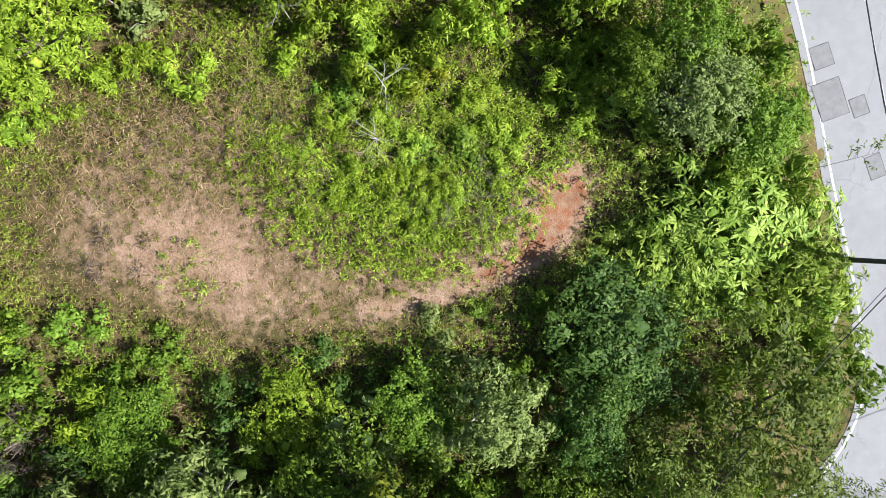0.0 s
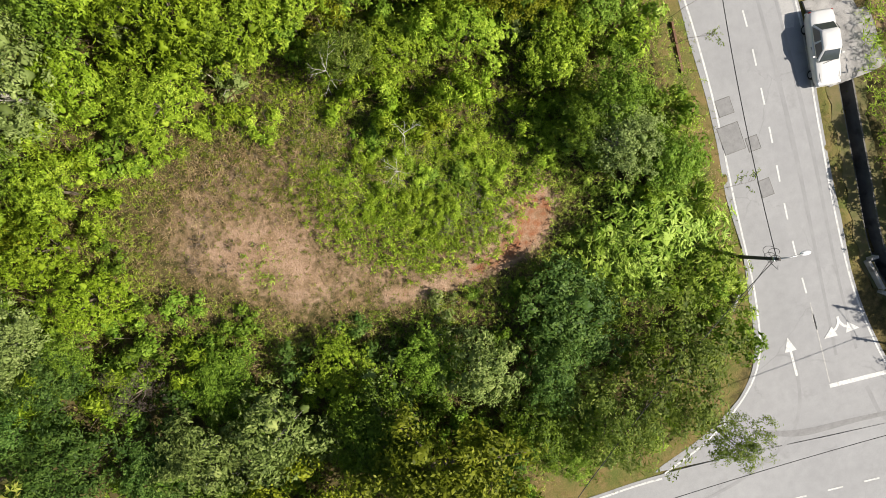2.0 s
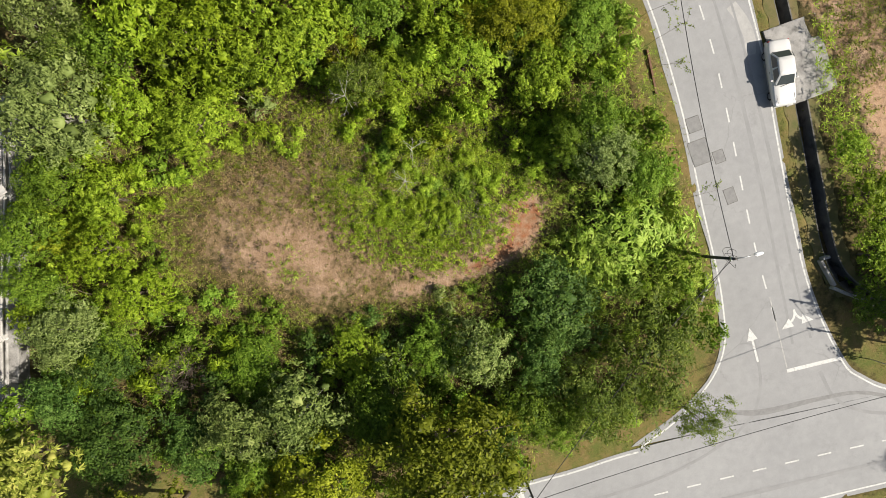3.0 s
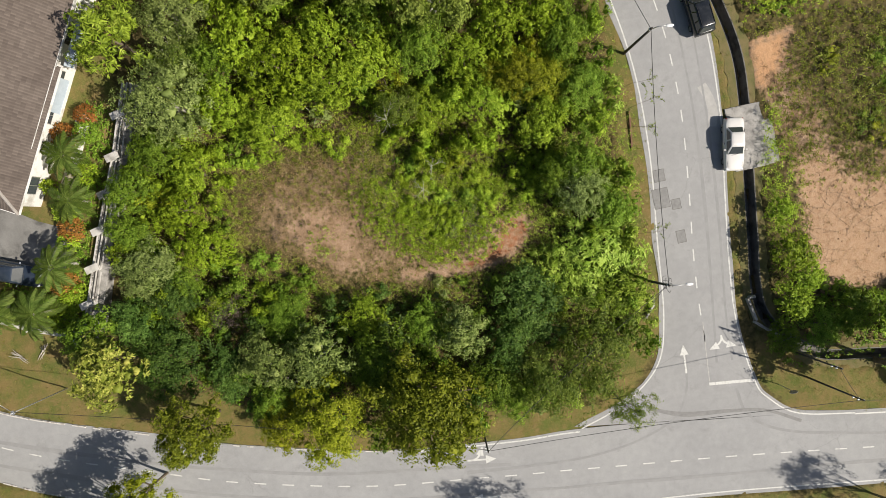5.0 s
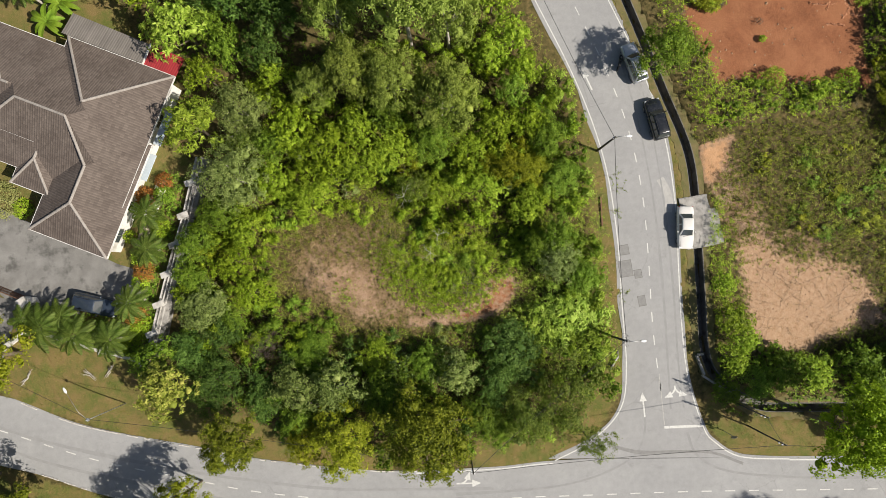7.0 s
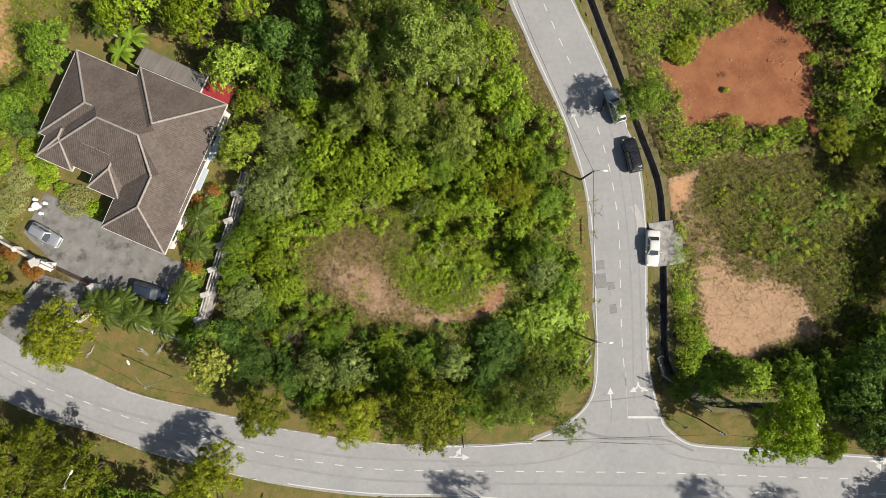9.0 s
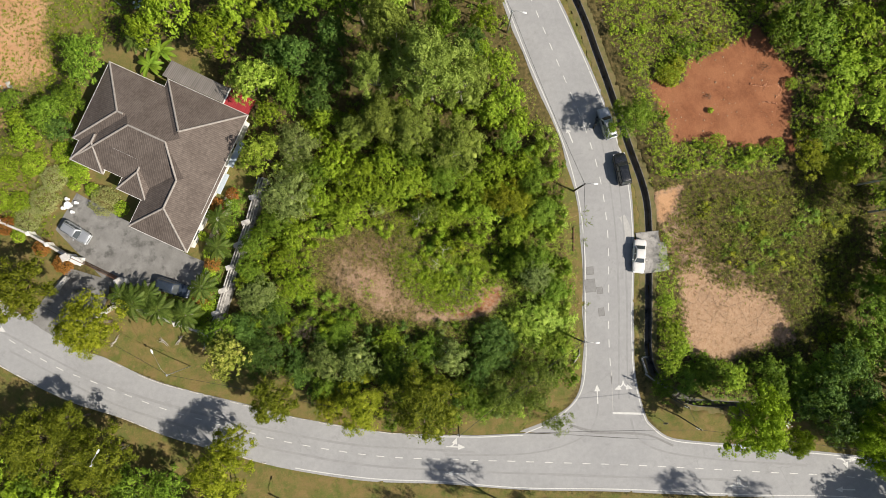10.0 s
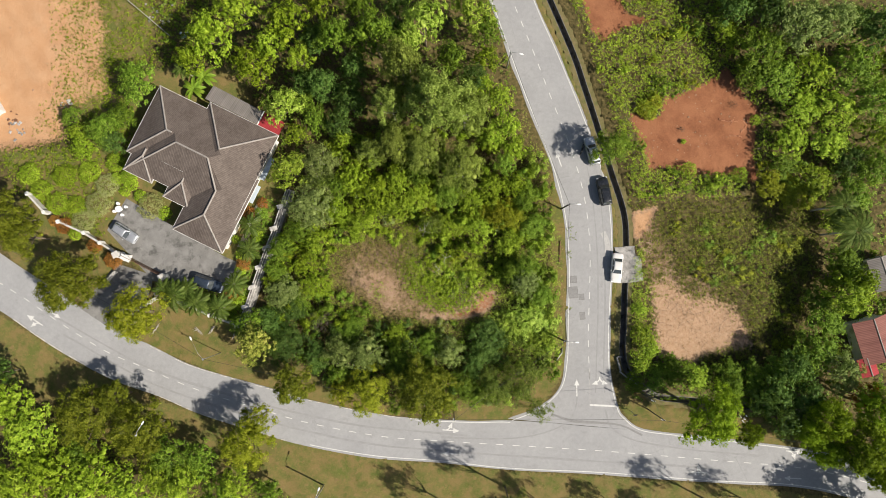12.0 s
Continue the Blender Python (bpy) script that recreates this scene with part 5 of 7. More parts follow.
carpet("undergrowth", TAN_EAST, 7, 0.0, 0.3, 0.3, 0.03, "dry", "straw over the pale soil", 30)
for seed, poly in enumerate(LAWNS):
    carpet("grass", poly, 9 if seed < 5 else 5, 0.0, 0.06, 0.15, 0.03, "grass", "short tropical grass on the verge", 40 + seed, [np.vstack([MAIN_N, MAIN_S[::-1]]), np.vstack([SIDE_W, SIDE_E[::-1]])], 0.7, "grass", tuft=3)
EAST_BELT = [(29.8, -16), (31.8, -15.5), (32.4, -6), (31.4, 0.5), (30.4, -1), (29.5, -6)]
carpet("undergrowth", EAST_BELT, 22, 0.1, 1.0, 0.34, 0.06, "bright", "tall bright grass beside the drain", 50, category="grass", flatness=0.6)
NORTH_EAST = [(20, 44), (24, 33), (28, 20), (30.2, 7.0), (46, 8), (50, 10), (52, 20), (47, 29), (52, 44)]
carpet("undergrowth", NORTH_EAST, 19, 0.1, 1.7, 0.26, 0.085, "bright", "thick yellow-green scrub round the red earth", 51, [RED_EAST, RED_NORTH])
carpet("undergrowth", NORTH_EAST, 2.5, 0.1, 1.3, 0.30, 0.05, "dead", "dead stalks in the scrub", 57, [RED_EAST, RED_NORTH])
carpet("undergrowth", [(46, 44), (72, 44), (72, -30), (44, -23), (54, -17), (60, 6), (50, 9), (52, 22)], 3, 0.1, 1.6, 0.34, 0.14, "broad", "shaded weeds under the trees", 52)
carpet("undergrowth", [(-24, 12), (-16, 18), (6, 20), (14, 21), (8, 44), (-44, 44), (-44, 31), (-30, 30)], 3, 0.1, 1.4, 0.34, 0.14, "broad", "shaded weeds under the trees", 53)
carpet("undergrowth", [(-70, -17), (-48, -28), (-33, -33), (-20, -38), (-5, -47), (-70, -47)], 4, 0.1, 1.2, 0.36, 0.10, "bright", "bright weeds under the trees", 54)
GARDEN = [(-70, 18), (-58, 18), (-52, 26), (-50, 36), (-44, 44), (-36, 44), (-30, 30), (-46, 30), (-47, 12), (-51, 8), (-51.5, 4), (-66, 11)]
carpet("undergrowth", GARDEN, 14, 0.02, 0.6, 0.24, 0.09, "bright", "garden weeds and ground cover", 55, [SOIL_WEST])
carpet("undergrowth", [(-24.4, 8), (-30.6, -9.6), (-36, -7.6), (-41, -5.4), (-40, -4.2), (-32, -5.6), (-29, -2), (-30.2, 0.6), (-25.6, 9)], 34, 0.05, 0.6, 0.22, 0.09, "broad", "ground cover between the garden palms", 58)
WEST_EDGE = [(-60, 46), (-58, 34), (-58.5, 26), (-62, 20.5), (-54, 21), (-50.5, 31), (-50, 36), (-47, 46)]
carpet("undergrowth", WEST_EDGE, 14, 0.0, 0.4, 0.24, 0.06, "bright", "patchy green weeds creeping over the orange soil", 61, blur=2.0)
carpet("undergrowth", WEST_EDGE, 6, 0.0, 0.3, 0.26, 0.03, "dry", "dry straw at the edge of the orange soil", 62, blur=2.5)
carpet("undergrowth", BARE_EAST, 4, 0.0, 0.2, 0.26, 0.03, "dry", "straw over the pale soil", 63)
carpet("undergrowth", [(32.5, -5.9), (36.3, -5.6), (41.4, -7.2), (46, -9.6), (47.6, -13.5), (44.9, -16.4), (42, -17), (45, -13), (44, -10.5), (40, -9), (34, -8)], 7, 0.0, 0.3, 0.2, 0.06, "under", "low weeds round the pale soil", 64, blur=1.0)
carpet("undergrowth", [(29.5, -22.8), (29, -17), (33, -17), (44.8, -18.4), (54, -18), (58, -27), (44, -25)], 9, 0.1, 1.3, 0.3, 0.13, "broad", "weeds along the drain", 56)
carpet("undergrowth", [(17.0, -15), (18.4, -8), (19.0, 3), (18.2, 9), (18.6, 9), (19.4, 3), (19.4, -8), (18.6, -16)], 14, 0.0, 0.2, 0.16, 0.03, "dry", "dry grass on the narrow verge", 59, blur=0.3)


def scrub():
    """Shrubs round the open field and the red earth."""
    rng = np.random.default_rng(12)
    for poly, count, kinds, hi in ((NORTH_EAST, 46, ("bright", "olive2", "broad"), 2.0), ([(46, 42), (70, 42), (70, -24), (56, -22), (60, 6), (50, 9), (52, 22)], 40, ("broad", "bright", "dark"), 2.6),
                                   ([(32, -17), (44, -18), (53, -17), (56, -24), (36, -22)], 16, ("broad", "dark"), 2.2), ([(36, 3), (59, 4.5), (56, -4), (52, -17), (48, -8), (40, -4)], 26, ("olive2", "broad"), 0.8)):
        p = np.array(poly)
        made = 0
        while made < count:
            q = np.array((rng.uniform(p[:, 0].min(), p[:, 0].max()), rng.uniform(p[:, 1].min(), p[:, 1].max())))[None]
            if inside(q, poly)[0] and not inside(q, RED_EAST)[0] and not inside(q, RED_NORTH)[0] and distance(q, DRAIN)[0] > 1.5:
                made += 1
                shrub(kinds[rng.integers(len(kinds))], q[0, 0], q[0, 1], rng.uniform(1.1, 2.0), hi * rng.uniform(0.6, 1.2), 0.05, "scrub_bush")


scrub()


def bush(name, x, y, radius, height, material, label, z=1.0, seed=0, small=0.14):
    """A clipped or rounded garden bush."""
    rng = np.random.default_rng(int(abs(x * 31 + y * 7)) + seed)
    root = thing(name, x, y, z)
    v, f = tube([(0, 0, -0.1), (0, 0, height * 0.6)], [0.06, 0.03], 6)
    mesh_of("stem", v, f, "bark", root)
    n = int(520 * radius * radius + 120)
    d = unit(rng, n)
    d[:, 2] = np.abs(d[:, 2])
    lump = 1 + 0.14 * np.sin(d[:, 0] * 6 + x) * np.cos(d[:, 1] * 7 + y)
    pos = d * (rng.uniform(0.82, 1.05, n) * lump)[:, None] * np.array((radius, radius, height * 0.75)) + np.array((0, 0, height * 0.22))
    way = d * 0.4 + unit(rng, n)
    way[:, 2] *= 0.5
    leaves("foliage", pos, way, np.array((0, 0, 1.0)) + 0.5 * d + 0.3 * unit(rng, n), small * 1.5, small * 0.8, material, root)
    return tagged(root, label, "bush")


for x, y, r, h in ((-51.6, 8.4, 1.9, 1.6), (-50.2, 11.4, 1.7, 1.6), (-43.5, 8.0, 2.0, 1.7), (-54.0, 6.0, 1.7, 1.2)):
    bush("garden_bush", x, y, r, h, "pale", "clipped round bush with pale cream-green leaves", 0.95, small=0.10)
for x, y, r in ((-47.6, 10.5, 0.8), (-46.5, 11.5, 0.9), (-45.2, 9.6, 0.9), (-41.4, 6.9, 1.0), (-48.8, 12.4, 0.9), (-55.3, 4.0, 0.9)):
    bush("garden_bush", x, y, r, 1.1, "bright", "small yellow-green garden bush", 0.95)
for x, y, r in ((-57.2, 5.4, 1.2), (-52.4, 2.2, 1.1), (-49.6, 0.0, 1.3), (-58.6, 6.2, 0.8)):
    bush("hedge_bush", x, y, r, 1.3, "rust", "bush with orange-red new leaves outside the wall", 0.6)
for x, y, r, k in ((-28.4, 6.6, 1.0, "rust"), (-27.2, 3.2, 0.9, "bright"), (-29.4, -1.2, 1.0, "rust"), (-29.9, -2.2, 0.8, "bright"), (-30.8, -5.6, 1.1, "rust"), (-30.2, -6.8, 1.2, "bright"), (-29.6, 0.4, 0.9, "bright"),
                   (-26.6, 6.6, 0.9, "broad"), (-31.6, -8.6, 1.1, "bright"), (-34.6, -7.0, 0.9, "broad"), (-39.2, -4.6, 1.0, "broad"), (-30.4, 2.6, 0.6, "bright"), (-26.4, 8.0, 0.8, "rust")):
    bush("garden_bush", x, y, r, 1.5, k, "leafy garden shrub beside the boundary wall" if k != "rust" else "garden shrub with orange and yellow leaves")
for x, y, r in ((-55, 8.5, 1.4), (-58, 8.8, 1.6), (-60.5, 11, 1.5), (-47, 12.5, 1.2), (-53, 13.5, 1.6), (-57, 13, 1.7), (-49, 15, 1.3), (-62.5, 13.5, 1.6)):
    bush("garden_bush", x, y, r, 1.4, "bright", "leafy yellow-green bush in the front garden", 0.9)


def palm(x, y, height, reach, fronds=11, z=1.0, label="garden palm with arching feather fronds"):
    """A feather palm: a ringed trunk and arching fronds, each with a rib and two rows of leaflets."""
    rng = np.random.default_rng(int(abs(x * 13 + y * 29)))
    root = thing("palm_tree", x, y, z, rng.uniform(0, 360))
    pts = [(0.02 * i, 0.01 * i, -0.2 + i * (height + 0.2) / 8) for i in range(9)]
    v, f = tube(pts, [0.15 - 0.006 * i + 0.012 * (i % 2) for i in range(9)], 8)
    mesh_of("trunk", v, f, "bark_pale", root, "", True)
    tip = Vector(pts[-1])
    for k in range(fronds):
        a = 2 * math.pi * (k / fronds) + rng.uniform(-0.15, 0.15)
        rise = rng.uniform(0.15, 0.75)
        L = 0.86 * reach * rng.uniform(0.8, 1.1)
        t = np.linspace(0, 1, 26)
        out = L * t
        zz = L * (rise * t - (0.35 + rise * 0.75) * t ** 2)
        rib = np.stack([math.cos(a) * out, math.sin(a) * out, zz], 1) + np.array(tip)
        rv, rf = tube(rib[::3], np.linspace(0.03, 0.008, len(rib[::3])), 4)
        stalk = mesh_of("frond", rv, rf, "palm", root)
        side = np.array((-math.sin(a), math.cos(a), 0))
        ahead = np.gradient(rib, axis=0)
        ahead /= np.linalg.norm(ahead, axis=1)[:, None]
        span = 0.27 * L * np.sin(np.clip(t * 0.92 + 0.1, 0, 1) * math.pi) ** 0.6
        pos, way, ln = [], [], []
        for s in (1, -1):
            for shift in (0.0, 0.5):
                base = rib[3:] - ahead[3:] * shift * L / 26
                pos.append(base)
                way.append(side * s * 0.85 + ahead[3:] * 0.55 + np.array((0, 0, -0.18)) + rng.normal(0, 0.06, (len(base), 3)))
                ln.append(span[3:])
        pos, way, ln = np.vstack(pos), np.vstack(way), np.concatenate(ln)
        leaves("leaflet", pos, way, np.tile((0, 0, 1.0), (len(pos), 1)), ln, 0.085 * L / 2.4 + 0 * ln, "palm", stalk, 0.1, 0.25)
    return tagged(root, label, "palm tree")


palm(-38.8, -5.7, 3.2, 3.0, 14)
palm(-35.5, -6.6, 3.2, 2.9, 14)
palm(-32.2, -7.7, 3.2, 2.7, 13)
palm(-29.6, -4.0, 3.4, 2.6, 13)
palm(-27.9, 0.9, 2.8, 2.4, 13)
palm(-27.3, 4.6, 2.8, 2.4, 13)
palm(-36.9, -4.6, 3.0, 2.2)
palm(-40.4, -4.4, 3.0, 2.2)
palm(-37.0, 28.0, 4.0, 2.2, 10, 0.6, "young palm with long fronds behind the house")
palm(58.7, 1.2, 8.0, 3.9, 18, 0.0, "tall coconut palm with drooping fronds")
palm(57.4, 5.0, 7.0, 3.2, 14, 0.0, "tall coconut palm with drooping fronds")


def banana(x, y, z=0.8):
    """A clump of broad arching banana leaves."""
    rng = np.random.default_rng(9)
    root = thing("banana_plant", x, y, z)
    v, f = tube([(0, 0, -0.1), (0.05, 0, 1.8)], [0.16, 0.10], 8)
    mesh_of("stem", v, f, "pale", root)
    for k in range(9):
        a = k * 0.75 + rng.uniform(-0.2, 0.2)
        t = np.linspace(0, 1, 9)
        L = rng.uniform(1.6, 2.3)
        spine = np.stack([math.cos(a) * L * t, math.sin(a) * L * t, 1.8 + L * (0.6 * t - 0.75 * t * t)], 1)
        side = np.array((-math.sin(a), math.cos(a), 0.0))
        w = 0.30 * np.sin(np.pi * np.clip(t * 0.93 + 0.05, 0, 1)) ** 0.5
        rows = [spine + side * w[:, None] + np.array((0, 0, 0.08)), spine, spine - side * w[:, None] + np.array((0, 0, 0.08))]
        verts = np.vstack(rows)
        faces = [(r * 9 + i, r * 9 + i + 1, (r + 1) * 9 + i + 1, (r + 1) * 9 + i) for r in range(2) for i in range(8)]
        mesh_of("leaf", verts, faces, "broad", root)
    return tagged(root, "banana plant with broad arching green leaves", "banana plant")


banana(-36.3, 25.6)
banana(-34.8, 27.4)


def bare_twigs(x, y, height, spread, z=0.1):
    """A leafless sapling with pale forking branches."""
    rng = np.random.default_rng(int(abs(x * 17 + y * 5)))
    root = thing("bare_sapling", x, y, z, rng.uniform(0, 360))
    v, f = tube([(0, 0, -0.2), (0.1, 0.05, height * 0.5), (spread * 0.3, 0.1, height)], [0.032, 0.025, 0.01], 6)
    mesh_of("trunk", v, f, "bark_pale", root)
    for k in range(6):
        h = height * rng.uniform(0.45, 0.95)
        a = rng.uniform(0, 6.28)
        r = spread * rng.uniform(0.5, 1.0)
        start = Vector((0.1, 0.05, h))
        end = start + Vector((math.cos(a) * r, math.sin(a) * r, 0.35 * r))
        bits = [tube([start, start.lerp(end, 0.5) + Vector((0, 0, -0.06)), end], [0.015, 0.010, 0.004], 4)]
        for s in (0.5, 0.75):
            b = start.lerp(end, s)
            c = a + rng.choice((-0.7, 0.7))
            bits.append(tube([b, b + Vector((math.cos(c), math.sin(c), 0.2)) * r * 0.4], [0.008, 0.003], 4))
        mesh_of("branch", *joined(bits), "bark_pale", root)
    return tagged(root, "bare sapling with pale forking branches", "sapling")


bare_twigs(1.4, -1.0, 4.4, 1.3)
bare_twigs(0.4, -2.6, 2.6, 1.1)
bare_twigs(-1.6, 3.0, 4.6, 1.5)
bare_twigs(-12.6, -16.4, 4.4, 1.5)
bare_twigs(-17.2, 11.6, 5.6, 1.6)


def dead_bush(x, y, r):
    """A low dead bush of grey twigs."""
    rng = np.random.default_rng(int(abs(x * 41 + y * 3)))
    root = thing("dead_bush", x, y, 0.35)
    v, f = tube([(0, 0, -0.2), (0.05, 0, 0.35)], [0.04, 0.02], 5)
    mesh_of("stem", v, f, "bark", root)
    n = int(170 * r)
    d = unit(rng, n)
    d[:, 2] = np.abs(d[:, 2])
    leaves("twig_mass", d * (0.7 * r * rng.random(n) ** 0.5)[:, None] * np.array((1, 1, 0.7)), d + 0.8 * unit(rng, n), unit(rng, n), 0.3, 0.03, "dead", root)
    return tagged(root, "low dead bush of dark twigs on bare soil", "dead bush", "dead bushes on the clearing")


for x, y, r in ((-12.2, -3.2, 0.8), (-10.4, -3.9, 0.7), (-11.2, -5.0, 0.6), (-12.9, -4.3, 0.9), (-9.2, -4.3, 0.4), (46.2, 21.6, 0.9), (38.2, 18.0, 0.5)):
    dead_bush(x, y, r)
for x, y, r in ((38.4, 16.1, 0.32), (49.4, 19.1, 0.8), (38.8, 11.6, 1.2), (46.6, 10.6, 1.2)):
    bush("weed_clump", x, y, r, r * 1.1, "bright", "clump of fresh green weeds on bare soil", 0.25, small=0.12)
for x, y, r in ((32.6, 21.4, 1.3), (33.8, 22.4, 1.4), (33.2, 20.6, 1.0)):
    bush("scrub_bush", x, y, r, 1.3, "olive2", "dull olive bush at the edge of the red earth", 0.1, small=0.16)
carpet("weed", [(-10.2, -4.8), (-8.6, -4.6), (-8.2, -6.8), (-9.8, -7.0)], 22, 0.02, 0.35, 0.2, 0.05, "whorl", "patch of fresh green weeds on the bare soil", 60)


def leaning_sapling(x, y, reach, height, turn):
    """A thin sapling that leans out over the road with a few leaves at its tips."""
    rng = np.random.default_rng(int(abs(x * 19 + y * 23)))
    root = thing("leaning_sapling", x, y, 0.05, turn)
    v, f = tube([(0, 0, -0.2), (reach * 0.3, 0.05, height * 0.6), (reach, 0.0, height)], [0.02, 0.012, 0.005], 5)
    mesh_of("trunk", v, f, "bark", root)
    for k in range(7):
        t = 0.55 + 0.07 * k
        start = Vector((reach * t, 0.02, height * (0.55 + 0.45 * t)))
        a = rng.uniform(-1.3, 1.3)
        end = start + Vector((math.cos(a), math.sin(a), rng.uniform(-0.1, 0.3))) * rng.uniform(0.4, 0.9)
        v, f = tube([start, end], [0.008, 0.003], 4)
        branch = mesh_of("branch", v, f, "bark", root)
        n = 11
        along = rng.uniform(0.3, 1.05, n)[:, None]
        pos = np.array(start) * (1 - along) + np.array(end) * along
        leaves("foliage", pos, unit(rng, n) * np.array((1, 1, 0.4)), np.array((0, 0, 1.0)) + 0.4 * unit(rng, n), 0.15, 0.06, "fine", branch)
    return tagged(root, "thin sapling with sparse leaves leaning over the road", "sapling")


for x, y, reach, height, turn in ((18.3, 3.2, 1.7, 3.6, -8), (18.2, 1.2, 2.3, 3.4, 10), (18.4, -0.2, 1.4, 3.0, -25), (17.6, -9.4, 1.8, 3.4, 5)):
    leaning_sapling(x, y, reach, height, turn)


# ---------------------------------------------------------------- the bungalow and its yard
HOUSE = pose(-31.6, 0.1, 0, 0, 0, -27.5)
EAVE, SLOPE = 4.4, 0.47


def ridge_cap(root, a, b):
    """Half-round cap tiles along a ridge or hip."""
    a, b = Vector(a), Vector(b)
    m = max(3, int((b - a).length / 0.4))
    pts = [a.lerp(b, i / m) + Vector((0, 0, 0.03)) for i in range(m + 1)]
    v, f = tube(pts, [0.12 + 0.012 * (i % 2) for i in range(m + 1)], 8)
    mesh_of("ridge_cap", v, f, "ridge", root)


def hip_block(root, u0, u1, v0, v1, eave, capped, material="roof", run=1.0):
    """Four roof slopes over a rectangle, with ridge and hip caps and a white fascia."""
    w, d = u1 - u0, v1 - v0
    half = min(w, d) / 2
    top = eave + half * SLOPE
    if w > d:
        r0, r1 = (u0 + half, (v0 + v1) / 2), (u1 - half, (v0 + v1) / 2)
        slopes = [((u0, v0), (u1, v0), r1, r0), ((u1, v1), (u0, v1), r0, r1), ((u1, v0), (u1, v1), r1), ((u0, v1), (u0, v0), r0)]
    else:
        r0, r1 = ((u0 + u1) / 2, v0 + half * run), ((u0 + u1) / 2, v1 - half)
        slopes = [((u0, v0), (u1, v0), r0), ((u1, v1), (u0, v1), r1), ((u1, v0), (u1, v1), r1, r0), ((u0, v1), (u0, v0), r0, r1)]
    for pts in slopes:
        n = len(pts)
        up = [(x, y, eave if i < 2 else top) for i, (x, y) in enumerate(pts)]
        verts = up + [(x, y, z - 0.14) for x, y, z in up]
        faces = [tuple(range(n)), tuple(range(2 * n - 1, n - 1, -1))] + [(i, n + i, n + (i + 1) % n, (i + 1) % n) for i in range(n)]
        ob = mesh_of("roof_slope", verts, faces, material, root)
        along = (Vector(up[1]) - Vector(up[0])).normalized()
        uphill = Vector((-along.y, along.x, SLOPE)).normalized()
        uv = ob.data.uv_layers.new(name="slope")
        for loop in ob.data.loops:
            p = Vector(verts[loop.vertex_index]) - Vector(up[0])
            uv.data[loop.index].uv = (p.dot(along) + 20, p.dot(uphill) + 20)
    caps = [((*r0, top), (*r1, top))] if (Vector(r0) - Vector(r1)).length > 0.3 else []
    ends = [(u0, v0), (u1, v0), (u1, v1), (u0, v1)]
    near = lambda c: min((r0, r1), key=lambda r: (r[0] - c[0]) ** 2 + (r[1] - c[1]) ** 2)
    caps += [((*c, eave), (*near(c), top)) for i, c in enumerate(ends) if i in capped]
    for a, b in caps:
        ridge_cap(root, a, b)
    for (ax, ay), (bx, by) in zip(ends, ends[1:] + ends[:1]):
        L = math.hypot(bx - ax, by - ay)
        part("fascia", box((L, 0.06, 0.2), ((ax + bx) / 2, (ay + by) / 2, eave - 0.09), math.degrees(math.atan2(by - ay, bx - ax))), "white_wall", root)


def lean_to(root, corners, material):
    """A single sloping sheet of corrugated roofing: corners with heights, the first two along the eave."""
    n = len(corners)
    verts = list(corners) + [(x, y, z - 0.06) for x, y, z in corners]
    faces = [tuple(range(n)), tuple(range(2 * n - 1, n - 1, -1))] + [(i, n + i, n + (i + 1) % n, (i + 1) % n) for i in range(n)]
    ob = mesh_of("lean_to_roof", verts, faces, material, root)
    along = (Vector(corners[1]) - Vector(corners[0])).normalized()
    uphill = along.cross(Vector((0, 0, -1)))
    uv = ob.data.uv_layers.new(name="slope")
    for loop in ob.data.loops:
        p = Vector(verts[loop.vertex_index]) - Vector(corners[0])
        uv.data[loop.index].uv = (p.dot(along) + 20, p.dot(uphill) * 0.05 + 20)
    return ob


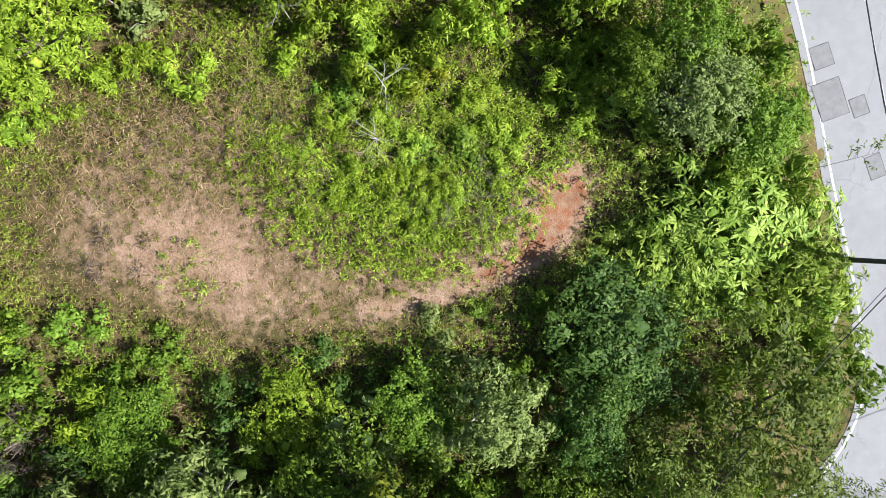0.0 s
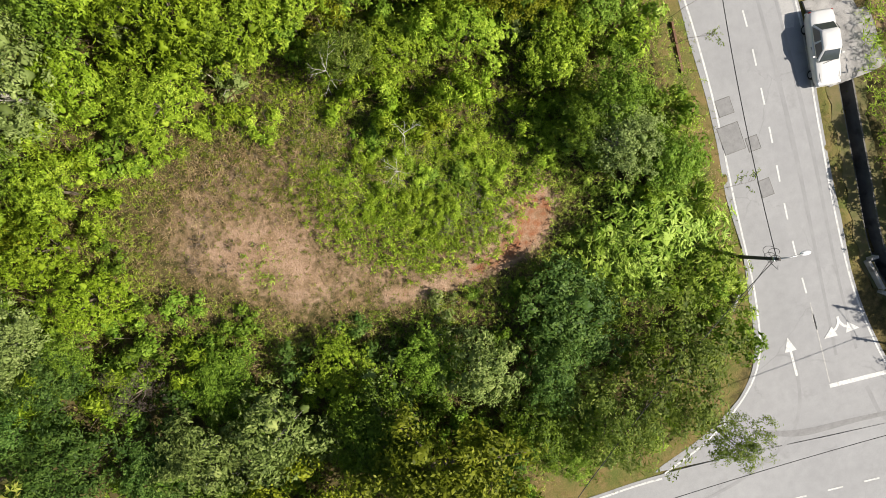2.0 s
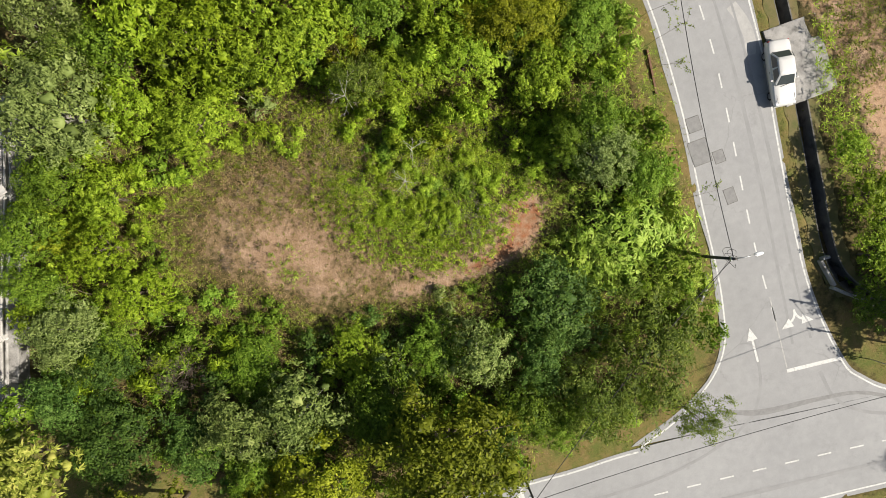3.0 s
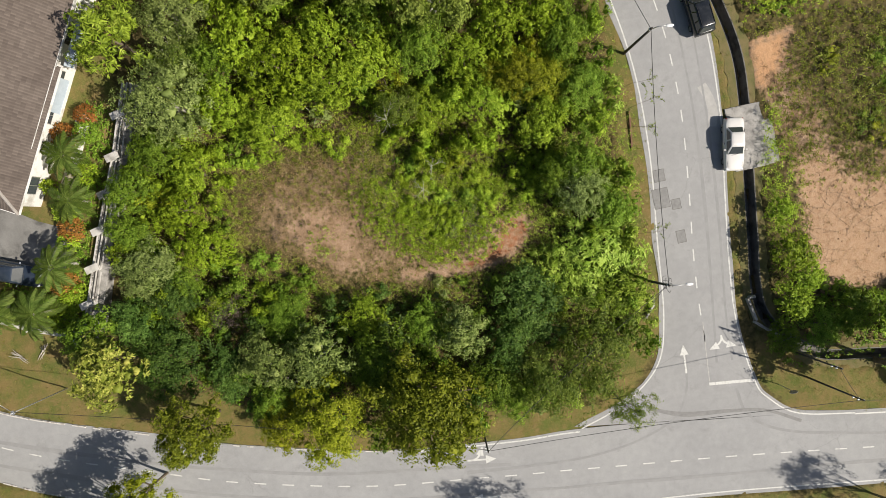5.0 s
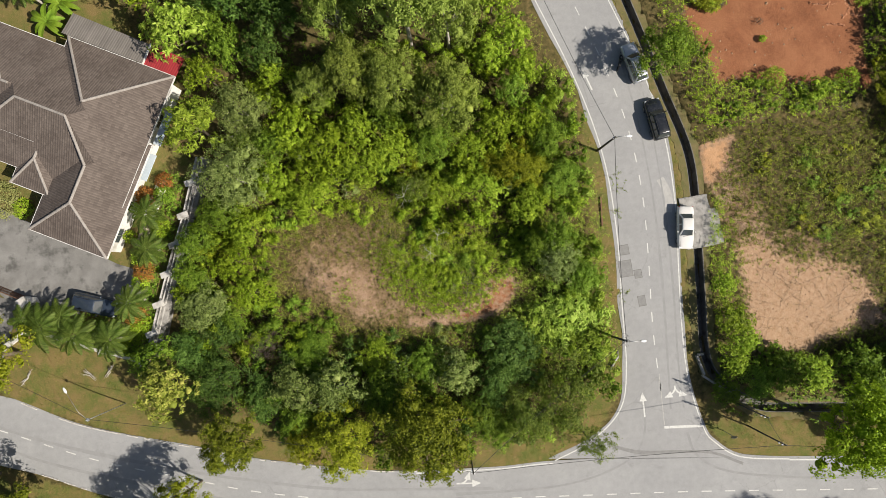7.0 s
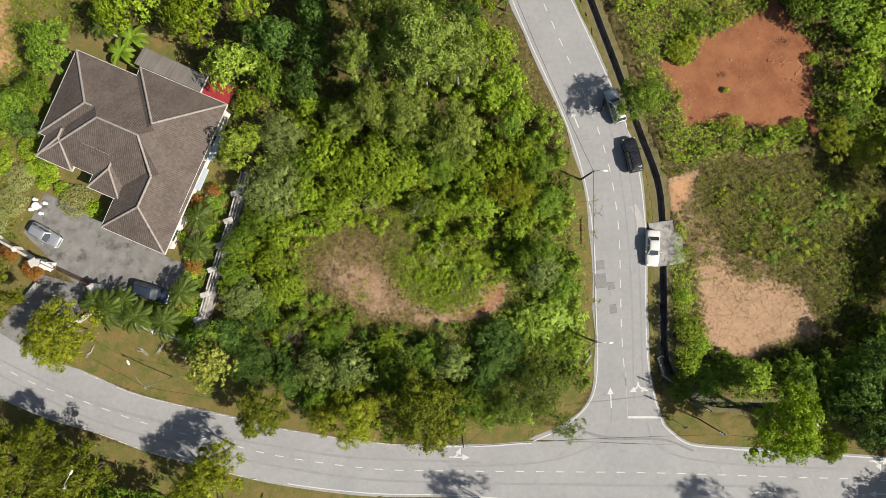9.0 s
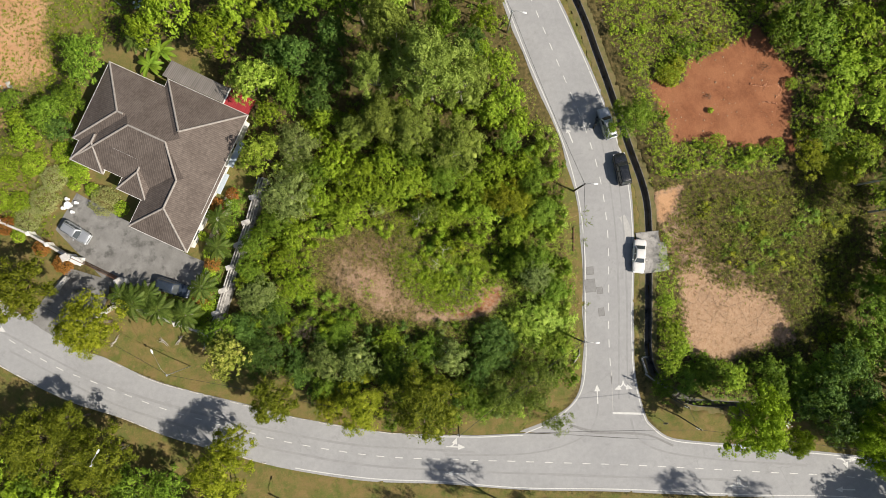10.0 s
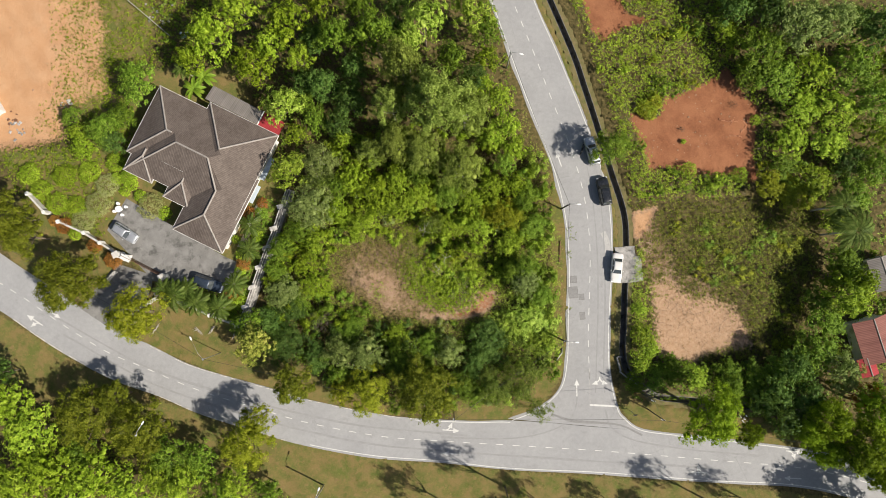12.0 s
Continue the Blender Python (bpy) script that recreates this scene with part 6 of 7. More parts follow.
def house():
    root = new("house")
    root.empty_display_size = 0.3
    root.matrix_basis = HOUSE
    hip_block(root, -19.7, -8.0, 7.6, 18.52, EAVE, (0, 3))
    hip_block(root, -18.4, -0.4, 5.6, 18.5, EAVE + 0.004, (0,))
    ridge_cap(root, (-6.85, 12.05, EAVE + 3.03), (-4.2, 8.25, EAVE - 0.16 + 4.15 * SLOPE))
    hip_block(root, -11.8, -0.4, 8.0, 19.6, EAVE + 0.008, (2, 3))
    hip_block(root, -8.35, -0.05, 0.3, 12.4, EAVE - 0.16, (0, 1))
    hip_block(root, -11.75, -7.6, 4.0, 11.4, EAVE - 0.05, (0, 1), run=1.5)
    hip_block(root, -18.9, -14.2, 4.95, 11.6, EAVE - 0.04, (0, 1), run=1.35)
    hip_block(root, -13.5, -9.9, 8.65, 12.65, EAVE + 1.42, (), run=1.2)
    lean_to(root, [(-4.3, 21.9, 3.55), (-13.0, 22.1, 3.55), (-13.0, 19.75, 3.95), (-4.3, 19.75, 3.95)], "roof_grey")
    lean_to(root, [(-0.7, 21.8, 3.45), (-4.2, 21.9, 3.45), (-4.2, 19.0, 3.9), (-0.7, 19.0, 3.9)], "roof_red")
    part("lean_to_edge", box((0.16, 2.3, 0.10), (-4.25, 20.8, 3.80), 0), "white_wall", root)
    for u0, u1, v0, v1 in ((-19.1, -1.2, 6.2, 17.9), (-7.6, -0.8, 0.8, 6.2), (-18.2, -15.0, 5.7, 6.2), (-11.3, -1.25, 17.9, 19.0)):
        part("wall", box((u1 - u0, v1 - v0, 3.3), ((u0 + u1) / 2, (v0 + v1) / 2, 0.9 + 1.65)), "white_wall", root)
    for v in (2.6, 8.5, 11.5, 15.0):
        win = part("window", box((0.08, 1.5, 1.2), (-0.78 if v < 6 else -1.18, v, 2.7), 0, 0.01), "steel", root, "window in a metal frame")
        part("pane", box((0.03, 0.64, 1.04), (-0.73 if v < 6 else -1.13, v - 0.36, 2.7)), "glass_dark", win)
        part("pane", box((0.03, 0.64, 1.04), (-0.73 if v < 6 else -1.13, v + 0.36, 2.7)), "glass_dark", win)
    for u in (-6.2, -3.2):
        win = part("window", box((1.5, 0.08, 1.2), (u, 0.78, 2.7), 0, 0.01), "steel", root, "window in a metal frame")
        part("pane", box((0.64, 0.03, 1.04), (u - 0.36, 0.73, 2.7)), "glass_dark", win)
        part("pane", box((0.64, 0.03, 1.04), (u + 0.36, 0.73, 2.7)), "glass_dark", win)
    # the awnings and paved strip on the side that faces the boundary wall
    for v0, v1 in ((12.6, 16.2), (8.8, 11.6)):
        part("awning", box((0.8, v1 - v0, 0.06), (-0.05, (v0 + v1) / 2, 3.5), 0, 0.01), "awning", root, "pale blue corrugated awning over the side door")
    part("side_step", box((1.2, 4.0, 0.18), (0.6, 7.2, 1.06), 0, 0.02), "white_wall", root, "white tiled step beside the house")
    part("side_step", box((1.0, 3.2, 0.14), (0.8, 3.4, 1.05), 0, 0.02), "sand", root, "sand-coloured paving beside the house")
    tagged(root, "single-storey bungalow with a brown tiled hip roof", "house")


M["glass_dark"] = speckled("glass_dark", (0.045, 0.055, 0.06), (0.06, 0.07, 0.075), 3.0, 40.0, 0.05, 0.0, 0.001, spec=0.8)
M["awning"] = speckled("awning", (0.42, 0.50, 0.55), (0.55, 0.62, 0.66), 2.0, 40.0, 0.4, 0.05, 0.002)
M["sand"] = speckled("sand", (0.42, 0.36, 0.25), (0.52, 0.46, 0.34), 2.0, 40.0, 0.9, 0.1, 0.005)
M["gate_brown"] = speckled("gate_brown", (0.12, 0.055, 0.03), (0.20, 0.10, 0.055), 3.0, 50.0, 0.6, 0.2, 0.004)
M["pillar_cap"] = speckled("pillar_cap", (0.46, 0.44, 0.40), (0.60, 0.58, 0.54), 2.5, 40.0, 0.85, 0.2, 0.006, stain=(0.25, 0.24, 0.21))
house()


def draped(name, a, b, c, d, n, lift, material, label, category):
    """A paved sheet between four corners that follows the ground."""
    s, t = np.meshgrid(np.linspace(0, 1, n), np.linspace(0, 1, n))
    s, t = s.ravel()[:, None], t.ravel()[:, None]
    p = (1 - s) * (1 - t) * np.array(a) + s * (1 - t) * np.array(b) + s * t * np.array(c) + (1 - s) * t * np.array(d)
    z = height_at(p) + lift
    idx = np.arange(n * n).reshape(n, n)
    faces = np.stack([idx[:-1, :-1], idx[:-1, 1:], idx[1:, 1:], idx[1:, :-1]], -1).reshape(-1, 4)
    ob = mesh_of(name, np.column_stack([p, z]), faces.tolist(), material, None, "", True)
    return tagged(ob, label, category, kind="structure")


draped("driveway", (-50.6, 4.6), (-47.6, 9.4), (-32.4, 0.0), (-43.6, -3.4), 40, 0.03, "drive", "grey stained concrete driveway in front of the house", "driveway")
draped("driveway", (-43.6, -3.4), (-32.4, 0.0), (-29.2, -1.4), (-31.4, -5.2), 30, 0.034, "drive", "grey stained concrete driveway in front of the house", "driveway")
draped("driveway", (-55.6, -7.4), (-49.6, -0.6), (-43.4, -2.6), (-47.6, -12.4), 60, 0.05, "drive", "grey asphalt ramp from the road up to the gate", "driveway")


def boundary():
    """The east boundary: a low wall with a rail and broad capped pillars."""
    root = thing("boundary_wall", -27, -1.6, 0)
    inv = root.matrix_basis.inverted()
    stops = [(-22.6, 10.2), (-23.6, 7.4), (-24.7, 4.1), (-25.9, 1.2), (-27.0, -1.7), (-28.1, -4.7), (-29.1, -7.6), (-30.2, -10.4)]
    for (x, y) in stops[1:]:
        p = inv @ Vector((x, y, 0))
        shaft = part("pillar", box((0.5, 0.5, 2.3), (p.x, p.y, 1.15), 20, 0.03), "white_wall", root)
        part("pillar_cap", box((1.15, 0.62, 0.12), (p.x + 0.2, p.y, 2.36), 15, 0.03), "pillar_cap", shaft)
    for (ax, ay), (bx, by) in zip(stops[:-1], stops[1:]):
        m = inv @ Vector(((ax + bx) / 2, (ay + by) / 2, 0))
        L, turn = math.hypot(bx - ax, by - ay), math.degrees(math.atan2(by - ay, bx - ax))
        part("wall_panel", box((L - 0.4, 0.16, 1.7), (m.x, m.y, 0.85), turn, 0.02), "concrete", root)
        side = Vector((math.cos(radians(turn + 90)), math.sin(radians(turn + 90)), 0))
        for off, z, w in ((0.0, 1.95, 0.13), (0.34, 1.90, 0.12), (0.68, 1.86, 0.12)):
            part("rail", box((L - 0.3, w, 0.06), (m.x + side.x * off, m.y + side.y * off, z), turn, 0.01), "pillar_cap", root)
        part("footing", box((L, 0.85, 1.3), (m.x + side.x * 0.5, m.y + side.y * 0.5, 0.6), turn, 0.03), "slab", root)
        for k in range(int(L / 0.45)):
            s = (k + 0.5) * 0.45 / L - 0.5
            part("baluster", box((0.05, 0.05, 0.5), (m.x + (bx - ax) * s, m.y + (by - ay) * s, 1.75), turn), "white_wall", root)
    tagged(root, "boundary wall with grey panels, pale double rails and broad white pillars", "wall")


boundary()


def low_wall(stops, height, material, label, pillars=True, thick=0.18, base=0.55):
    """A garden wall along stops, with a pillar at each."""
    root = thing("garden_wall", *stops[0], 0)
    inv = root.matrix_basis.inverted()
    for (ax, ay), (bx, by) in zip(stops[:-1], stops[1:]):
        m = inv @ Vector(((ax + bx) / 2, (ay + by) / 2, 0))
        L, turn = math.hypot(bx - ax, by - ay), math.degrees(math.atan2(by - ay, bx - ax))
        part("wall_panel", box((L, thick, height), (m.x, m.y, base + height / 2 - 0.25), turn, 0.02), material, root)
        part("coping", box((L, thick + 0.12, 0.09), (m.x, m.y, base + height - 0.22), turn, 0.02), "pillar_cap", root)
    if pillars:
        for x, y in stops:
            p = inv @ Vector((x, y, 0))
            part("pillar", box((0.5, 0.5, height + 0.35), (p.x, p.y, base + height / 2 - 0.2), 25, 0.03), "white_wall", root)
    return tagged(root, label, "wall")


low_wall([(-30.2, -10.4), (-34.5, -8.8), (-38.5, -7.0), (-42.5, -5.4)], 1.6, "white_wall", "white garden wall behind the palms, half hidden by leaves")
low_wall([(-42.5, -5.4), (-41.9, -2.6)], 1.7, "white_wall", "short white wall beside the gate")
low_wall([(-48.9, 1.0), (-51.3, 2.6), (-53.8, 4.2), (-57.7, 6.0)], 1.4, "white_wall", "white garden wall overgrown with bushes")
low_wall([(-59.9, 7.5), (-62.5, 10.4)], 1.4, "white_wall", "white slatted garden wall at the corner")
low_wall([(-51.0, -3.4), (-49.5, -1.8)], 0.7, "concrete", "low concrete wall beside the ramp", False, 0.3, 0.3)
low_wall([(-43.3, -6.1), (-45.9, -7.6)], 0.5, "white_wall", "low white wall beside the ramp", False, 0.4, 0.3)


def gate():
    """A long sliding gate of brown rails and bars between two posts."""
    a, b = Vector((-41.8, -2.5, 1.0)), Vector((-47.4, 0.5, 1.0))
    mid = (a + b) / 2
    turn = math.degrees(math.atan2(b.y - a.y, b.x - a.x))
    root = thing("sliding_gate", mid.x, mid.y, 1.0, turn)
    L = (b - a).length
    for z in (0.12, 0.85, 1.6):
        part("rail", box((L, 0.07, 0.09), (0, 0, z), 0, 0.01), "gate_brown", root)
    for k in range(int(L / 0.16)):
        part("bar", box((0.05, 0.03, 1.5), (-L / 2 + 0.1 + k * 0.16, 0, 0.86)), "gate_brown", root)
    for s in (-1, 1):
        part("end_post", box((0.1, 0.1, 1.75), (s * L / 2, 0, 0.85), 0, 0.01), "gate_brown", root)
    tagged(root, "long brown metal sliding gate across the driveway", "gate")
    for x, y in ((-41.3, -2.9), (-48.2, 0.7)):
        post = thing("gate_pillar", x, y, 0.8, 25)
        shaft = part("shaft", box((0.7, 0.7, 2.1), (0, 0, 1.0), 0, 0.03), "white_wall", post)
        part("pillar_cap", box((0.95, 0.95, 0.14), (0, 0, 2.1), 0, 0.03), "pillar_cap", shaft)
        tagged(post, "square white gate pillar with a stone cap", "gate pillar", "gate pillars")
    hood = thing("letterbox_canopy", -47.0, 0.2, 0.8, -27)
    part("post", box((0.3, 1.0, 1.7), (0, 0, 0.8), 0, 0.02), "white_wall", hood)
    part("canopy", box((1.6, 0.8, 0.12), (0.1, 0, 1.7), 0, 0.02), "white_wall", hood)
    tagged(hood, "white letterbox canopy beside the gate", "letterbox")


gate()


def patio_set():
    """A round white garden table and its seats."""
    bm = bmesh.new()
    bmesh.ops.create_cone(bm, cap_ends=True, segments=24, radius1=0.5, radius2=0.5, depth=0.05, matrix=pose(0, 0, 0.72))
    root = thing("garden_table", -48.4, 7.7, 1.02)
    part("tabletop", bm, "lamp_white", root)
    v, f = tube([(0, 0, 0), (0, 0, 0.35), (0, 0, 0.70)], [0.22, 0.08, 0.14], 12)
    mesh_of("pedestal", v, f, "lamp_white", root)
    tagged(root, "round white garden table on a pedestal", "table")
    first = None
    for a in (20, 110, 200, 290):
        m = pose(-48.4 + 0.95 * math.cos(radians(a)), 7.7 + 0.95 * math.sin(radians(a)), 1.02, 0, 0, a)
        if first is None:
            first = new("garden_stool")
            first.matrix_basis = m
            bm = bmesh.new()
            bmesh.ops.create_cone(bm, cap_ends=True, segments=16, radius1=0.23, radius2=0.23, depth=0.07, matrix=pose(0, 0, 0.42))
            part("seat", bm, "lamp_white", first)
            v, f = tube([(0, 0, 0), (0, 0, 0.2), (0, 0, 0.40)], [0.17, 0.1, 0.15], 10)
            mesh_of("base", v, f, "lamp_white", first)
            tagged(first, "small white garden stool beside the table", "stool", "stools round the garden table")
        else:
            copy_thing(first, m)


patio_set()


# ---------------------------------------------------------------- vehicles
def car_paint(name, colour, rough=0.25, metal=0.0):
    m = Nodes(name)
    dust = m.ramp(m.noise(2.5, 5.0, 0.6), [(0.45, (0, 0, 0)), (0.8, (1, 1, 1))])
    c = m.mix(m.maths("MULTIPLY", dust, 0.25), colour, tuple(v * 0.6 + 0.09 for v in colour))
    m.bsdf.inputs["Coat Weight"].default_value = 0.6
    m.bsdf.inputs["Coat Roughness"].default_value = 0.08
    return m.finish(c, rough, metal, 0.5)


M["paint_white"] = car_paint("paint_white", (0.66, 0.65, 0.62))
M["paint_black"] = car_paint("paint_black", (0.012, 0.014, 0.017))
M["paint_silver"] = car_paint("paint_silver", (0.46, 0.48, 0.50), 0.3, 0.5)
M["paint_blue"] = car_paint("paint_blue", (0.035, 0.05, 0.075), 0.25, 0.3)
M["tyre"] = speckled("tyre", (0.012, 0.012, 0.012), (0.025, 0.025, 0.024), 6.0, 60.0, 0.85, 0.2, 0.004)
M["rim"] = speckled("rim", (0.35, 0.36, 0.36), (0.48, 0.49, 0.49), 6.0, 60.0, 0.35, 0.05, 0.002, 0.9)
M["lens"] = speckled("lens", (0.62, 0.64, 0.66), (0.75, 0.77, 0.78), 6.0, 60.0, 0.12, 0.0, 0.001)
M["lens_red"] = speckled("lens_red", (0.30, 0.015, 0.015), (0.38, 0.03, 0.025), 6.0, 60.0, 0.15, 0.0, 0.001)
M["trim_black"] = speckled("trim_black", (0.015, 0.015, 0.016), (0.03, 0.03, 0.03), 6.0, 60.0, 0.5, 0.1, 0.002)


def loft(sections, closed=True):
    """Vertices and faces through rings of the same number of points."""
    n = len(sections[0])
    verts = [p for ring in sections for p in ring]
    faces = []
    for i in range(len(sections) - 1):
        for k in range(n if closed else n - 1):
            a, b = i * n + k, i * n + (k + 1) % n
            faces.append((a, b, b + n, a + n))
    faces += [tuple(range(n))[::-1], tuple(range((len(sections) - 1) * n, len(sections) * n))]
    return verts, faces


def car(x, y, turn, paint, label, length=4.4, width=1.70, height=1.42, style="sedan", z=0.03, category="car"):
    """A car that faces along turn degrees: body, cabin, glass, wheels, lamps, mirrors and bumpers."""
    root = thing("car", x, y, z, turn)
    L, W, H = length, width / 2, height
    belt = 0.60 * H
    # the lower body: rings across the car from tail to nose
    if style == "sedan":
        shape = [(-0.50, 0.80, 0.36, 0.58), (-0.47, 0.93, 0.26, 0.63), (-0.38, 1.0, 0.22, 0.64), (-0.15, 1.0, 0.20, 0.63), (0.12, 1.0, 0.20, 0.62), (0.28, 0.99, 0.21, 0.59), (0.40, 0.95, 0.22, 0.55), (0.47, 0.86, 0.26, 0.50), (0.50, 0.70, 0.34, 0.46)]
        cab = (-0.33, 0.20, -0.20, 0.055)
    else:
        shape = [(-0.50, 0.86, 0.34, 0.62), (-0.48, 0.95, 0.24, 0.64), (-0.38, 1.0, 0.20, 0.64), (-0.15, 1.0, 0.20, 0.63), (0.12, 1.0, 0.20, 0.62), (0.28, 0.99, 0.21, 0.60), (0.40, 0.95, 0.22, 0.57), (0.47, 0.86, 0.26, 0.52), (0.50, 0.70, 0.34, 0.46)]
        cab = (-0.485, 0.21, -0.41, 0.07)
    rings = []
    for sx, sw, lo, hi in shape:
        w, zl, zh = W * sw, lo * H, hi * H
        half = [(w * 0.86, zl), (w * 0.98, zl + 0.10), (w, (zl + zh) / 2), (w * 0.97, zh - 0.07), (w * 0.86, zh), (w * 0.45, zh + 0.025)]
        rings.append([(sx * L, py, pz) for py, pz in half] + [(sx * L, -py, pz) for py, pz in reversed(half)])
    v, f = loft(rings)
    body = mesh_of("body", v, f, paint, root, "", True)
    # the cabin: a frustum with a domed roof
    r0, f0, r1, f1 = (c * L for c in cab)
    wb, wt = W * 0.90, W * 0.70
    base, roof_z = 0.60 * H, H
    rings = []
    for t in np.linspace(0, 1, 5):
        zz = base + (roof_z - 0.06 - base) * t
        a, b, w = r0 + (r1 - r0) * t, f0 + (f1 - f0) * t, wb + (wt - wb) * t
        c = 0.10
        rings.append([(a, -w + c, zz), (a, w - c, zz), (a + c, w, zz), (b - c, w, zz), (b, w - c, zz), (b, -w + c, zz), (b - c, -w, zz), (a + c, -w, zz)])
    mid = (r1 + f1) / 2
    for s, dz in ((0.90, 0.04), (0.55, 0.06)):
        rings.append([(mid + (px - mid) * s, py * s, roof_z - 0.06 + dz) for px, py, _ in rings[4]])
    v, f = loft(rings)
    cabin = mesh_of("cabin", v, f, paint, root, "", True)

    def pane(name, pts):
        p = [Vector(q) for q in pts]
        nrm = (p[1] - p[0]).cross(p[3] - p[0]).normalized()
        mid_p = sum(p, Vector()) / 4
        if nrm.dot(mid_p - Vector(((r0 + f0) / 2, 0, base))) < 0:
            nrm = -nrm
        top = [mid_p + (q - mid_p) * 0.98 + nrm * 0.018 for q in p]
        low = [q - nrm * 0.05 for q in top]
        mesh_of(name, top + low, [(0, 1, 2, 3), (7, 6, 5, 4)] + [(i, 4 + i, 4 + (i + 1) % 4, (i + 1) % 4) for i in range(4)], "glass_dark", cabin)

    def on(t, end):
        return (r0 + (r1 - r0) * t if end == "r" else f0 + (f1 - f0) * t), wb + (wt - wb) * t, base + (roof_z - 0.06 - base) * t

    for end, name in (("f", "windscreen"), ("r", "rear_window")):
        xa, wa, za = on(0.10, end)
        xb, wbb, zb = on(0.93, end)
        pane(name, [(xa, -wa + 0.12, za), (xa, wa - 0.12, za), (xb, wbb - 0.12, zb), (xb, -wbb + 0.12, zb)])
    for s in (1, -1):
        lo, hi = 0.15, 0.88
        (ra, w0, z0), (rb, w1, z1) = on(lo, "r"), on(hi, "r")
        fa, fb = on(lo, "f")[0], on(hi, "f")[0]
        cuts = (0.04, 0.47, 0.53, 0.95) if style == "sedan" else (0.05, 0.30, 0.34, 0.63, 0.67, 0.95)
        for i in range(0, len(cuts), 2):
            a, b = cuts[i], cuts[i + 1]
            pane("side_window", [(ra + (fa - ra) * a, s * w0, z0), (ra + (fa - ra) * b, s * w0, z0), (rb + (fb - rb) * b, s * w1, z1), (rb + (fb - rb) * a, s * w1, z1)])
        part("mirror", box((0.12, 0.20, 0.13), (f0 - 0.42, s * (W + 0.08), base + 0.06), 0, 0.03), paint, root)
        part("headlamp", box((0.22, 0.34, 0.13), (L * 0.462, s * W * 0.68, 0.47 * H), s * -14, 0.03), "lens", root)
        part("tail_lamp", box((0.10, 0.30, 0.15), (-L * 0.482, s * W * 0.72, 0.54 * H), s * 10, 0.03), "lens_red", root)
        for px in (-0.30, 0.315):
            bm = bmesh.new()
            bmesh.ops.create_cone(bm, cap_ends=True, segments=20, radius1=0.30, radius2=0.30, depth=0.20, matrix=pose(px * L, s * (W - 0.15), 0.30, 90, 0, 0))
            bmesh.ops.bevel(bm, geom=[e for e in bm.edges if len(e.link_faces) == 2 and abs(e.calc_face_angle(0)) > 1], offset=0.03, segments=2, affect="EDGES")
            wheel = part("wheel", bm, "tyre", root)
            bm = bmesh.new()
            bmesh.ops.create_cone(bm, cap_ends=True, segments=16, radius1=0.19, radius2=0.17, depth=0.05, matrix=pose(px * L, s * (W - 0.052), 0.30, 90, 0, 0))
            part("rim", bm, "rim", wheel)
    part("front_bumper", box((0.16, W * 1.7, 0.16), (L * 0.485, 0, 0.27 * H), 0, 0.05), paint, root)
    part("rear_bumper", box((0.16, W * 1.75, 0.18), (-L * 0.485, 0, 0.30 * H), 0, 0.05), paint, root)
    part("grille", box((0.06, W * 0.8, 0.12), (L * 0.495, 0, 0.41 * H), 0, 0.02), "trim_black", root)
    if style != "sedan":
        for s in (1, -1):
            part("roof_rail", box((1.5, 0.04, 0.04), ((r1 + f1) / 2 - 0.1, s * (wt - 0.08), H + 0.01), 0, 0.01), "trim_black", root)
    hood = shape[5][3] * H
    for s in (1, -1):
        part("bonnet_seam", box((L * 0.24, 0.012, 0.012), (L * 0.345, s * W * 0.74, hood - 0.005 if style != "sedan" else hood - 0.02), s * -3), "trim_black", root)
        part("door_handle", box((0.16, 0.03, 0.03), (-0.02 * L, s * (W + 0.004), 0.52 * H), 0, 0.008), "trim_black", root)
    part("number_plate", box((0.02, 0.42, 0.11), (-L * 0.506, 0, 0.42 * H), 0, 0.004), "trim_black", root)
    part("wiper", box((0.03, 0.9, 0.02), (f0 - 0.03, 0.1, base + 0.06), 12, 0.005), "trim_black", root)
    return tagged(root, label, category)


car(27.35, -3.1, -97, "paint_white", "white four-door saloon parked half on the concrete slab", 4.5, 1.70, 1.40, z=0.08)
car(25.8, 8.7, 99, "paint_black", "black sport utility car parked half on the grass verge", 4.35, 1.82, 1.68, "suv")
car(24.2, 15.0, 104, "paint_silver", "silver-grey car parked in the shade of a tree", 4.3, 1.72, 1.55, "suv")
car(-47.4, 4.0, -34, "paint_silver", "silver hatchback parked on the driveway", 4.0, 1.66, 1.52, "suv", 1.03)
car(-34.7, -4.0, -20, "paint_blue", "dark blue car parked under the palms", 4.6, 1.80, 1.62, "suv", 1.03)


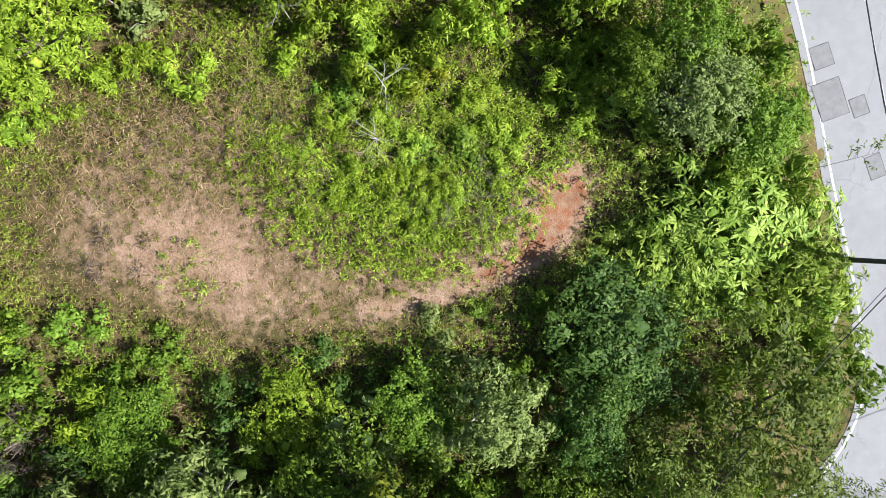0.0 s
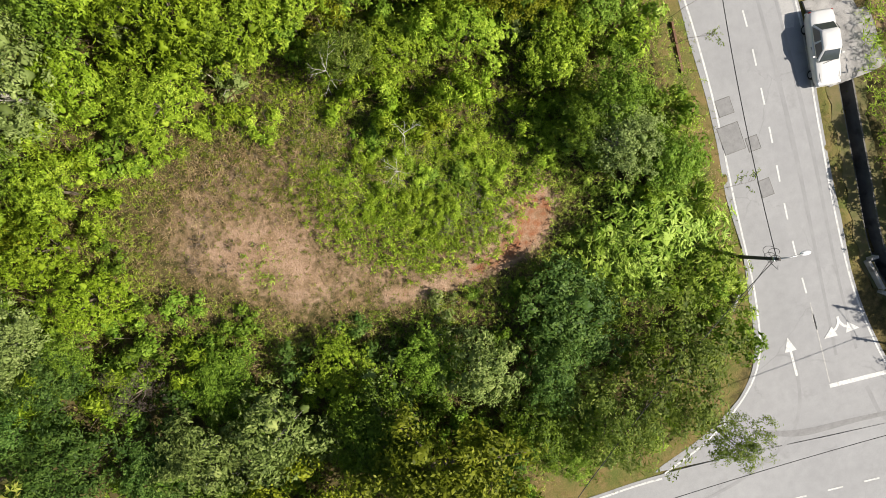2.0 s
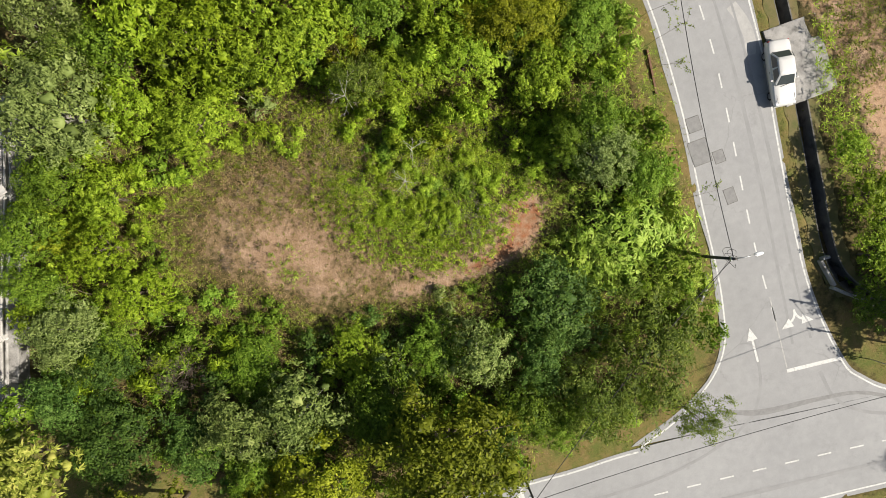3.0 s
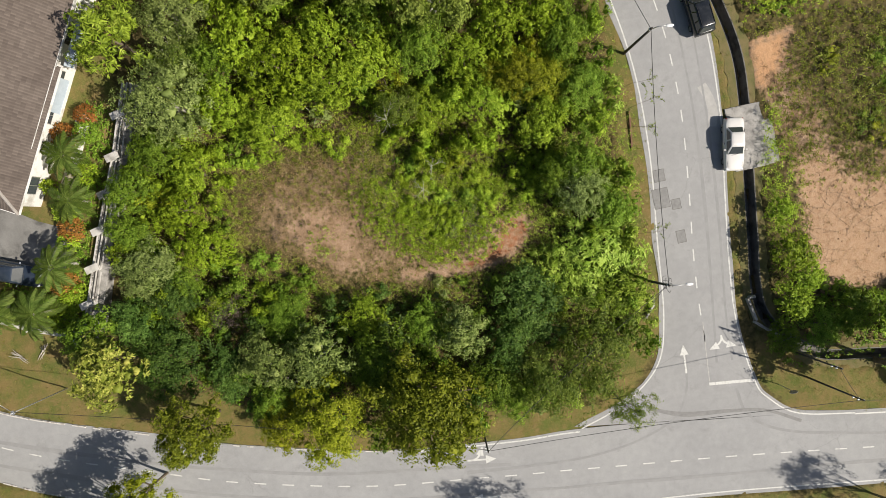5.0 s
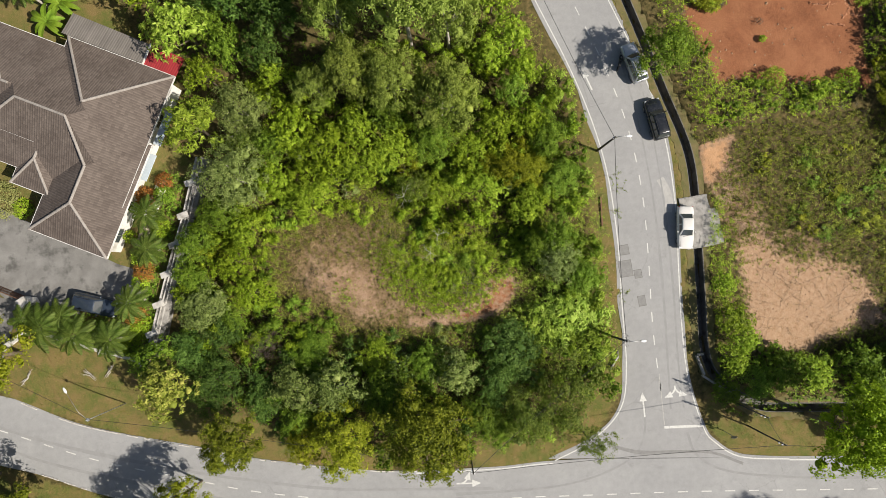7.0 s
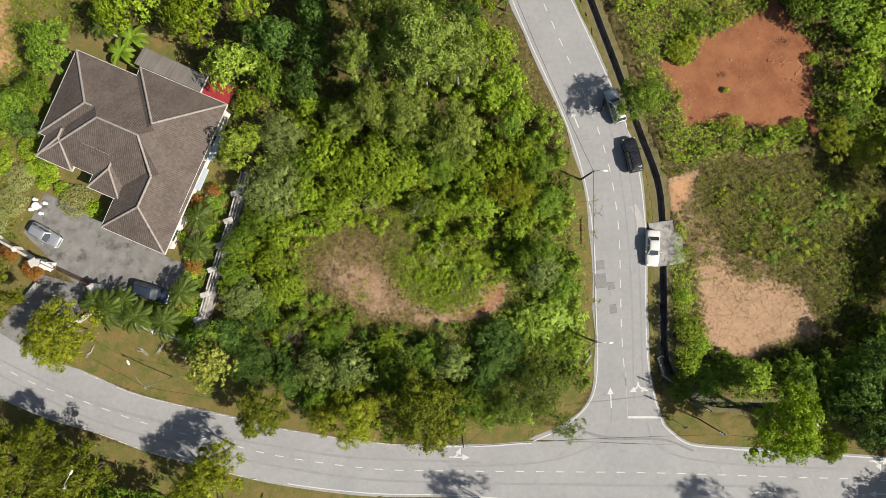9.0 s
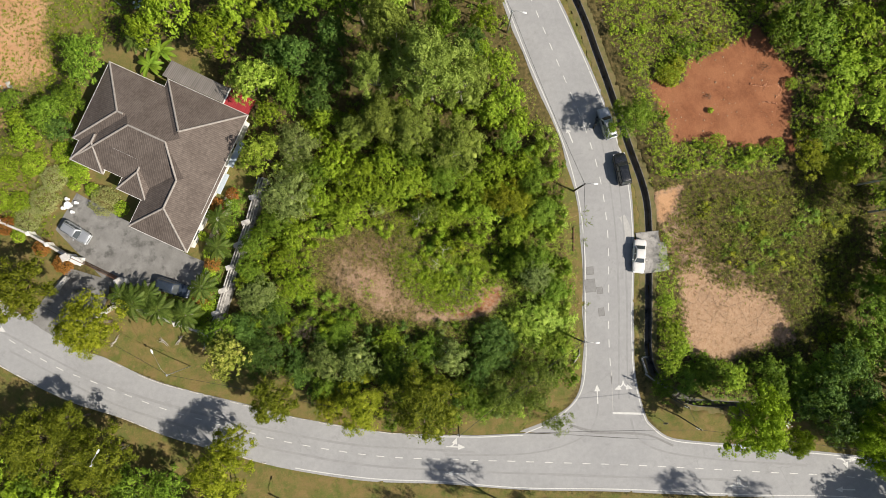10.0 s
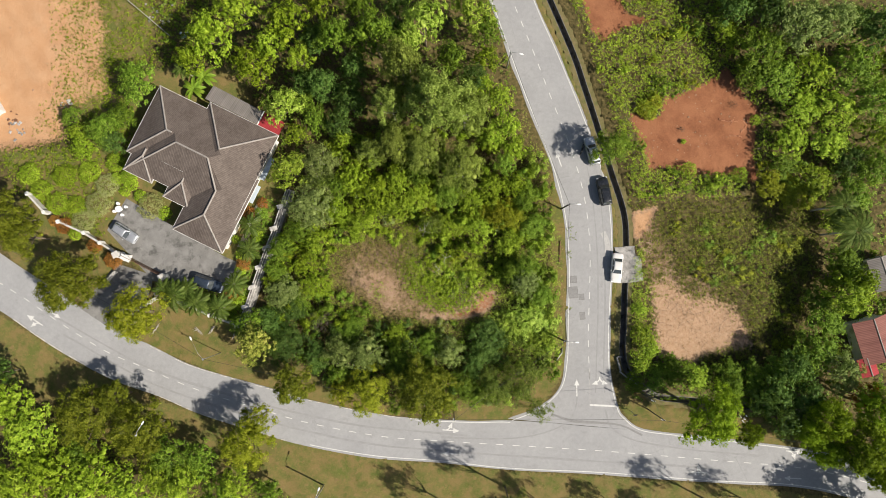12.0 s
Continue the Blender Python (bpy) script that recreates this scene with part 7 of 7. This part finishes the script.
def scooter(x, y, turn):
    """A small parked motorcycle."""
    root = thing("motorcycle", x, y, 0.04, turn)
    for px in (-0.6, 0.6):
        bm = bmesh.new()
        bmesh.ops.create_cone(bm, cap_ends=True, segments=16, radius1=0.29, radius2=0.29, depth=0.09, matrix=pose(px, 0, 0.29, 90, 0, 0))
        part("wheel", bm, "tyre", root)
    part("body", box((0.7, 0.24, 0.34), (0.05, 0, 0.52), 0, 0.08), "paint_black", root)
    part("seat", box((0.72, 0.26, 0.10), (-0.28, 0, 0.78), 0, 0.04), "trim_black", root)
    v, f = tube([(0.56, 0, 0.35), (0.46, 0, 0.72), (0.42, 0, 1.0)], [0.04, 0.05, 0.04], 6)
    mesh_of("fork", v, f, "steel", root)
    v, f = tube([(0.30, -0.34, 1.0), (0.42, 0, 1.02), (0.30, 0.34, 1.0)], [0.018, 0.02, 0.018], 6)
    mesh_of("handlebar", v, f, "trim_black", root)
    tagged(root, "small dark motorcycle parked beside the silver car", "motorcycle")


scooter(22.75, 15.3, 70)


# ---------------------------------------------------------------- the slab over the drain, poles, lamps and wires
def slab_bridge():
    root = thing("concrete_slab", 29.3, -2.6, 0)
    bm = box((3.9, 5.5, 0.22), (0.1, 0, 0.02), 3, 0.03)
    bmesh.ops.subdivide_edges(bm, edges=bm.edges[:], cuts=5, use_grid_fill=True)
    rng = random.Random(8)
    for vert in bm.verts:
        vert.co.x += rng.uniform(-0.05, 0.05)
        vert.co.y += rng.uniform(-0.05, 0.05)
        vert.co.z += rng.uniform(-0.008, 0.008)
    part("slab", bm, "slab", root)
    tagged(root, "cracked and stained concrete slab across the drain", "slab", kind="structure")


slab_bridge()


def street_lamp(x, y, head, height=6.3, material="pole_dark", label="street lamp on a dark pole with a white head", lean=(0, 0), thin=1.0):
    """A pole with a bent arm that carries a flat lamp head at the place given."""
    root = thing("street_lamp", x, y, 0)
    top = Vector((lean[0], lean[1], height))
    v, f = tube([(0, 0, -0.4), top * 0.5, top], [0.13 * thin, 0.11 * thin, 0.085 * thin], 10)
    mesh_of("pole", v, f, material, root, "", True)
    end = Vector((head[0] - x, head[1] - y, head[2]))
    flat = Vector((end.x - top.x, end.y - top.y, 0))
    way = math.degrees(math.atan2(flat.y, flat.x))
    v, f = tube([top + Vector((0, 0, -0.3)), top.lerp(end, 0.3) + Vector((0, 0, 0.18)), end], [0.04 * thin, 0.035 * thin, 0.03 * thin], 8)
    arm = mesh_of("arm", v, f, "steel", root, "", True)
    bm = bmesh.new()
    bmesh.ops.create_uvsphere(bm, u_segments=14, v_segments=8, radius=1.0, matrix=Matrix.Translation(end) @ pose(0, 0, 0, 0, 0, way) @ Matrix.Diagonal((0.33, 0.13, 0.075, 1)))
    part("lamp_head", bm, "lamp_white", root, "white oval lamp head", True)
    part("clamp", box((0.3, 0.22, 0.12), tuple(top + Vector((0, 0, -0.3))), way, 0.02), "steel", arm)
    return tagged(root, label, "street lamp", "street lamps")


street_lamp(18.0, -13.5, (19.85, -13.6, 5.2), 5.5, lean=(0.2, 0.1))
street_lamp(19.3, 6.2, (20.5, 6.1, 6.5), 6.2)
street_lamp(11.5, 28.4, (12.95, 28.0, 6.6), 6.4, "steel", "street lamp on a galvanised pole with a white head")
street_lamp(-33.6, -14.7, (-35.0, -11.6, 6.8), 6.4, "steel", "street lamp on a thin galvanised pole over the grass", thin=0.45)
street_lamp(-42.2, -24.7, (-41.06, -22.93, 8.2), 8.0, "steel", "street lamp among the roadside trees")
street_lamp(-18.0, -35.0, (-17.3, -33.2, 6.2), 6.0, "steel", "street lamp at the grass verge")


def cross_pole(x, y, height, label):
    root = thing("utility_pole", x, y, 0)
    v, f = tube([(0, 0, -0.4), (0.02, 0, height * 0.5), (0.04, 0.02, height)], [0.09, 0.075, 0.06], 10)
    mesh_of("pole", v, f, "pole_dark", root, "", True)
    for k in range(4):
        part("insulator", box((0.16, 0.10, 0.12), (0.10 * (-1) ** k, 0, height - 0.2 - 0.25 * k), 0, 0.02), "lamp_white", root)
    return tagged(root, label, "utility pole", "utility poles")


cross_pole(31.4, -24.6, 6.6, "slim dark utility pole in the corner verge")
cross_pole(30.3, -22.0, 6.2, "slim dark utility pole beside the drain")
cross_pole(2.0, -24.2, 5.6, "slim dark utility pole under the roadside trees")


def cable(a, b, sag=0.5, r=0.016, label="sagging black overhead cable"):
    a, b = Vector(a), Vector(b)
    pts = [a.lerp(b, t) - Vector((0, 0, sag * 4 * t * (1 - t))) for t in np.linspace(0, 1, 17)]
    v, f = tube(pts, [r] * 17, 5)
    ob = mesh_of("cable", v, f, "cable")
    return tagged(ob, label, "cable", "overhead cables")


cable((18.2, -13.4, 5.3), (19.3, 6.2, 6.0), 0.5, 0.024)
cable((19.3, 6.2, 6.0), (11.5, 28.4, 6.2), 0.6, 0.022)
cable((11.5, 28.4, 6.2), (0.0, 60.0, 6.4), 0.9, 0.022)
cable((18.2, -13.4, 5.2), (2.0, -24.2, 5.4), 0.7, 0.024)
cable((2.04, -24.2, 5.3), (31.4, -24.6, 6.4), 0.6, 0.02)
cable((2.04, -24.2, 5.1), (-33.6, -14.7, 6.0), 0.9, 0.02)
cable((-33.6, -14.7, 6.0), (-66.0, 4.0, 6.0), 0.9, 0.02)
cable((31.4, -24.6, 6.4), (60.0, -30.0, 6.4), 0.7, 0.02)
cable((31.4, -24.6, 6.2), (30.3, -22.0, 6.0), 0.1, 0.018)
tagged(mesh_of("fence_rail", *tube([(-47.6, 40.7, 0.8), (-44.3, 37.8, 0.75), (-40.95, 34.8, 0.8)], [0.06, 0.06, 0.06], 6), "concrete"), "pale rail along the edge of the rubble lot", "rail", kind="structure")
cable((18.2, -13.3, 5.0), (15.5, -19.2, 0.15), 0.05, 0.014, "guy wire from the pole down to the verge")


def coil():
    """Loops of slack cable at the head of the corner pole."""
    root = thing("cable_coil", 18.2, -13.4, 4.9)
    rng = random.Random(5)
    for k in range(4):
        r = rng.uniform(0.25, 0.45)
        off = Vector((rng.uniform(-0.2, 0.2), rng.uniform(-0.3, 0.3), rng.uniform(-0.2, 0.2)))
        pts = [off + Vector((r * math.cos(a) * 0.6, r * math.sin(a), 0.2 * math.sin(a * 2))) for a in np.linspace(0, 5.6, 14)]
        mesh_of("loop", *tube(pts, [0.014] * 14, 4), "cable", root)
    tagged(root, "tangle of slack black cable at the pole's head", "cable")


coil()


def signpost(x, y, turn, label):
    root = thing("road_sign", x, y, 0, turn)
    v, f = tube([(0, 0, -0.3), (0, 0, 2.2)], [0.035, 0.035], 8)
    mesh_of("post", v, f, "steel", root)
    bm = bmesh.new()
    bmesh.ops.create_cone(bm, cap_ends=True, segments=8, radius1=0.34, radius2=0.34, depth=0.02, matrix=pose(0.05, 0, 2.0, 0, 90, 0))
    plate = part("plate", bm, "steel", root)
    return tagged(root, label, "road sign")


signpost(28.9, -24.9, -80, "octagonal road sign on a steel post, seen from above")


def culvert():
    """The concrete head wall where the drain bends."""
    root = thing("culvert_wall", 27.3, -17.5, 0)
    for size, at, turn in (((0.2, 2.1, 0.5), (-0.05, -0.2, 0.2), 14), ((0.2, 1.5, 0.5), (0.6, -1.8, 0.2), 50), ((0.55, 0.2, 0.5), (0.1, 0.9, 0.2), 0), ((0.2, 1.9, 0.45), (1.9, -2.8, 0.15), 52)):
        part("wall_block", box(size, at, turn, 0.03), "concrete", root)
    tagged(root, "weathered concrete head wall at the drain's bend", "wall")
    root = thing("culvert_wall", 18.2, -16.4, 0)
    part("wall_block", box((0.18, 1.7, 0.5), (0, 0, 0.2), -38, 0.03), "concrete", root)
    part("wall_block", box((0.16, 0.9, 0.4), (0.5, 0.8, 0.15), -5, 0.03), "concrete_dark", root)
    tagged(root, "short concrete head wall in the verge", "wall")
    root = thing("edge_plank", 18.9, -0.4, 0.05)
    part("plank", box((0.16, 3.2, 0.18), (0, 0, 0.1), -4, 0.02), "gate_brown", root)
    tagged(root, "rusty brown edging beam at the verge", "beam")


culvert()


# ---------------------------------------------------------------- sheds, rubble and loose things
def shed(x, y, turn, size, z, material, label, eave=2.4):
    """A small building with a pitched roof of corrugated sheets."""
    w, d = size
    root = thing("shed", x, y, z, turn)
    part("wall", box((w - 0.5, d - 0.5, eave), (0, 0, eave / 2 - 0.05), 0, 0.02), "white_wall", root)
    rise = 0.16 * w
    for s in (1, -1):
        corners = [(s * w / 2, s * -d / 2, eave), (s * w / 2, s * d / 2, eave), (0, s * d / 2, eave + rise), (0, s * -d / 2, eave + rise)]
        n = 4
        verts = corners + [(px, py, pz - 0.06) for px, py, pz in corners]
        faces = [(0, 1, 2, 3), (7, 6, 5, 4)] + [(i, n + i, n + (i + 1) % n, (i + 1) % n) for i in range(n)]
        ob = mesh_of("roof_sheet", verts, faces, material, root)
        uv = ob.data.uv_layers.new(name="slope")
        for loop in ob.data.loops:
            p = verts[loop.vertex_index]
            uv.data[loop.index].uv = (p[1] + 20, p[0] * 0.05 + 20)
    v, f = tube([(0, -d / 2, eave + rise), (0, d / 2, eave + rise)], [0.09, 0.09], 8)
    mesh_of("ridge_cap", v, f, "ridge", root)
    return tagged(root, label, "shed")


shed(64.6, -14.6, 15, (5.4, 6.5), 0, "roof_rust", "low building with a rust-red corrugated roof")
shed(63.4, -18.6, 15, (2.6, 2.8), 0, "roof_red", "small lean-to with a bright orange-red roof", 2.1)
shed(66.2, -4.8, 15, (3.6, 5.0), 0, "roof_grey", "small outbuilding with a pale grey roof")
shed(-69.4, 24.6, 30, (3.4, 4.4), 0.1, "roof_grey", "small grey-roofed hut on the bare soil")


def rubble(x, y, z, spread, count, material, label, seed):
    """A loose heap of broken pieces."""
    rng = random.Random(seed)
    root = thing("rubble_heap", x, y, z)
    for _ in range(count):
        a, r = rng.uniform(0, 6.28), spread * math.sqrt(rng.random())
        s = rng.uniform(0.15, 0.5)
        bm = box((s, s * rng.uniform(0.4, 0.9), s * rng.uniform(0.2, 0.5)), (r * math.cos(a), r * math.sin(a), 0.08), rng.uniform(0, 180), 0.03)
        part("chunk", bm, material if rng.random() < 0.7 else "concrete", root)
    return tagged(root, label, "rubble")


rubble(-57.6, 24.6, 0.1, 0.9, 14, "concrete", "heap of pale broken concrete on the soil", 1)
rubble(-65.4, 20.6, 0.1, 1.5, 18, "slab", "scatter of pale building waste on the soil", 2)
rubble(-66.4, 22.8, 0.1, 1.2, 10, "gate_brown", "scatter of brown planks and waste", 3)
rubble(-43.0, 39.0, 0.1, 2.4, 30, "slab", "pale heap of rubble and gravel", 4)
rubble(-38.6, 35.2, 0.2, 0.9, 9, "awning", "pile of blue and white sheets among the weeds", 5)
rubble(45.6, -26.2, 0.2, 0.9, 10, "steel", "heap of grey scrap and sheets under the trees", 9)


def branch_pile(x, y, reach, seed):
    """A few broken pale branches lying on the grass."""
    rng = random.Random(seed)
    root = thing("branch_pile", x, y, 0.12, rng.uniform(0, 180))
    for k in range(9):
        a = rng.uniform(-0.5, 0.5) + (math.pi if k % 2 else 0)
        L = reach * rng.uniform(0.5, 1.0)
        o = Vector((rng.uniform(-0.2, 0.2), rng.uniform(-0.15, 0.15), rng.uniform(0.0, 0.12)))
        e = o + Vector((math.cos(a) * L, math.sin(a) * L * 0.6, rng.uniform(0.0, 0.25)))
        mid = o.lerp(e, 0.5) + Vector((0, 0, 0.06))
        bits = [tube([o, mid, e], [0.045, 0.03, 0.01], 5)]
        bits.append(tube([mid, mid + Vector((math.cos(a + 0.7), math.sin(a + 0.7), 0.1)) * L * 0.35], [0.02, 0.006], 4))
        mesh_of("branch", *joined(bits), "bark_pale", root)
    return tagged(root, "heap of broken pale branches on the grass", "branches")


branch_pile(-36.9, -11.3, 1.0, 6)
branch_pile(-34.8, -11.0, 0.9, 7)
branch_pile(-43.6, -10.8, 1.1, 8)
branch_pile(-31.6, -12.2, 0.5, 9)


def creepers():
    """Dry vines that run over the pale soil."""
    rng = random.Random(10)
    bits = []
    for k in range(90):
        x, y, a = rng.uniform(33.5, 46.5), rng.uniform(-16.5, -6.0), rng.uniform(0, 6.28)
        if not inside(np.array([[x, y]]), BARE_EAST)[0]:
            continue
        pts = []
        for i in range(9):
            pts.append((x, y, float(height_at(np.array([[x, y]]))[0]) + 0.04))
            a += rng.uniform(-0.5, 0.5)
            x, y = x + 0.4 * math.cos(a), y + 0.4 * math.sin(a)
        bits.append(tube(pts, [0.012 - 0.001 * i for i in range(9)], 3))
    tagged(mesh_of("dry_vines", *joined(bits), "bark"), "dry brown vines over the pale soil", "vines", kind="stuff")


creepers()


M["clod"] = speckled("clod", (0.26, 0.15, 0.085), (0.42, 0.28, 0.18), 2.0, 30.0, 0.95, 0.2, 0.01)


def litter():
    """Stones and clods on the bare soil."""
    rng = np.random.default_rng(31)
    bits = []
    for poly, count, lo, hi in ((CLEARING, 260, 0.03, 0.10), (RED_EAST, 160, 0.05, 0.18), (BARE_EAST, 90, 0.04, 0.14), (SOIL_WEST, 120, 0.05, 0.2)):
        p = np.array(poly)
        q = np.column_stack([rng.uniform(p[:, 0].min(), p[:, 0].max(), count), rng.uniform(p[:, 1].min(), p[:, 1].max(), count)])
        q = q[inside(q, poly)]
        z = height_at(q)
        for (x, y), h in zip(q, z):
            s = rng.uniform(lo, hi)
            v = [(x + s * math.cos(a) * rng.uniform(0.7, 1.2), y + s * math.sin(a) * rng.uniform(0.7, 1.2), h - 0.01) for a in np.arange(5) * 1.2566]
            bits.append((v + [(x, y, h + s * 0.7)], [(i, (i + 1) % 5, 5) for i in range(5)]))
    tagged(mesh_of("clods", *joined(bits), "clod"), "scattered clods and small stones on bare soil", "stones", kind="stuff")


litter()


def soil_ridges():
    """Freshly dug, crumbly ridges of paler soil on the red earth."""
    rng = random.Random(12)
    for x, y, turn, bend, length in ((44.0, 19.6, -25, 0.5, 3.0), (45.8, 18.4, 70, -0.7, 2.6), (47.2, 17.4, 20, 1.0, 3.4), (47.8, 18.6, -60, 0.8, 2.4), (49.6, 20.6, 40, 0.5, 3.0), (45.4, 16.9, 10, -0.4, 2.2)):
        root = thing("soil_ridge", x, y, 0.05)
        bits, px, py, a = [], 0.0, 0.0, radians(turn)
        for k in range(int(length / 0.16)):
            px, py = px + 0.16 * math.cos(a), py + 0.16 * math.sin(a)
            a += bend * 0.16 + rng.uniform(-0.25, 0.25)
            r = rng.uniform(0.07, 0.17)
            d, f = BALLS[1]
            o = np.array((px + rng.uniform(-0.1, 0.1), py + rng.uniform(-0.1, 0.1), 0.04))
            bits.append(((o + d * np.array([[r * rng.uniform(0.7, 1.2)] for _ in d])).tolist(), f.tolist()))
        mesh_of("clod_row", *joined(bits), "red_clod", root)
        tagged(root, "crumbly ridge of freshly dug pale red soil", "soil ridge", "dug ridges on the red earth")


M["red_clod"] = speckled("red_clod", (0.36, 0.15, 0.075), (0.50, 0.25, 0.14), 2.0, 30.0, 0.95, 0.3, 0.01)
soil_ridges()


def road_wear():
    """Tyre marks at the junction and a pale cement spill by the slab."""
    for points, width in (([(22.3, 20), (23.9, 10), (24.6, 2), (24.5, -8), (24.0, -17), (23.6, -22)], 0.16), ([(23.8, 20), (25.2, 10), (25.7, 2), (25.6, -8), (25.1, -17), (25.0, -22)], 0.14),
                          ([(25.0, -24.6), (25.8, -27.2), (29, -29.2), (36, -30.6), (48, -32)], 0.20), ([(21.0, -20), (20.4, -24.5), (18, -27), (11, -28.6), (0, -28.2)], 0.18),
                          ([(-60, -8.2), (-45, -16.6), (-30, -21.8), (-14, -25.9), (4, -28.1)], 0.22), ([(-58, -11.4), (-44, -19.2), (-29, -24.4), (-13, -28.6), (6, -30.8), (40, -33.6)], 0.22)):
        line = spline(points, 0.6)
        ob = strip("tyre_mark", ragged(line, 1, 0.3 * width, width, 21), ragged(line, -1, 0.3 * width, width, 22), 0.0395, "tyre_mark")
        tagged(ob, "faint dark tyre mark on the asphalt", "road mark", "tyre marks", "structure")
    line = spline([(25.5, 2.4), (26.0, 1.2), (26.2, 0.0), (26.0, -1.2)], 0.3)
    tagged(strip("cement_spill", ragged(line, 1, 0.2, 0.7, 23), ragged(line, -1, 0.1, 0.6, 24), 0.0392, "cement_spill"), "pale worn cement spill on the asphalt", "road mark", kind="structure")


M["tyre_mark"] = speckled("tyre_mark", (0.245, 0.245, 0.243), (0.315, 0.315, 0.312), 1.2, 50.0, 0.85, 0.1, 0.003)
M["cement_spill"] = speckled("cement_spill", (0.34, 0.335, 0.32), (0.46, 0.45, 0.43), 1.6, 40.0, 0.9, 0.1, 0.003)
road_wear()
